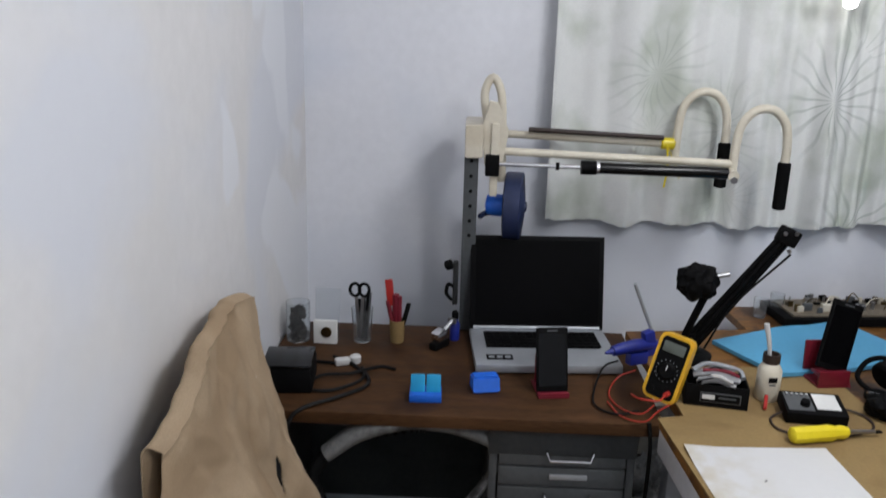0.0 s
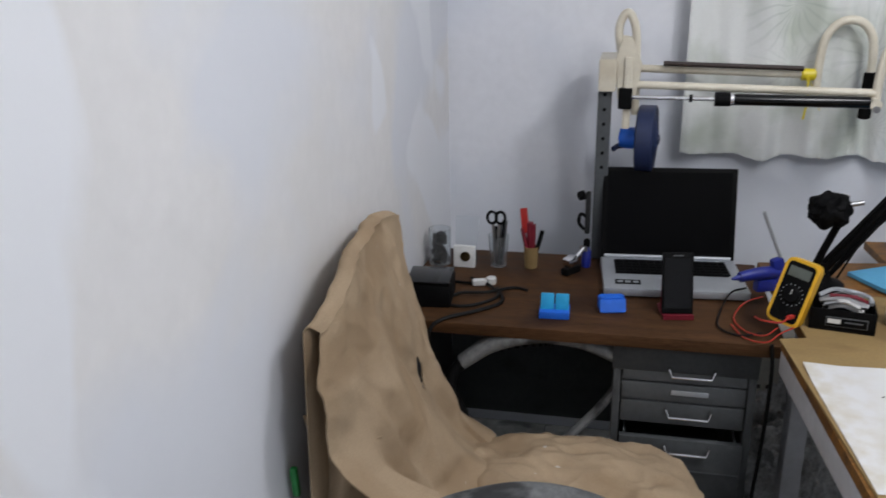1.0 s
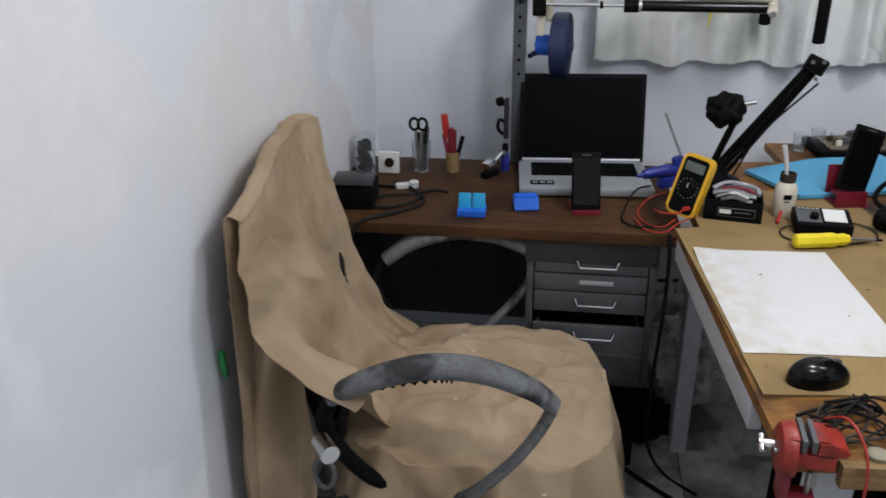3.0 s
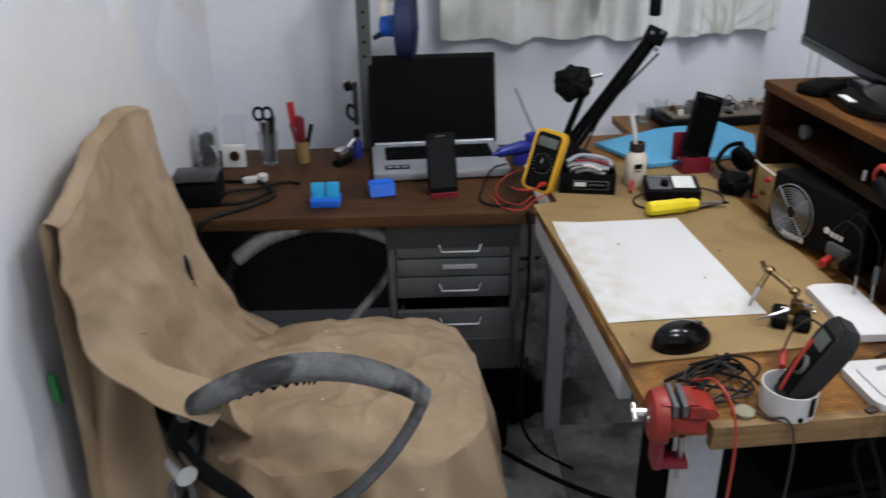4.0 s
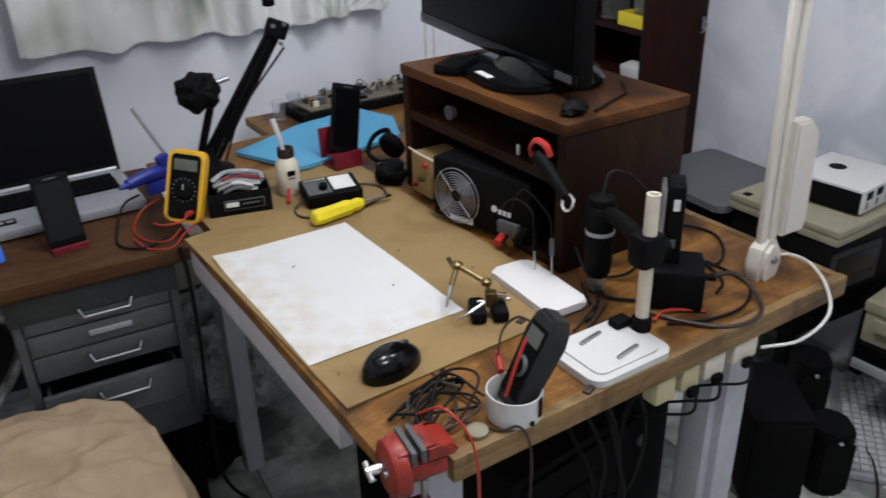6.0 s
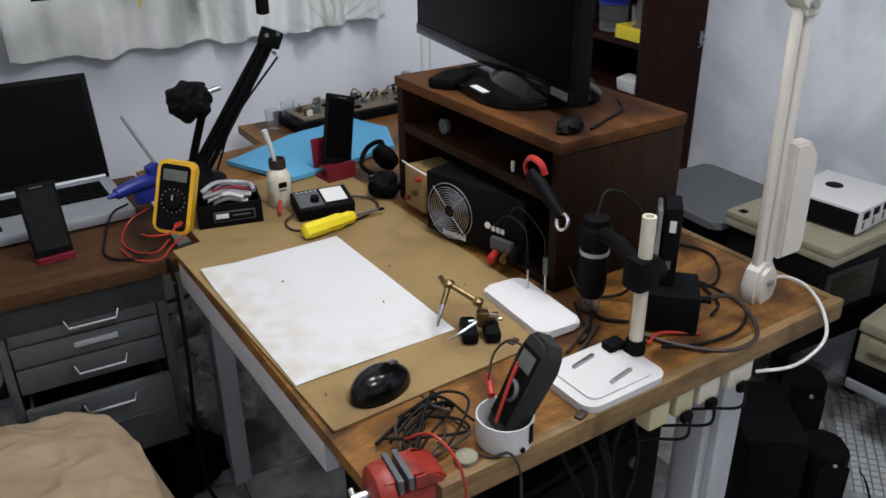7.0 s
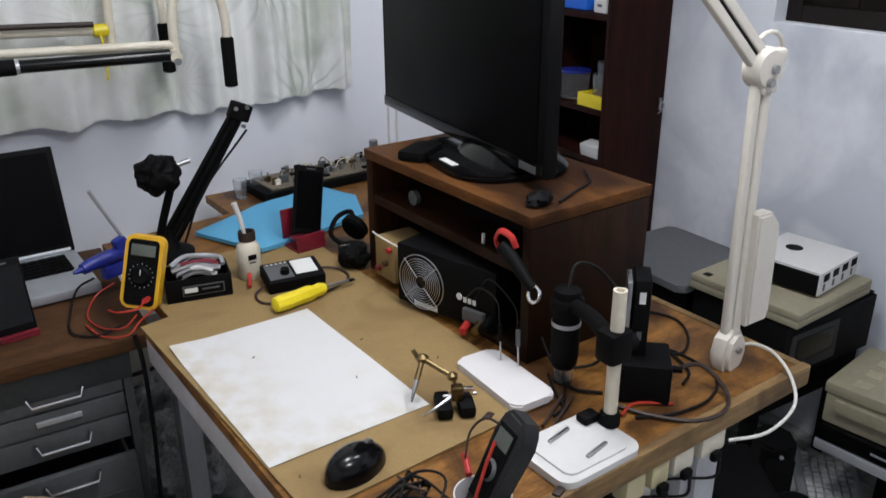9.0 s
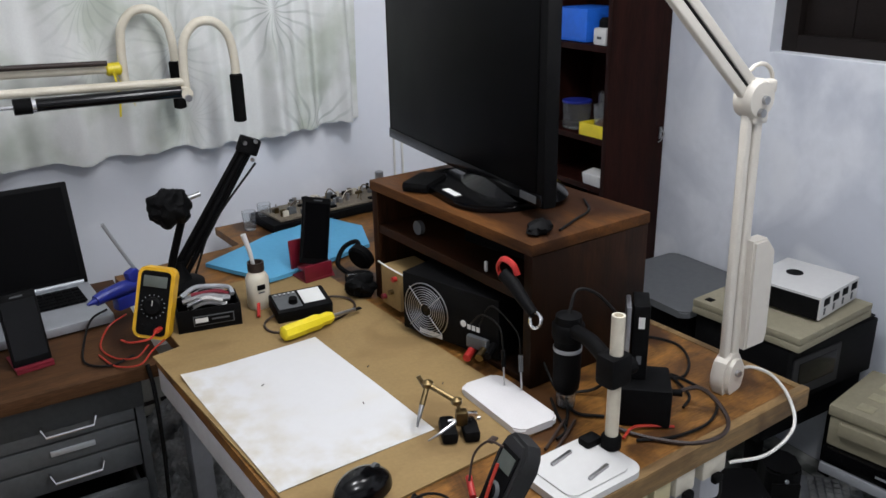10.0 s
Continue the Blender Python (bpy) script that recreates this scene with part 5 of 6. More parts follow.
# ---- in and on the cabinet ----
def bench_supply():
    p = thing("power_supply", "black power supply with a round steel fan guard", "power supply", TB @ pose(0.470, 0.205, 0, 0, 0, 14) @ pose(-0.468, -0.2275, 0))
    u0, v0, v1, h = 0.468, 0.105, 0.350, 0.140
    part("case", B(u0, v0, 0.0155, 0.62, v1, h, 0.003), BLACK, p)
    cv, cz, R = 0.284, 0.073, 0.057
    g = part("fan_guard", T([(u0 - 0.004, cv + R * math.cos(a), cz + R * math.sin(a)) for a in (k * math.pi / 16 for k in range(33))], 0.0012, seg=5, smooth=False), STEEL, p, "steel wire fan guard")
    for k in range(8):
        r = 0.014 + 0.0050 * k
        part("guard_ring", T([(u0 - 0.005, cv + r * math.cos(a), cz + r * math.sin(a)) for a in (j * math.pi / 14 for j in range(29))], 0.0009, seg=4, smooth=False), STEEL, g)
    for a in (0.785, 2.356, 3.927, 5.498):
        part("guard_spoke", T([(u0 - 0.0065, cv + 0.012 * math.cos(a), cz + 0.012 * math.sin(a)), (u0 - 0.0055, cv + 0.060 * math.cos(a), cz + 0.060 * math.sin(a))], 0.0011, seg=4, smooth=False), STEEL, g)
    part("fan_hub", C((u0 - 0.003, cv, cz), (u0 - 0.0005, cv, cz), 0.013), BLACK_GLOSS, p)
    part("label", B(u0 - 0.0012, 0.245, 0.018, u0 - 0.0004, 0.305, 0.028), LABEL, p, "white label")
    part("badge", C((u0 - 0.0012, 0.190, 0.070), (u0 - 0.0004, 0.190, 0.070), 0.007, seg=14), LABEL, p)
    for k in range(3):
        part("badge_bar", B(u0 - 0.0012, 0.150 + 0.011 * k, 0.062, u0 - 0.0004, 0.158 + 0.011 * k, 0.072), LABEL, p)
    part("socket", B(u0 - 0.012, 0.125, 0.030, u0 - 0.0005, 0.175, 0.055, 0.003), GREYPL, p)
    for k, (v, mt) in enumerate(((0.165, RED), (0.135, BRASS), (0.115, BLACK))):
        part("plug", C((u0 - 0.035, v - 0.01, 0.020 + 0.01 * k), (u0 - 0.001, v, 0.026 + 0.01 * k), 0.008, seg=12), mt, p)


bench_supply()
cb = thing("cream_box", "small cream metal box with a wire inside the cabinet", "box", TB)
part("case", B(0.472, 0.385, 0.0155, 0.56, 0.462, 0.105, 0.003), MAT_BOARD, cb)
for v, z, mt in ((0.40, 0.09, RED), (0.445, 0.035, DKRED), (0.415, 0.055, BRASS)):
    part("knob", C((0.462, v, z), (0.4715, v, z), 0.006, seg=10), mt, cb)
part("wire", T([(0.475, 0.47, 0.108), (0.455, 0.44, 0.122), (0.455, 0.40, 0.120), (0.468, 0.36, 0.110)], 0.0018, seg=5), WHITECABLE, cb)
alone("tape_ring", LT([(0.009, 0), (0.0155, 0), (0.0155, 0.010), (0.009, 0.010)], 24, pose(0, 0, 0, 0, 90, 0)), GREYPL, "small grey ring of tape on the cabinet shelf", "tape", on_table(0.520, 0.385, 0.199))
alone("dark_case", B(-0.03, -0.10, 0, 0.10, 0.10, 0.045, 0.006), BLACK, "flat black case on the cabinet shelf", "case", on_table(0.62, 0.20, 0.1825, 8))
alone("small_tag", B(-0.002, -0.003, 0, 0.002, 0.003, 0.020, 0.0005), WHITEPL, "small white tag on the cabinet shelf", "tag", on_table(0.508, 0.135, 0.1825))


def torch():
    t = thing("head_torch", "black torch with red strap hanging at the cabinet corner", "torch", on_table(0.470, 0.022, 0.200))
    part("strap", T([(0.012, 0.030, -0.005), (0.005, 0.038, 0.022), (0.002, 0.020, 0.044), (0.004, -0.004, 0.040), (0.008, -0.012, 0.022)], 0.0058, seg=8, flat=0.6), RED, t, "red fabric strap")
    part("body", T([(0.0, 0.012, 0.018), (-0.002, -0.016, 0.006), (-0.004, -0.045, -0.012), (-0.004, -0.070, -0.028)], lambda k: 0.014 - 0.005 * k, seg=12), BLACK, t)
    part("lens_ring", T([(-0.006 + 0.004 * math.sin(a), -0.076 + 0.013 * math.cos(a), -0.036 + 0.013 * math.sin(a)) for a in (k * math.pi / 6 for k in range(13))], 0.003, seg=6, n=2), CHROME, t)


torch()
lump2 = bmesh.new()
bmesh.ops.create_icosphere(lump2, subdivisions=3, radius=1.0)
for v in lump2.verts:
    k = 1 + 0.3 * noise.noise(v.co * 2.3)
    v.co = Vector((v.co.x * 0.030 * k, v.co.y * 0.020 * k, max(0, 0.009 + v.co.z * 0.014 * k)))
alone("black_clip", lump2, BLACK, "small black clip lying on the cabinet top", "clip", on_table(0.545, 0.030, 0.281, 20))
alone("controller", B(-0.055, -0.03, 0, 0.045, 0.03, 0.022, 0.008), BLACK, "black adapter with cable on the cabinet top", "adapter", on_table(0.555, 0.400, 0.2805, 30))
cable("cable", [(0.56, 0.44, 1.036), (0.60, 0.50, 1.036), (0.66, 0.51, 1.036), (0.72, 0.46, 1.036)], 0.004, CABLE, "black cable on the cabinet top")
cable("cable", [(0.60, 0.05, 1.034), (0.66, 0.08, 1.034), (0.72, 0.11, 1.034), (0.76, 0.17, 1.034)], 0.0025, CABLE, "thin black cable on the cabinet top")


# ---- front part of the workbench ----
def soldering_helper():
    h = thing("soldering_helper", "soldering helper with brass arms on a black base", "soldering helper", on_table(0.303, -0.052, 0.0045, -28) @ Matrix.Diagonal((0.9, 0.9, 0.9, 1)))
    for x in (-0.020, 0.020):
        part("base_block", B(x - 0.015, -0.036, 0, x + 0.015, 0.030, 0.024, 0.009), BLACK, h)
    part("base_rod", C((-0.02, 0, 0.028), (0.04, 0, 0.030), 0.0035), STEEL, h)
    part("clamp_joint", B(-0.006, -0.010, 0.020, 0.016, 0.010, 0.048, 0.004), BRASS, h)
    part("wing_nut", B(0.016, -0.004, 0.026, 0.034, 0.004, 0.044, 0.003), CHROME, h)
    part("upright", T([(0.004, 0, 0.04), (-0.002, 0.010, 0.062)], 0.0035, seg=8, smooth=False), BRASS, h)
    part("arm", T([(-0.002, 0.010, 0.062), (-0.050, 0.052, 0.078)], 0.0052, seg=8, smooth=False), BRASS, h)
    part("ball_joint", LT([(0.002, -0.009), (0.010, -0.004), (0.010, 0.004), (0.002, 0.009)], 10, pose(-0.002, 0.010, 0.062)), BRASS, h)
    part("ball_joint", LT([(0.002, -0.010), (0.011, -0.004), (0.011, 0.004), (0.002, 0.010)], 10, pose(-0.050, 0.052, 0.078)), BRASS, h)
    part("thumb_screw", C((-0.056, 0.058, 0.072), (-0.066, 0.064, 0.090), 0.0045, seg=8), BRASS, h)
    part("clip_arm", T([(-0.050, 0.052, 0.078), (-0.064, 0.026, 0.050)], 0.0055, seg=8, smooth=False), BRASS, h)
    part("alligator_clip", T([(-0.064, 0.026, 0.050), (-0.072, 0.010, 0.032), (-0.076, 0.002, 0.020)], lambda t: 0.0050 - 0.003 * t, seg=8), STEEL, h, "steel alligator clip")
    part("side_clip", T([(0.0, 0, 0.030), (-0.035, -0.024, 0.022), (-0.060, -0.032, 0.012)], lambda t: 0.0042 - 0.0028 * t, seg=8), STEEL, h)


soldering_helper()


def mouse():
    m = thing("computer_mouse", "glossy black computer mouse on the hardboard", "mouse", on_table(0.096, -0.092, 0.0045, 18))

    def f(u, v):
        a = 2 * math.pi * u
        r = math.sin(v * math.pi / 2)
        x = 0.054 * r * math.cos(a)
        y = 0.034 * r * math.sin(a) * (1 + 0.10 * math.cos(a))
        z = 0.036 * math.cos(v * math.pi / 2) ** 0.75 * (1 - 0.18 * math.cos(a) * r)
        return (x, y, z + 0.002)
    part("shell", sheet(f, 40, 14), BLACK_GLOSS, m)
    part("sole", prism([(0.053 * math.cos(a), 0.0335 * math.sin(a)) for a in (k * 0.2618 for k in range(24))], 0, 0.0025), BLACK, m)
    part("wheel", C((0.030, -0.003, 0.026), (0.030, 0.003, 0.026), 0.009, seg=14), GREYPL, m)


mouse()


def vise():
    v = thing("bench_vise", "small red clamp-on vise with grey jaws on the bench corner", "vise", on_table(0.012, -0.294, 0.0, -8) @ Matrix.Diagonal((0.74, 0.80, 0.80, 1)))
    part("body", B(-0.030, -0.030, 0.001, 0.050, 0.035, 0.032, 0.006), VISE_RED, v)
    part("fixed_jaw", prism([(0.010, 0.032), (0.062, 0.032), (0.070, 0.040), (0.058, 0.052), (0.034, 0.056), (0.026, 0.062), (0.010, 0.062)], -0.032, 0.032, 0.004, m=pose(0, 0, 0, 90, 0, 0)), VISE_RED, v)
    mj = bmesh.new()
    lathe(mj, [(0.004, -0.016), (0.036, -0.016), (0.046, -0.010), (0.050, 0.004), (0.048, 0.016), (0.004, 0.017)], 28, pose(-0.038, 0, 0.018, 0, 90, 0))
    bx(mj, -0.040, -0.030, 0.036, -0.0185, 0.030, 0.062, 0.006)
    part("moving_jaw", mj, VISE_RED, v)
    part("jaw_plate", B(-0.018, -0.036, 0.040, -0.008, 0.036, 0.064, 0.002), GREYPL, v, "worn grey jaw plate")
    part("jaw_plate", B(0.000, -0.036, 0.040, 0.0098, 0.036, 0.064, 0.002), GREYPL, v)
    part("guide_rod", C((-0.06, -0.018, 0.026), (0.04, -0.018, 0.026), 0.006), STEEL, v)
    part("spindle", C((-0.085, 0.0, 0.026), (0.03, 0.0, 0.026), 0.008), CHROME, v)
    part("handle_bar", C((-0.080, -0.016, 0.020), (-0.080, 0.014, 0.033), 0.0055), CHROME, v, "chrome tommy bar")
    part("clamp_frame", B(-0.040, -0.022, -0.085, -0.020, 0.022, 0.006, 0.005), DKRED, v)
    part("clamp_foot", B(-0.020, -0.018, -0.085, 0.030, 0.018, -0.070, 0.004), DKRED, v)
    part("clamp_screw", C((0.016, 0, -0.115), (0.016, 0, -0.024), 0.006), STEEL, v)


vise()


def cup_with_meter():
    c = thing("white_cup", "white plastic cup with black stripes at the bench edge", "cup", on_table(0.182, -0.278, 0.001))
    part("cup", LT([(0.036, 0), (0.038, 0.002), (0.039, 0.042), (0.0370, 0.042), (0.035, 0.004)], 28), WHITEPL, c)
    for a in (-68,):
        part("stripe", B(-0.004, -0.0412, 0.012, 0.004, -0.0395, 0.042, 0.001, m=pose(0, 0, 0, 0, 0, a + 90)), BLACK, c)
    part("dot", C((0.0, -0.0405, 0.008), (0.0, -0.0385, 0.008), 0.004, seg=10), BLACK, c)
    m = thing("black_meter", "dark clamp meter standing in the white cup", "meter", on_table(0.182, -0.273, 0.010, -100, -27, 0) @ Matrix.Diagonal((0.80, 0.80, 0.86, 1)))
    part("body", prism([(-0.030, 0.0), (0.030, 0.0), (0.032, 0.10), (0.034, 0.128), (0.034, 0.150), (0.022, 0.166), (-0.020, 0.168), (-0.034, 0.154), (-0.034, 0.128), (-0.032, 0.10)], -0.020, 0.020, 0.006, m=pose(0, 0, 0, 90, 0, 0)), GREYDK, m)
    part("face", B(-0.026, -0.0222, 0.02, 0.026, -0.0202, 0.145, 0.001), BLACK, m, "dark face plate")
    part("display", B(-0.020, -0.0235, 0.110, 0.020, -0.0223, 0.138), GLASSDARK, m)
    part("dial", LT([(0.018, 0.0), (0.018, 0.002), (0.015, 0.006), (0.002, 0.006)], 24, pose(0, -0.0223, 0.072, 90, 0, 0)), GREYPL, m, "grey round dial")
    part("dial_knob", LT([(0.014, 0.006), (0.013, 0.010), (0.002, 0.011)], 20, pose(0, -0.0223, 0.072, 90, 0, 0)), BLACK, m)
    part("red_lead", T([(-0.004, -0.034, 0.118), (0.004, -0.037, 0.085), (0.010, -0.035, 0.045), (0.010, -0.030, 0.02)], 0.0032, seg=8), REDLEAD, m)
    part("red_lead_end", C((-0.075, -0.02, 0.055), (-0.036, -0.025, 0.040), 0.006), RED, m)
    part("loop_lead", T([(-0.02, -0.025, 0.14), (-0.055, -0.03, 0.13), (-0.075, -0.03, 0.095), (-0.06, -0.028, 0.055)], 0.0022, seg=6), CABLE_BROWN, m)


cup_with_meter()
rnd = random.Random(21)
for k in range(6):
    pts = []
    for j in range(7):
        pts.append(TB @ Vector((0.10 + 0.055 * math.cos(j * 1.3 + k) + rnd.uniform(-0.02, 0.02), -0.215 + 0.045 * math.sin(j * 1.3 + k * 1.7) + rnd.uniform(-0.015, 0.015), 0.006 + 0.022 * rnd.random())))
    cable("cable", pts, 0.0021, CABLE if k % 3 else CABLE_BROWN, "tangled thin dark lead on the plywood")
cable("cable", [TB @ Vector(p) for p in ((0.03, -0.20, 0.008), (0.07, -0.185, 0.012), (0.11, -0.175, 0.010), (0.145, -0.178, 0.012), (0.15, -0.20, 0.02))], 0.0032, CABLE, "black lead on the plywood")
cable("cable", [TB @ Vector(p) for p in ((0.10, -0.24, 0.006), (0.14, -0.30, 0.006), (0.165, -0.312, 0.008), (0.175, -0.325, -0.03), (0.18, -0.32, -0.15))], 0.0020, CABLE_BROWN, "brown lead hanging over the bench edge")
cable("cable", [TB @ Vector(p) for p in ((0.055, -0.235, 0.030), (0.072, -0.275, 0.055), (0.086, -0.318, 0.020), (0.088, -0.328, -0.08), (0.082, -0.326, -0.25))], 0.0021, REDLEAD, "thin red lead hanging over the bench edge")
alone("beige_disc", LT([(0.014, 0), (0.0155, 0.003), (0.0155, 0.008), (0.012, 0.011), (0.002, 0.012)], 18), BEIGE, "small beige round cap on the plywood", "cap", on_table(0.115, -0.285, 0.001))
pad = prism(round_rect(-0.043, -0.090, 0.043, 0.090, 0.016, 8), 0, 0.013, 0.003)
alone("foam_pad", pad, FOAMPAD, "white foam pad with probes stuck in it", "foam pad", on_table(0.420, -0.036, 0.004, -4))
for u, v, uu, vv, z1, mt in ((0.447, 0.005, 0.452, 0.075, 0.13, BLACK), (0.459, -0.028, 0.462, 0.06, 0.15, GREYPL)):
    p = thing("test_probe", "thin test probe stuck upright in the foam pad", "probe", TB, group="probes in the pad")
    part("needle", C((u, v, 0.020), (u + 0.001, v + 0.004, 0.055), 0.0018, seg=8), STEEL, p)
    part("grip", T([(u + 0.001, v + 0.004, 0.055), (u + 0.003, v + 0.008, 0.085)], 0.0042, seg=8, smooth=False), mt, p)
    part("lead", T([(u + 0.003, v + 0.008, 0.085), (u + 0.004, v + 0.02, 0.125), (uu, vv, z1), (uu + 0.01, vv + 0.05, 0.09)], 0.0017, seg=6), CABLE, p)


def microscope():
    s = thing("usb_microscope", "digital microscope on a white base with a cream pole", "microscope", TB)
    base = part("base", prism(round_rect(0.305, -0.309, 0.464, -0.190, 0.024, 10), 0.001, 0.014, 0.0025), WHITEPL, s, "white base plate")
    part("raised_plate", prism(round_rect(0.322, -0.297, 0.446, -0.206, 0.014, 8), 0.0142, 0.0170, 0.001), WHITEPL, base)
    for v, w in ((-0.218, 0.375), (-0.277, 0.395)):
        part("slot", B(-0.024, -0.0028, 0.0171, 0.024, 0.0028, 0.0215, 0.001, m=pose(w, v, 0, 0, 0, 10)), STEEL, base, "metal spring clip")
    part("collar", LT([(0.016, 0.016), (0.016, 0.034), (0.013, 0.038)], 20, pose(0.462, -0.238, 0)), BLACK, s)
    part("foot_clamp", B(0.424, -0.226, 0.016, 0.456, -0.202, 0.030, 0.005), BLACK, s)
    part("pole", LT([(0.0105, 0.030), (0.0105, 0.242), (0.007, 0.242), (0.007, 0.236)], 20, pose(0.462, -0.238, 0)), CREAM, s, "cream plastic pole")
    part("pole_clamp", B(0.439, -0.254, 0.126, 0.484, -0.216, 0.178, 0.008), BLACK, s)
    part("clamp_knob", LT([(0.012, 0), (0.014, 0.004), (0.014, 0.018), (0.009, 0.022)], 12, pose(0.484, -0.235, 0.146, 0, 90, 0)), BLACK, s)
    part("cross_arm", T([(0.462, -0.224, 0.158), (0.488, -0.160, 0.160), (0.505, -0.105, 0.152)], 0.013, seg=10), BLACK, s)
    part("scope_ring", LT([(0.026, -0.014), (0.028, -0.010), (0.028, 0.012), (0.025, 0.016)], 24, pose(0.508, -0.088, 0.145)), BLACK, s)
    part("scope", LT([(0.016, 0.052), (0.022, 0.060), (0.024, 0.080), (0.024, 0.135), (0.022, 0.150), (0.024, 0.180), (0.022, 0.196), (0.010, 0.200)], 28, pose(0.508, -0.088, -0.022)), BLACK, s, "black cylindrical microscope")
    part("silver_band", LT([(0.0245, 0.132), (0.0248, 0.133), (0.0248, 0.138), (0.0245, 0.139)], 28, pose(0.508, -0.088, -0.022)), SILVER, s)
    part("tip", LT([(0.013, 0.022), (0.016, 0.024), (0.018, 0.052), (0.016, 0.052), (0.014, 0.026)], 24, pose(0.508, -0.088, -0.022)), CLEAR, s, "clear plastic tip")
    part("cable", T([(0.508, -0.088, 0.176), (0.535, -0.08, 0.21), (0.575, -0.10, 0.19), (0.60, -0.14, 0.12), (0.58, -0.10, 0.02), (0.53, -0.07, 0.006), (0.50, -0.12, 0.005), (0.53, -0.16, 0.005)], 0.003, seg=6), CABLE, s)


microscope()


def drive_dock():
    d = thing("drive_dock", "black drive dock with upright slab on the plywood", "drive dock", on_table(0.598, -0.192, 0.001, -46))
    part("base", B(-0.050, -0.045, 0, 0.036, 0.045, 0.070, 0.006), BLACK, d)
    part("upright", B(-0.032, -0.012, 0.071, -0.006, 0.050, 0.205, 0.003), BLACK, d)
    part("side_plate", B(-0.044, -0.010, 0.071, -0.036, 0.046, 0.200, 0.002), STEEL, d, "grey metal plate")
    part("tag", B(-0.024, -0.0128, 0.165, -0.014, -0.0122, 0.185), LABEL, d)
    part("tag", B(-0.024, -0.0128, 0.10, -0.016, -0.0122, 0.115), GREYPL, d)
    part("lead", T([(0.036, 0.02, 0.03), (0.09, 0.03, 0.04), (0.13, 0.0, 0.01), (0.12, -0.05, 0.004), (0.07, -0.085, 0.004), (0.0, -0.08, 0.004), (-0.05, -0.06, 0.004)], 0.0038, seg=6), CABLE_BROWN, d)
    part("plug", C((0.036, 0.0, 0.045), (0.056, -0.002, 0.046), 0.006), BLACK, d)


drive_dock()
for pts in ([(0.70, -0.02, 0.004), (0.76, 0.02, 0.005), (0.82, 0.0, 0.004), (0.84, -0.06, 0.004), (0.80, -0.12, 0.004), (0.74, -0.15, 0.004), (0.71, -0.11, 0.004)],
            [(0.66, -0.22, 0.004), (0.70, -0.20, 0.006), (0.735, -0.13, 0.004), (0.73, -0.23, 0.004), (0.66, -0.275, 0.004), (0.58, -0.27, 0.004), (0.52, -0.24, 0.004)],
            [(0.50, -0.06, 0.004), (0.47, -0.11, 0.004), (0.45, -0.15, 0.004), (0.42, -0.16, 0.004)],
            [(0.53, 0.0, 0.05), (0.515, -0.05, 0.02), (0.50, -0.10, 0.004), (0.46, -0.14, 0.004)]):
    cable("cable", [TB @ Vector(p) for p in pts], 0.0027, CABLE, "dark cable winding over the plywood")
cable("cable", [TB @ Vector(p) for p in ((0.505, -0.225, 0.006), (0.54, -0.215, 0.008), (0.575, -0.232, 0.006), (0.60, -0.25, 0.004))], 0.0026, REDLEAD, "thin red lead on the plywood")
for du in (0.0, 0.012):
    alone("thin_rod", C((-0.045, 0, 0), (0.05, 0.0, 0), 0.0028, seg=8), CABLE_BROWN, "thin brown rod lying on the plywood", "rod", on_table(0.425 + du, -0.150 - du, 0.005, 28), group="rods on the bench")
for u, v in ((0.335, -0.125), (0.298, -0.118)):
    alone("small_chip", B(-0.010, -0.006, 0, 0.010, 0.006, 0.006, 0.002), CABLE_BROWN, "small brown scrap on the bench", "scrap", on_table(u, -0.30 + 0.2 * (u > 0.32), 0.001, 20), group="scraps on the bench")


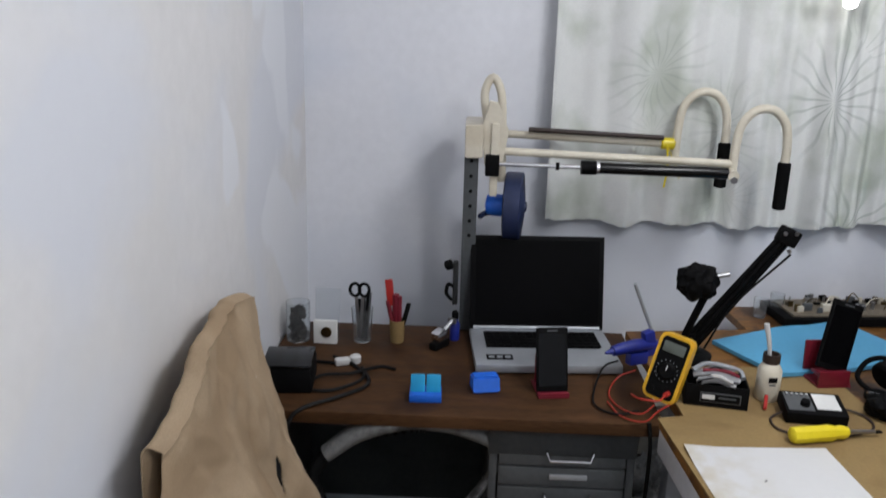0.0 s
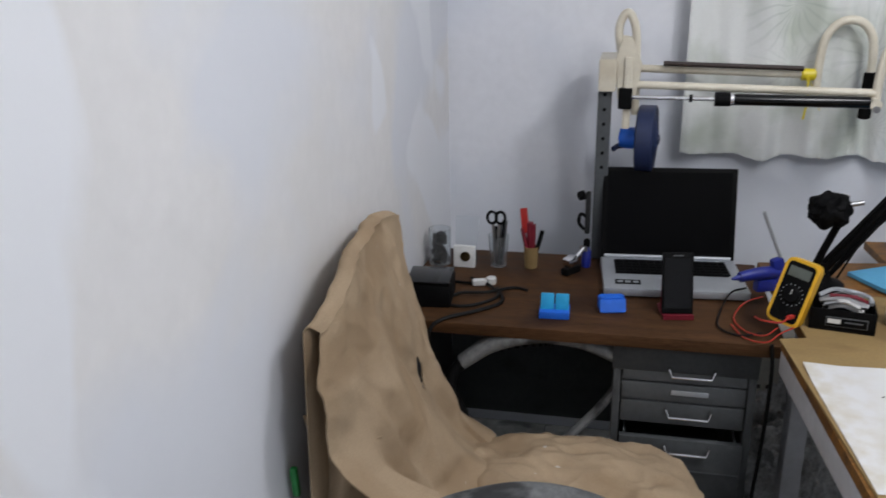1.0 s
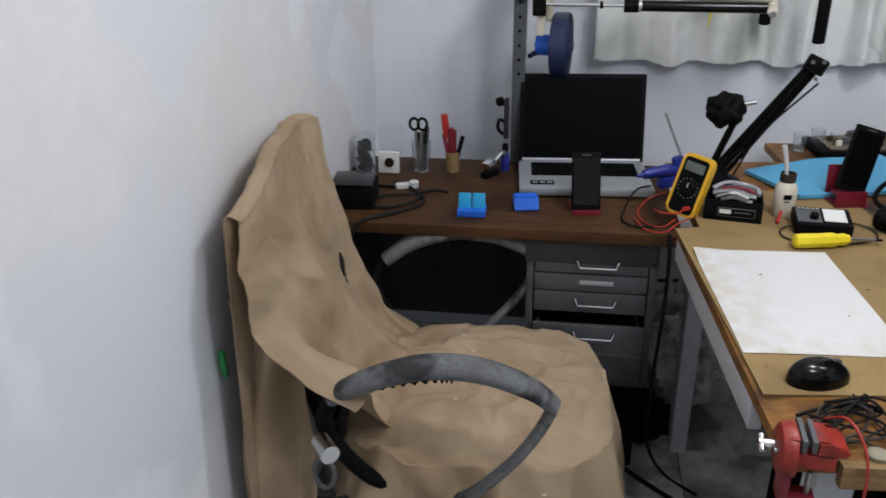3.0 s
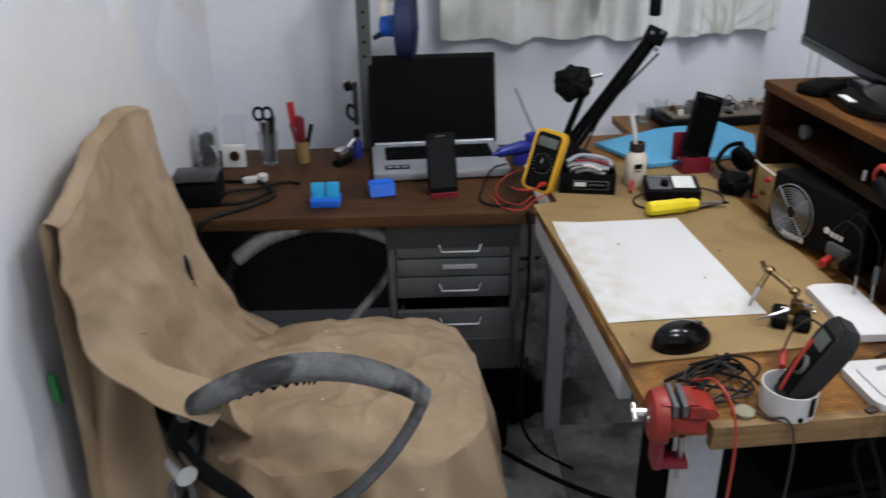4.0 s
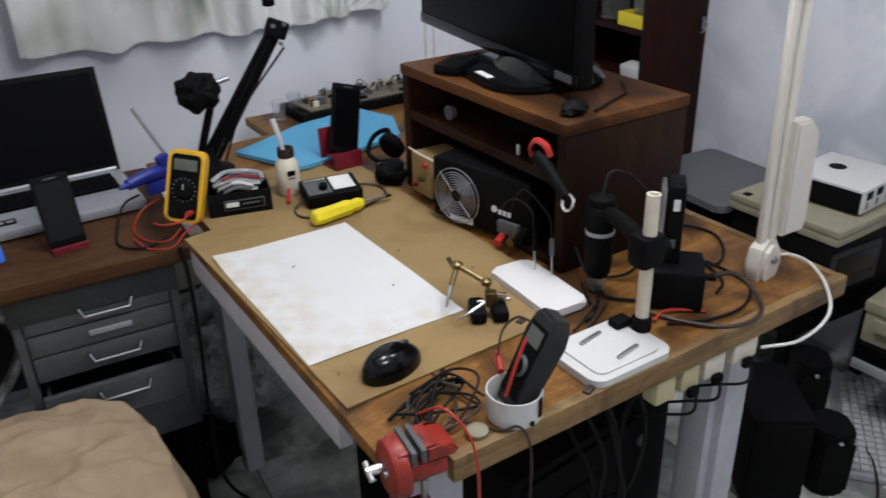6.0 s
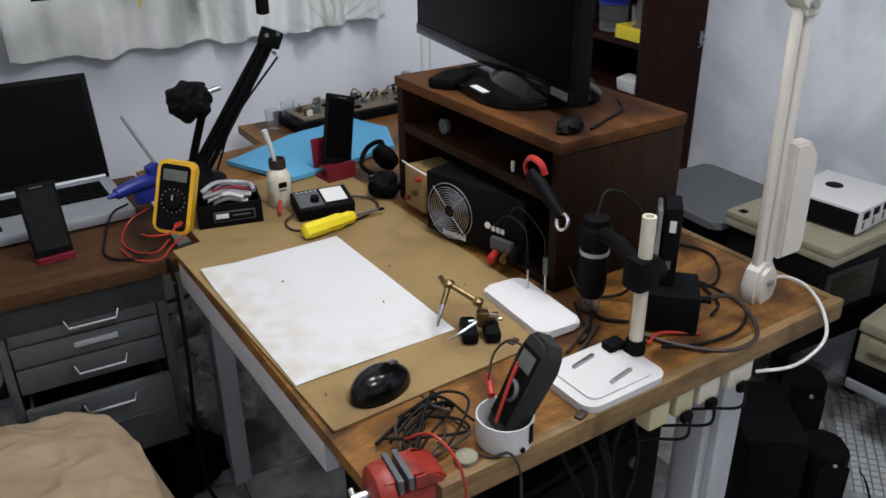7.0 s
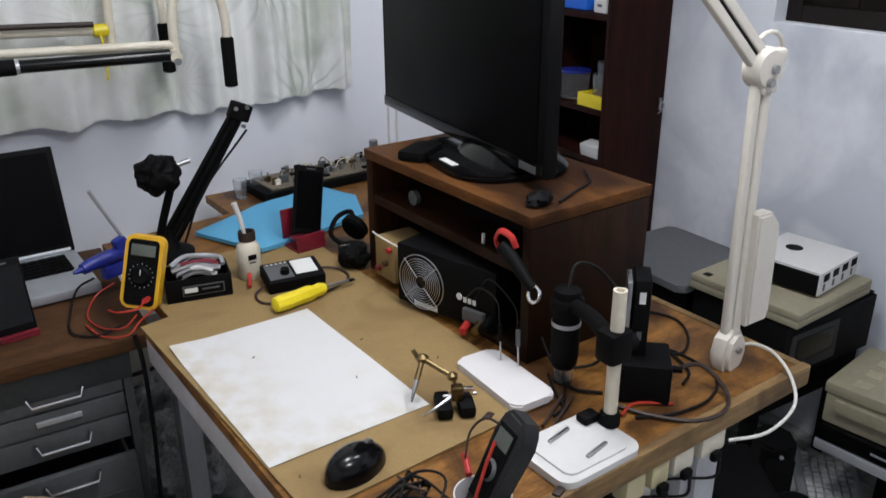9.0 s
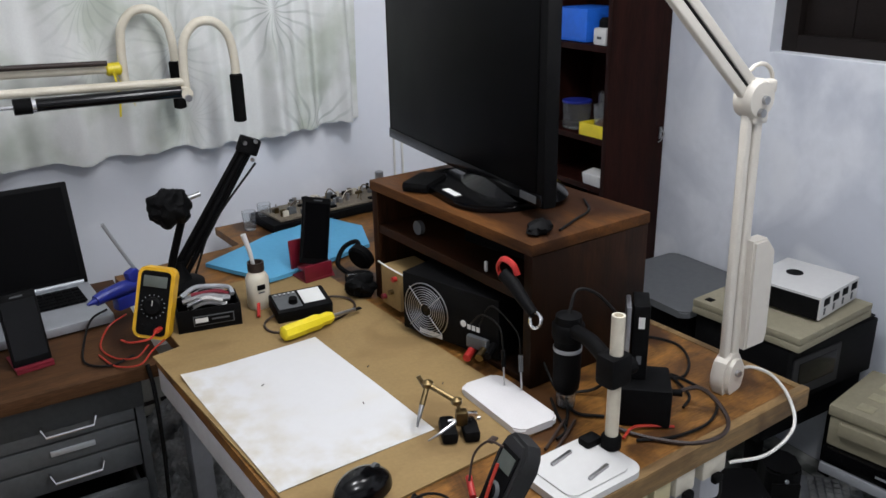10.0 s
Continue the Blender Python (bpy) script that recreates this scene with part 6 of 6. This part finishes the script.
# ---- white swing-arm lamp ----
def swing_lamp():
    l = thing("swing_arm_lamp", "white swing-arm desk lamp clamped to the bench", "desk lamp")
    b = Vector((0.821, -0.163, 0.752))
    j = Vector((0.823, -0.153, 1.270))
    part("bracket", prism([(-0.024, -0.010), (0.010, -0.012), (0.026, -0.004), (0.036, 0.020), (0.034, 0.042), (0.016, 0.066), (-0.006, 0.070), (-0.026, 0.058), (-0.036, 0.030), (-0.034, 0.006)], -0.018, 0.018, 0.008, m=pose(b.x, b.y, b.z, 90, 0, 12)), LAMPWHITE, l)
    part("bracket_bolt", C((b.x + 0.002, b.y - 0.025, b.z + 0.036), (b.x + 0.002, b.y - 0.018, b.z + 0.036), 0.006, seg=10), STEEL, l)
    part("clamp", B(b.x - 0.014, b.y - 0.014, 0.752, b.x + 0.022, b.y + 0.014, 0.765, 0.004), LAMPWHITE, l)
    a0, a1 = Vector((0.811, -0.161, 0.81)), Vector((0.809, -0.153, 1.262))
    c0, c1 = Vector((0.831, -0.161, 0.81)), Vector((0.831, -0.153, 1.262))

    def bar(p, q, w, d):
        z = (q - p).normalized()
        x = Vector((0, 1, 0)).cross(z).normalized()
        y = z.cross(x)
        m = Matrix((x, y, z)).transposed().to_4x4()
        m.translation = p
        return B(-w, -d, 0, w, d, (q - p).length, min(w, d) * 0.6, m=m, seg=3)
    part("rod", bar(a0, a1, 0.0075, 0.0075), LAMPWHITE, l)
    part("rod", bar(c0, c1, 0.0095, 0.0085), LAMPWHITE, l)
    d = (c1 - c0).normalized()
    part("spring_cover", prism([(-0.022, 0.0), (0.028, 0.0), (0.034, 0.02), (0.034, 0.178), (0.012, 0.205), (-0.022, 0.205)], -0.014, 0.014, 0.004, m=pose(0.860, -0.168, 0.828, 90, 0, 0) @ pose(0, 0, 0, 0, 0, 2)), LAMPWHITE, l)
    jb = bmesh.new()
    lathe(jb, [(0.004, -0.024), (0.022, -0.023), (0.031, -0.017), (0.033, -0.006), (0.033, 0.008), (0.028, 0.016), (0.004, 0.018)], 32, pose(j.x, j.y, j.z, 90, 0, 0))
    bx(jb, j.x - 0.012, j.y - 0.015, j.z - 0.040, j.x + 0.022, j.y + 0.016, j.z - 0.018, 0.007, seg=3)
    bx(jb, j.x + 0.012, j.y - 0.008, j.z + 0.004, j.x + 0.046, j.y + 0.012, j.z + 0.028, 0.008, seg=3)
    part("joint", jb, LAMPWHITE, l, "rounded white elbow joint")
    for dx, dz in ((0.002, 0.0), (-0.004, -0.020)):
        part("joint_bolt", C((j.x + dx, j.y - 0.024, j.z + dz), (j.x + dx, j.y - 0.014, j.z + dz), 0.007, seg=10), STEEL, l)
    part("joint_ring", T([(j.x + 0.034 + 0.034 * math.cos(a), j.y + 0.022, j.z + 0.020 + 0.030 * math.sin(a)) for a in (k * math.pi / 8 for k in range(17))], 0.0036, seg=8, smooth=False), LAMPWHITE, l)
    e = j + (Vector((0.663, -0.133, 1.428)) - j) * 2.0
    off = Vector((0.0075, 0.0, 0.008))
    part("upper_rod", bar(j - off, e - off, 0.0085, 0.007), LAMPWHITE, l)
    part("upper_rod", bar(j + off, e + off, 0.0085, 0.007), LAMPWHITE, l)
    # no real wire: a dark strip fills in the shade of the gap
    part("wire", bar(j + Vector((0, -0.004, 0)), e + Vector((0, -0.004, 0)), 0.0022, 0.0022), CABLE, l, "thin dark strip for the shaded gap between the bars")
    h = Vector((0.60, -0.02, 1.582))
    part("neck", T([e, e + Vector((-0.01, 0.03, 0.05)), h + Vector((-0.03, -0.03, 0.09)), h + Vector((0.0, 0.0, 0.025))], 0.010, seg=8), LAMPWHITE, l)
    part("shade", LT([(0.020, 0.030), (0.050, 0.024), (0.085, -0.005), (0.088, -0.022), (0.084, -0.022), (0.080, -0.006), (0.045, 0.018), (0.016, 0.022)], 32, pose(h.x, h.y, h.z)), LAMPWHITE, l)
    part("bulb", LT([(0.004, 0.016), (0.026, 0.008), (0.030, -0.006), (0.020, -0.018), (0.002, -0.022)], 20, pose(h.x, h.y, h.z)), glow("bulb_glow", (1.0, 0.97, 0.92), 8.0), l, "lit bulb")
    part("cable", T([(0.841, -0.168, 0.785), (0.864, -0.184, 0.788), (0.879, -0.215, 0.780), (0.872, -0.258, 0.757), (0.838, -0.295, 0.730), (0.775, -0.296, 0.702), (0.716, -0.268, 0.692)], 0.0029, seg=8), WHITECABLE, l, "white lamp cable")


swing_lamp()


# ---- sockets under the front edge ----
for k, (u, w, h, mt) in enumerate(((0.455, 0.042, 0.046, SOCKET), (0.510, 0.040, 0.044, SOCKET), (0.566, 0.048, 0.042, CREAM), (0.640, 0.060, 0.040, CREAM))):
    s = thing("socket_box", "cream socket box fixed under the bench edge", "socket", on_table(u, -0.294, -0.037 - h, 0, 0), group="socket boxes under the bench")
    part("body", B(-w / 2, -0.014, 0, w / 2, 0.016, h - 0.001, 0.005), mt, s)
    if k:
        part("plug", B(-0.011, -0.026, -0.008, 0.010, -0.0145, 0.008, 0.004), BLACK, s)
        part("lead", T([(0, -0.028, -0.002), (-0.01, -0.030, -0.03), (-0.03, 0.01, -0.05), (-0.04, 0.06, -0.08)], 0.0026, seg=6), CABLE, s)


# ---- under the bench ----
pc = thing("pc_tower", "black computer tower standing under the workbench", "computer", on_table(0.50, -0.02, -0.75, 6))
part("case", B(-0.22, -0.10, 0.004, 0.22, 0.42, 0.46, 0.006), BLACK, pc)
part("front_panel", B(-0.20, -0.108, 0.02, 0.20, -0.101, 0.44, 0.004), BLACK, pc)
part("drive_slot", B(-0.15, -0.112, 0.34, 0.0, -0.1085, 0.37, 0.002), BLACK, pc)
part("power_button", C((0.12, -0.113, 0.38), (0.12, -0.108, 0.38), 0.012), GREYPL, pc)
rnd = random.Random(9)
for k in range(6):
    u = 0.38 + 0.04 * k * 0.6
    pts = [TB @ Vector((u + rnd.uniform(-0.03, 0.03), -0.24 + rnd.uniform(0.0, 0.10), -0.10 - 0.11 * j + rnd.uniform(-0.02, 0.02))) for j in range(5)]
    cable("cable", pts, 0.0036, CABLE, "black power cable hanging under the workbench")


def crumple(name, label, category, m, sx, sy, sz, material, seed, amp=0.35):
    bm = bmesh.new()
    bmesh.ops.create_icosphere(bm, subdivisions=5, radius=1.0)
    for v in bm.verts:
        p = v.co * 2.2 + Vector((seed, 0, 0))
        k = 1 + amp * noise.noise(p) + 0.22 * abs(noise.noise(p * 2.6)) - 0.10 * abs(noise.noise(p * 6))
        v.co = Vector((v.co.x * sx * k, v.co.y * sy * k, max(0.0, sz * (0.85 + v.co.z * k))))
    return alone(name, bm, material, label, category, m)


crumple("plastic_bag", "crumpled translucent plastic bag on the floor", "bag", pose(0.13, 0.98, 0), 0.14, 0.13, 0.16, CLEARBAG, 1.0)
crumple("plastic_bag", "crumpled grey plastic bag under the desk corner", "bag", pose(0.10, 1.15, 0.0), 0.13, 0.10, 0.20, CLEARBAG, 5.0)
crt = thing("carton", "pale cardboard carton behind the bench leg", "carton", pose(0.11, 1.20, 0, 0, 0, 6))
part("body", B(-0.13, -0.09, 0.0, 0.16, 0.09, 0.50, 0.003), mat("pale_card", (0.55, 0.53, 0.47), 0.85, vary=0.15, scale=6, fine=80, bump=0.1), crt)
part("flap", B(-0.13, -0.092, 0.30, 0.16, -0.0905, 0.304), BLACK, crt)
for k in range(4):
    part("print_bar", B(-0.10 + 0.05 * k, -0.0925, 0.335, -0.066 + 0.05 * k, -0.0906, 0.347), CABLE_BROWN, crt)
cable("cable", [(-0.035, 0.565, 0.725), (-0.03, 0.555, 0.66), (-0.028, 0.57, 0.50), (-0.035, 0.58, 0.30), (-0.03, 0.60, 0.10), (0.02, 0.58, 0.006), (0.10, 0.50, 0.006)], 0.0045, CABLE, "black cable hanging down beside the drawer unit")
cable("cable", [(-0.12, 0.62, 0.008), (-0.02, 0.52, 0.008), (0.10, 0.42, 0.008), (0.22, 0.36, 0.008), (0.36, 0.34, 0.03), (0.48, 0.30, 0.10)], 0.007, CABLE, "thick black cable lying on the floor")
crumple("black_bag", "dark bag lying on the floor below the drawer unit", "bag", pose(-0.10, 0.78, 0), 0.14, 0.13, 0.08, BLACK, 8.0)


# ---- east side: stacked equipment along the wall ----
def stack():
    s = thing("low_table", "dark low table along the wall beside the bench", "table")
    part("body", B(1.36, 0.13, 0.27, 1.785, 0.90, 0.40, 0.004), BLACK, s)
    for x, y in ((1.38, 0.15), (1.745, 0.15), (1.38, 0.86), (1.745, 0.86)):
        part("leg", B(x, y, 0.0, x + 0.035, y + 0.035, 0.269, 0.003), BLACK, s)
    d = thing("dark_deck", "black video deck under the scanner", "video deck", pose(1.535, 0.25, 0.401))
    part("body", B(-0.17, -0.17, 0, 0.20, 0.125, 0.155, 0.005), BLACK, d)
    part("panel", B(-0.15, -0.175, 0.02, 0.04, -0.1705, 0.13, 0.002), GREYDK, d)
    part("panel_window", B(-0.13, -0.177, 0.05, 0.02, -0.1755, 0.115, 0.001), BLACK_GLOSS, d)
    part("foot_rail", B(-0.17, -0.16, 0.156, 0.20, 0.12, 0.160), BLACK, d)
    sc = thing("scanner", "beige flatbed scanner on the black deck", "scanner", pose(1.525, 0.232, 0.562, 0, 0, 5))
    part("body", B(-0.172, -0.160, 0, 0.172, 0.155, 0.020, 0.005), BEIGE, sc)
    part("lid", B(-0.172, -0.160, 0.0205, 0.172, 0.155, 0.040, 0.005), BEIGE, sc)
    part("button", B(-0.155, 0.110, 0.0402, -0.135, 0.130, 0.0425, 0.001), BLACK, sc)
    wb = thing("white_device", "white metal device case with a round hole and slots", "device", pose(1.567, 0.205, 0.603, 0, 0, 9))
    part("case", B(-0.105, -0.100, 0.006, 0.105, 0.100, 0.068, 0.003), WHITEPL, wb)
    part("side_plate", B(-0.109, -0.096, 0.008, -0.1055, 0.096, 0.062, 0.001), BLACK, wb, "black side panel")
    part("hole", C((0.01, 0.03, 0.0681), (0.01, 0.03, 0.0690), 0.022, seg=24), BLACK, wb)
    for k in range(4):
        part("slot", B(-0.088 + 0.050 * k, -0.1015, 0.040, -0.058 + 0.050 * k, -0.1002, 0.060, 0.0005), BLACK, wb)
        part("vent", B(-0.085 + 0.050 * k, -0.1015, 0.016, -0.076 + 0.050 * k, -0.1002, 0.034, 0.0005), GREYPL, wb)
    for x in (-0.08, 0.08):
        part("foot", B(x - 0.012, -0.09, 0.0, x + 0.012, 0.09, 0.0058), BLACK, wb)
    pr = thing("grey_printer", "grey flat printer with a smooth slab lid", "printer", pose(1.47, 0.60, 0.401, 0, 0, 0))
    part("body", B(-0.10, -0.19, 0, 0.26, 0.16, 0.125, 0.008), BLACK, pr)
    part("lid", prism(round_rect(-0.145, -0.217, 0.19, 0.14, 0.02), 0.135, 0.155, 0.004), GREYPL, pr, "dull grey lid")
    part("hinge", B(0.10, 0.04, 0.125, 0.16, 0.12, 0.1348), BLACK, pr)


stack()


def beige_printer():
    p = thing("beige_printer", "aged beige printer with slotted top", "printer", pose(1.640, -0.110, 0.283, 0, 0, 10))
    part("body", B(-0.125, -0.19, 0.0, 0.13, 0.16, 0.085, 0.008), BEIGE, p)
    part("top_cover", B(-0.13, -0.195, 0.0855, 0.135, 0.165, 0.117, 0.008), BEIGE, p)
    for k in range(3):
        part("slot", B(-0.105 + 0.07 * k, 0.07, 0.1172, -0.065 + 0.07 * k, 0.11, 0.1186, 0.001), mat("slot_shadow_%d" % k, (0.33, 0.30, 0.20), 0.6), p)
    part("front_lip", B(-0.142, -0.15, 0.045, -0.1305, 0.13, 0.080, 0.004), BEIGE, p)
    q = thing("black_device", "black laptop lying shut with a silver front edge", "laptop", pose(1.645, -0.130, 0.203, 0, 0, 8))
    part("base", B(-0.145, -0.20, 0.0, 0.135, 0.18, 0.030, 0.008), SILVER, q)
    part("lid", B(-0.143, -0.197, 0.0305, 0.135, 0.18, 0.078, 0.010), BLACK_GLOSS, q)
    part("badge", B(-0.1445, -0.03, 0.052, -0.1432, 0.04, 0.058), SILVER, q)


beige_printer()
ck = thing("dark_crate", "dark plastic crate on the floor by the wall", "crate", pose(1.725, -0.19, 0))
part("body", B(-0.065, -0.13, 0.0, 0.07, 0.13, 0.195, 0.006), BLACK, ck)
part("rim", B(-0.070, -0.135, 0.1955, 0.073, 0.135, 0.2025, 0.002), GREYDK, ck)


def speaker(m):
    s = thing("computer_speaker", "tall black computer speaker standing on the floor", "speaker", m, group="speakers under the bench")
    part("body", prism(round_rect(-0.045, -0.055, 0.045, 0.055, 0.03, 8), 0, 0.24, 0.006), BLACK, s)
    part("grill", B(-0.036, -0.059, 0.03, 0.036, -0.0555, 0.21, 0.004), FOAM, s)
    part("led", C((0.0, -0.061, 0.218), (0.0, -0.0565, 0.218), 0.005), SILVER, s)
    return s


def subwoofer():
    b = thing("subwoofer", "black subwoofer box standing on the floor behind the bench leg", "subwoofer", pose(1.155, 0.005, 0, 0, 0, -32))
    part("body", B(-0.075, -0.10, 0.008, 0.075, 0.14, 0.255, 0.016), BLACK, b)
    part("front_cloth", B(-0.065, -0.104, 0.02, 0.065, -0.1005, 0.24, 0.002), FOAM, b)
    for x in (-0.055, 0.055):
        for y in (-0.08, 0.12):
            part("foot", C((x, y, 0.0), (x, y, 0.0085), 0.012, seg=12), BLACK, b)


subwoofer()
sp = speaker(pose(1.385, 0.075, 0, 0, 0, -35))
copy_thing(sp, pose(1.275, -0.085, 0, 0, 0, -30) @ Matrix.Diagonal((1, 1, 0.75, 1)))


def keyboard():
    k = thing("keyboard", "dusty grey computer keyboard lying on the floor", "keyboard", pose(1.405, -0.150, 0.0, 0, 0, 42))
    part("frame", B(-0.03, -0.085, 0.0, 0.42, 0.085, 0.022, 0.006), SILVER, k)
    cap = None
    for r in range(6):
        for c in range(18):
            x, y = -0.018 + 0.0238 * c, -0.068 + 0.0225 * r
            if cap is None:
                cap = part("key", B(0, 0, 0, 0.0195, 0.0185, 0.009, 0.002), mat("grey_key", (0.40, 0.41, 0.41), 0.6, vary=0.1, per_object=0.25), k, m=pose(x, y, 0.0225))
            else:
                o = new("key", cap.data)
                o.parent = k
                o.matrix_basis = pose(x, y, 0.0225)


keyboard()
cable("cable", [(1.50, 0.0, 0.01), (1.42, -0.12, 0.03), (1.30, -0.22, 0.03), (1.18, -0.26, 0.01), (1.05, -0.20, 0.01)], 0.0035, CABLE, "thin black cable over the keyboard")


# ---- in the bookcase ----
def shelf_items():
    yb = thing("yellow_box", "bright yellow open box on the bookcase shelf", "box", pose(1.597, 1.026, 0.9005))
    b = bmesh.new()
    bx(b, -0.055, -0.050, 0, 0.07, 0.07, 0.004)
    bx(b, -0.055, -0.050, 0.004, -0.050, 0.07, 0.042, 0.001)
    bx(b, 0.065, -0.050, 0.004, 0.07, 0.07, 0.042, 0.001)
    bx(b, -0.050, -0.050, 0.004, 0.065, -0.045, 0.042, 0.001)
    bx(b, -0.050, 0.065, 0.004, 0.065, 0.07, 0.042, 0.001)
    part("tray", b, YELLOW, yb)
    for x, y, z, h in ((1.585, 1.02, 0.906, 0.10), (1.64, 1.06, 0.906, 0.13)):
        j = thing("clear_tub", "clear plastic tub with rusty parts in the yellow box", "tub", pose(x, y, z), group="tubs on the shelf")
        part("wall", LT([(0.030, 0), (0.032, 0.002), (0.038, h), (0.036, h), (0.030, 0.004)], 20), CLEAR, j)
        part("contents", LT([(0.028, 0.005), (0.032, 0.035), (0.020, 0.046), (0.002, 0.05)], 16), mat("rusty_parts", (0.22, 0.10, 0.06), 0.7, vary=0.5, scale=60), j)
    w = thing("lidded_tub", "clear plastic tub with a blue lid on the bookcase shelf", "tub", pose(1.602, 1.180, 0.9005))
    part("wall", LT([(0.04, 0), (0.046, 0.003), (0.05, 0.09), (0.048, 0.09)], 20), CLEAR, w)
    part("lid", LT([(0.052, 0.0905), (0.052, 0.098), (0.03, 0.10)], 20), NAVY, w)
    bl = thing("blue_tub", "blue plastic tub on the upper shelf", "tub", pose(1.622, 1.150, 1.2005))
    part("body", B(-0.07, -0.06, 0, 0.09, 0.10, 0.11, 0.012), BLUE, bl)
    wbt = thing("ink_bottle", "white bottle with a black cap on the upper shelf", "bottle", pose(1.577, 1.016, 1.2005))
    part("body", B(-0.035, -0.03, 0, 0.035, 0.03, 0.055, 0.008), WHITEPL, wbt)
    part("cap", LT([(0.028, 0.0555), (0.028, 0.075), (0.02, 0.085)], 16), BLACK, wbt)
    part("mark", B(-0.0362, -0.01, 0.02, -0.0352, 0.01, 0.028), GREYPL, wbt)
    wt = thing("white_spool", "white plastic spool on the bookcase shelf", "spool", pose(1.567, 1.016, 0.7355))
    part("body", B(-0.026, -0.04, 0, 0.03, 0.05, 0.045, 0.008, m=pose(0, 0, 0, 0, -10, 0)), WHITEPL, wt)


shelf_items()
hook = thing("wall_hook", "small metal hook on the bookcase side", "hook", pose(1.775, 0.944, 0.90))
part("plate", B(-0.006, 0.0, -0.02, 0.006, 0.0055, 0.02, 0.001), STEEL, hook)
part("bow", T([(0, -0.001, 0.012), (0.0, -0.014, 0.0), (-0.008, -0.012, -0.020), (-0.014, -0.004, -0.030)], 0.0025, seg=6), STEEL, hook)
alone("green_peg", B(-0.006, -0.006, -0.03, 0.006, 0.006, 0.03, 0.003), GREEN, "green clothes peg on the chair cover", "peg", pose(-0.905, -0.055, 0.68, 6, 0, 0))

nb = thing("wall_bulb", "small white lamp holder with a lit bulb by the curtain", "lamp", pose(0.525, 1.20, 1.615))
part("holder", B(-0.09, -0.012, 0.012, 0.09, 0.03, 0.030, 0.005), WHITEPL, nb)
part("bulb", LT([(0.004, -0.020), (0.016, -0.014), (0.019, 0.0), (0.012, 0.0115)], 16), glow("bulb_white", (1.0, 0.98, 0.95), 12.0), nb, "lit round bulb")
part("bracket", B(-0.008, 0.03, 0.014, 0.008, NY - 1.20 - 0.002, 0.024, 0.002), WHITEPL, nb)
rnd = random.Random(31)
for k in range(7):
    u, v = rnd.uniform(0.02, 0.40), rnd.uniform(-0.12, 0.42)
    z = 0.0075 if u < 0.27 and 0.0 < v < 0.42 else 0.0047
    alone("solder_crumb", B(-0.003, -0.0008, 0, 0.003, 0.0008, 0.0012), CABLE_BROWN, "tiny dark wire scrap on the worktop", "scrap", on_table(u, v, z, rnd.uniform(0, 180)), group="wire scraps")


# ---- floor tiles ----
tile_mesh = None
S = 0.33
nx, ny = int((EX - WX) / S) + 1, int((NY - SY) / S) + 1
for i in range(nx):
    for j in range(ny):
        x0, y0 = WX + i * S, SY + j * S
        x1, y1 = min(x0 + S, EX), min(y0 + S, NY)
        if x1 - x0 < 0.02 or y1 - y0 < 0.02:
            continue
        if x1 - x0 > S - 0.001 and y1 - y0 > S - 0.001:
            if tile_mesh is None:
                t = part("tile", B(-S / 2 + 0.0015, -S / 2 + 0.0015, -0.0039, S / 2 - 0.0015, S / 2 - 0.0015, 0.0, 0.001, seg=1), TILE, floor, m=pose(x0 + S / 2, y0 + S / 2, 0))
                tile_mesh = t.data
            else:
                t = new("tile", tile_mesh)
                t.parent = floor
                t.matrix_basis = pose(x0 + S / 2, y0 + S / 2, 0, 0, 0, 90 * ((i * 3 + j) % 4))
        else:
            part("tile", B(x0 + 0.0015, y0 + 0.0015, -0.0039, x1 - 0.0015, y1 - 0.0015, 0.0), TILE, floor)
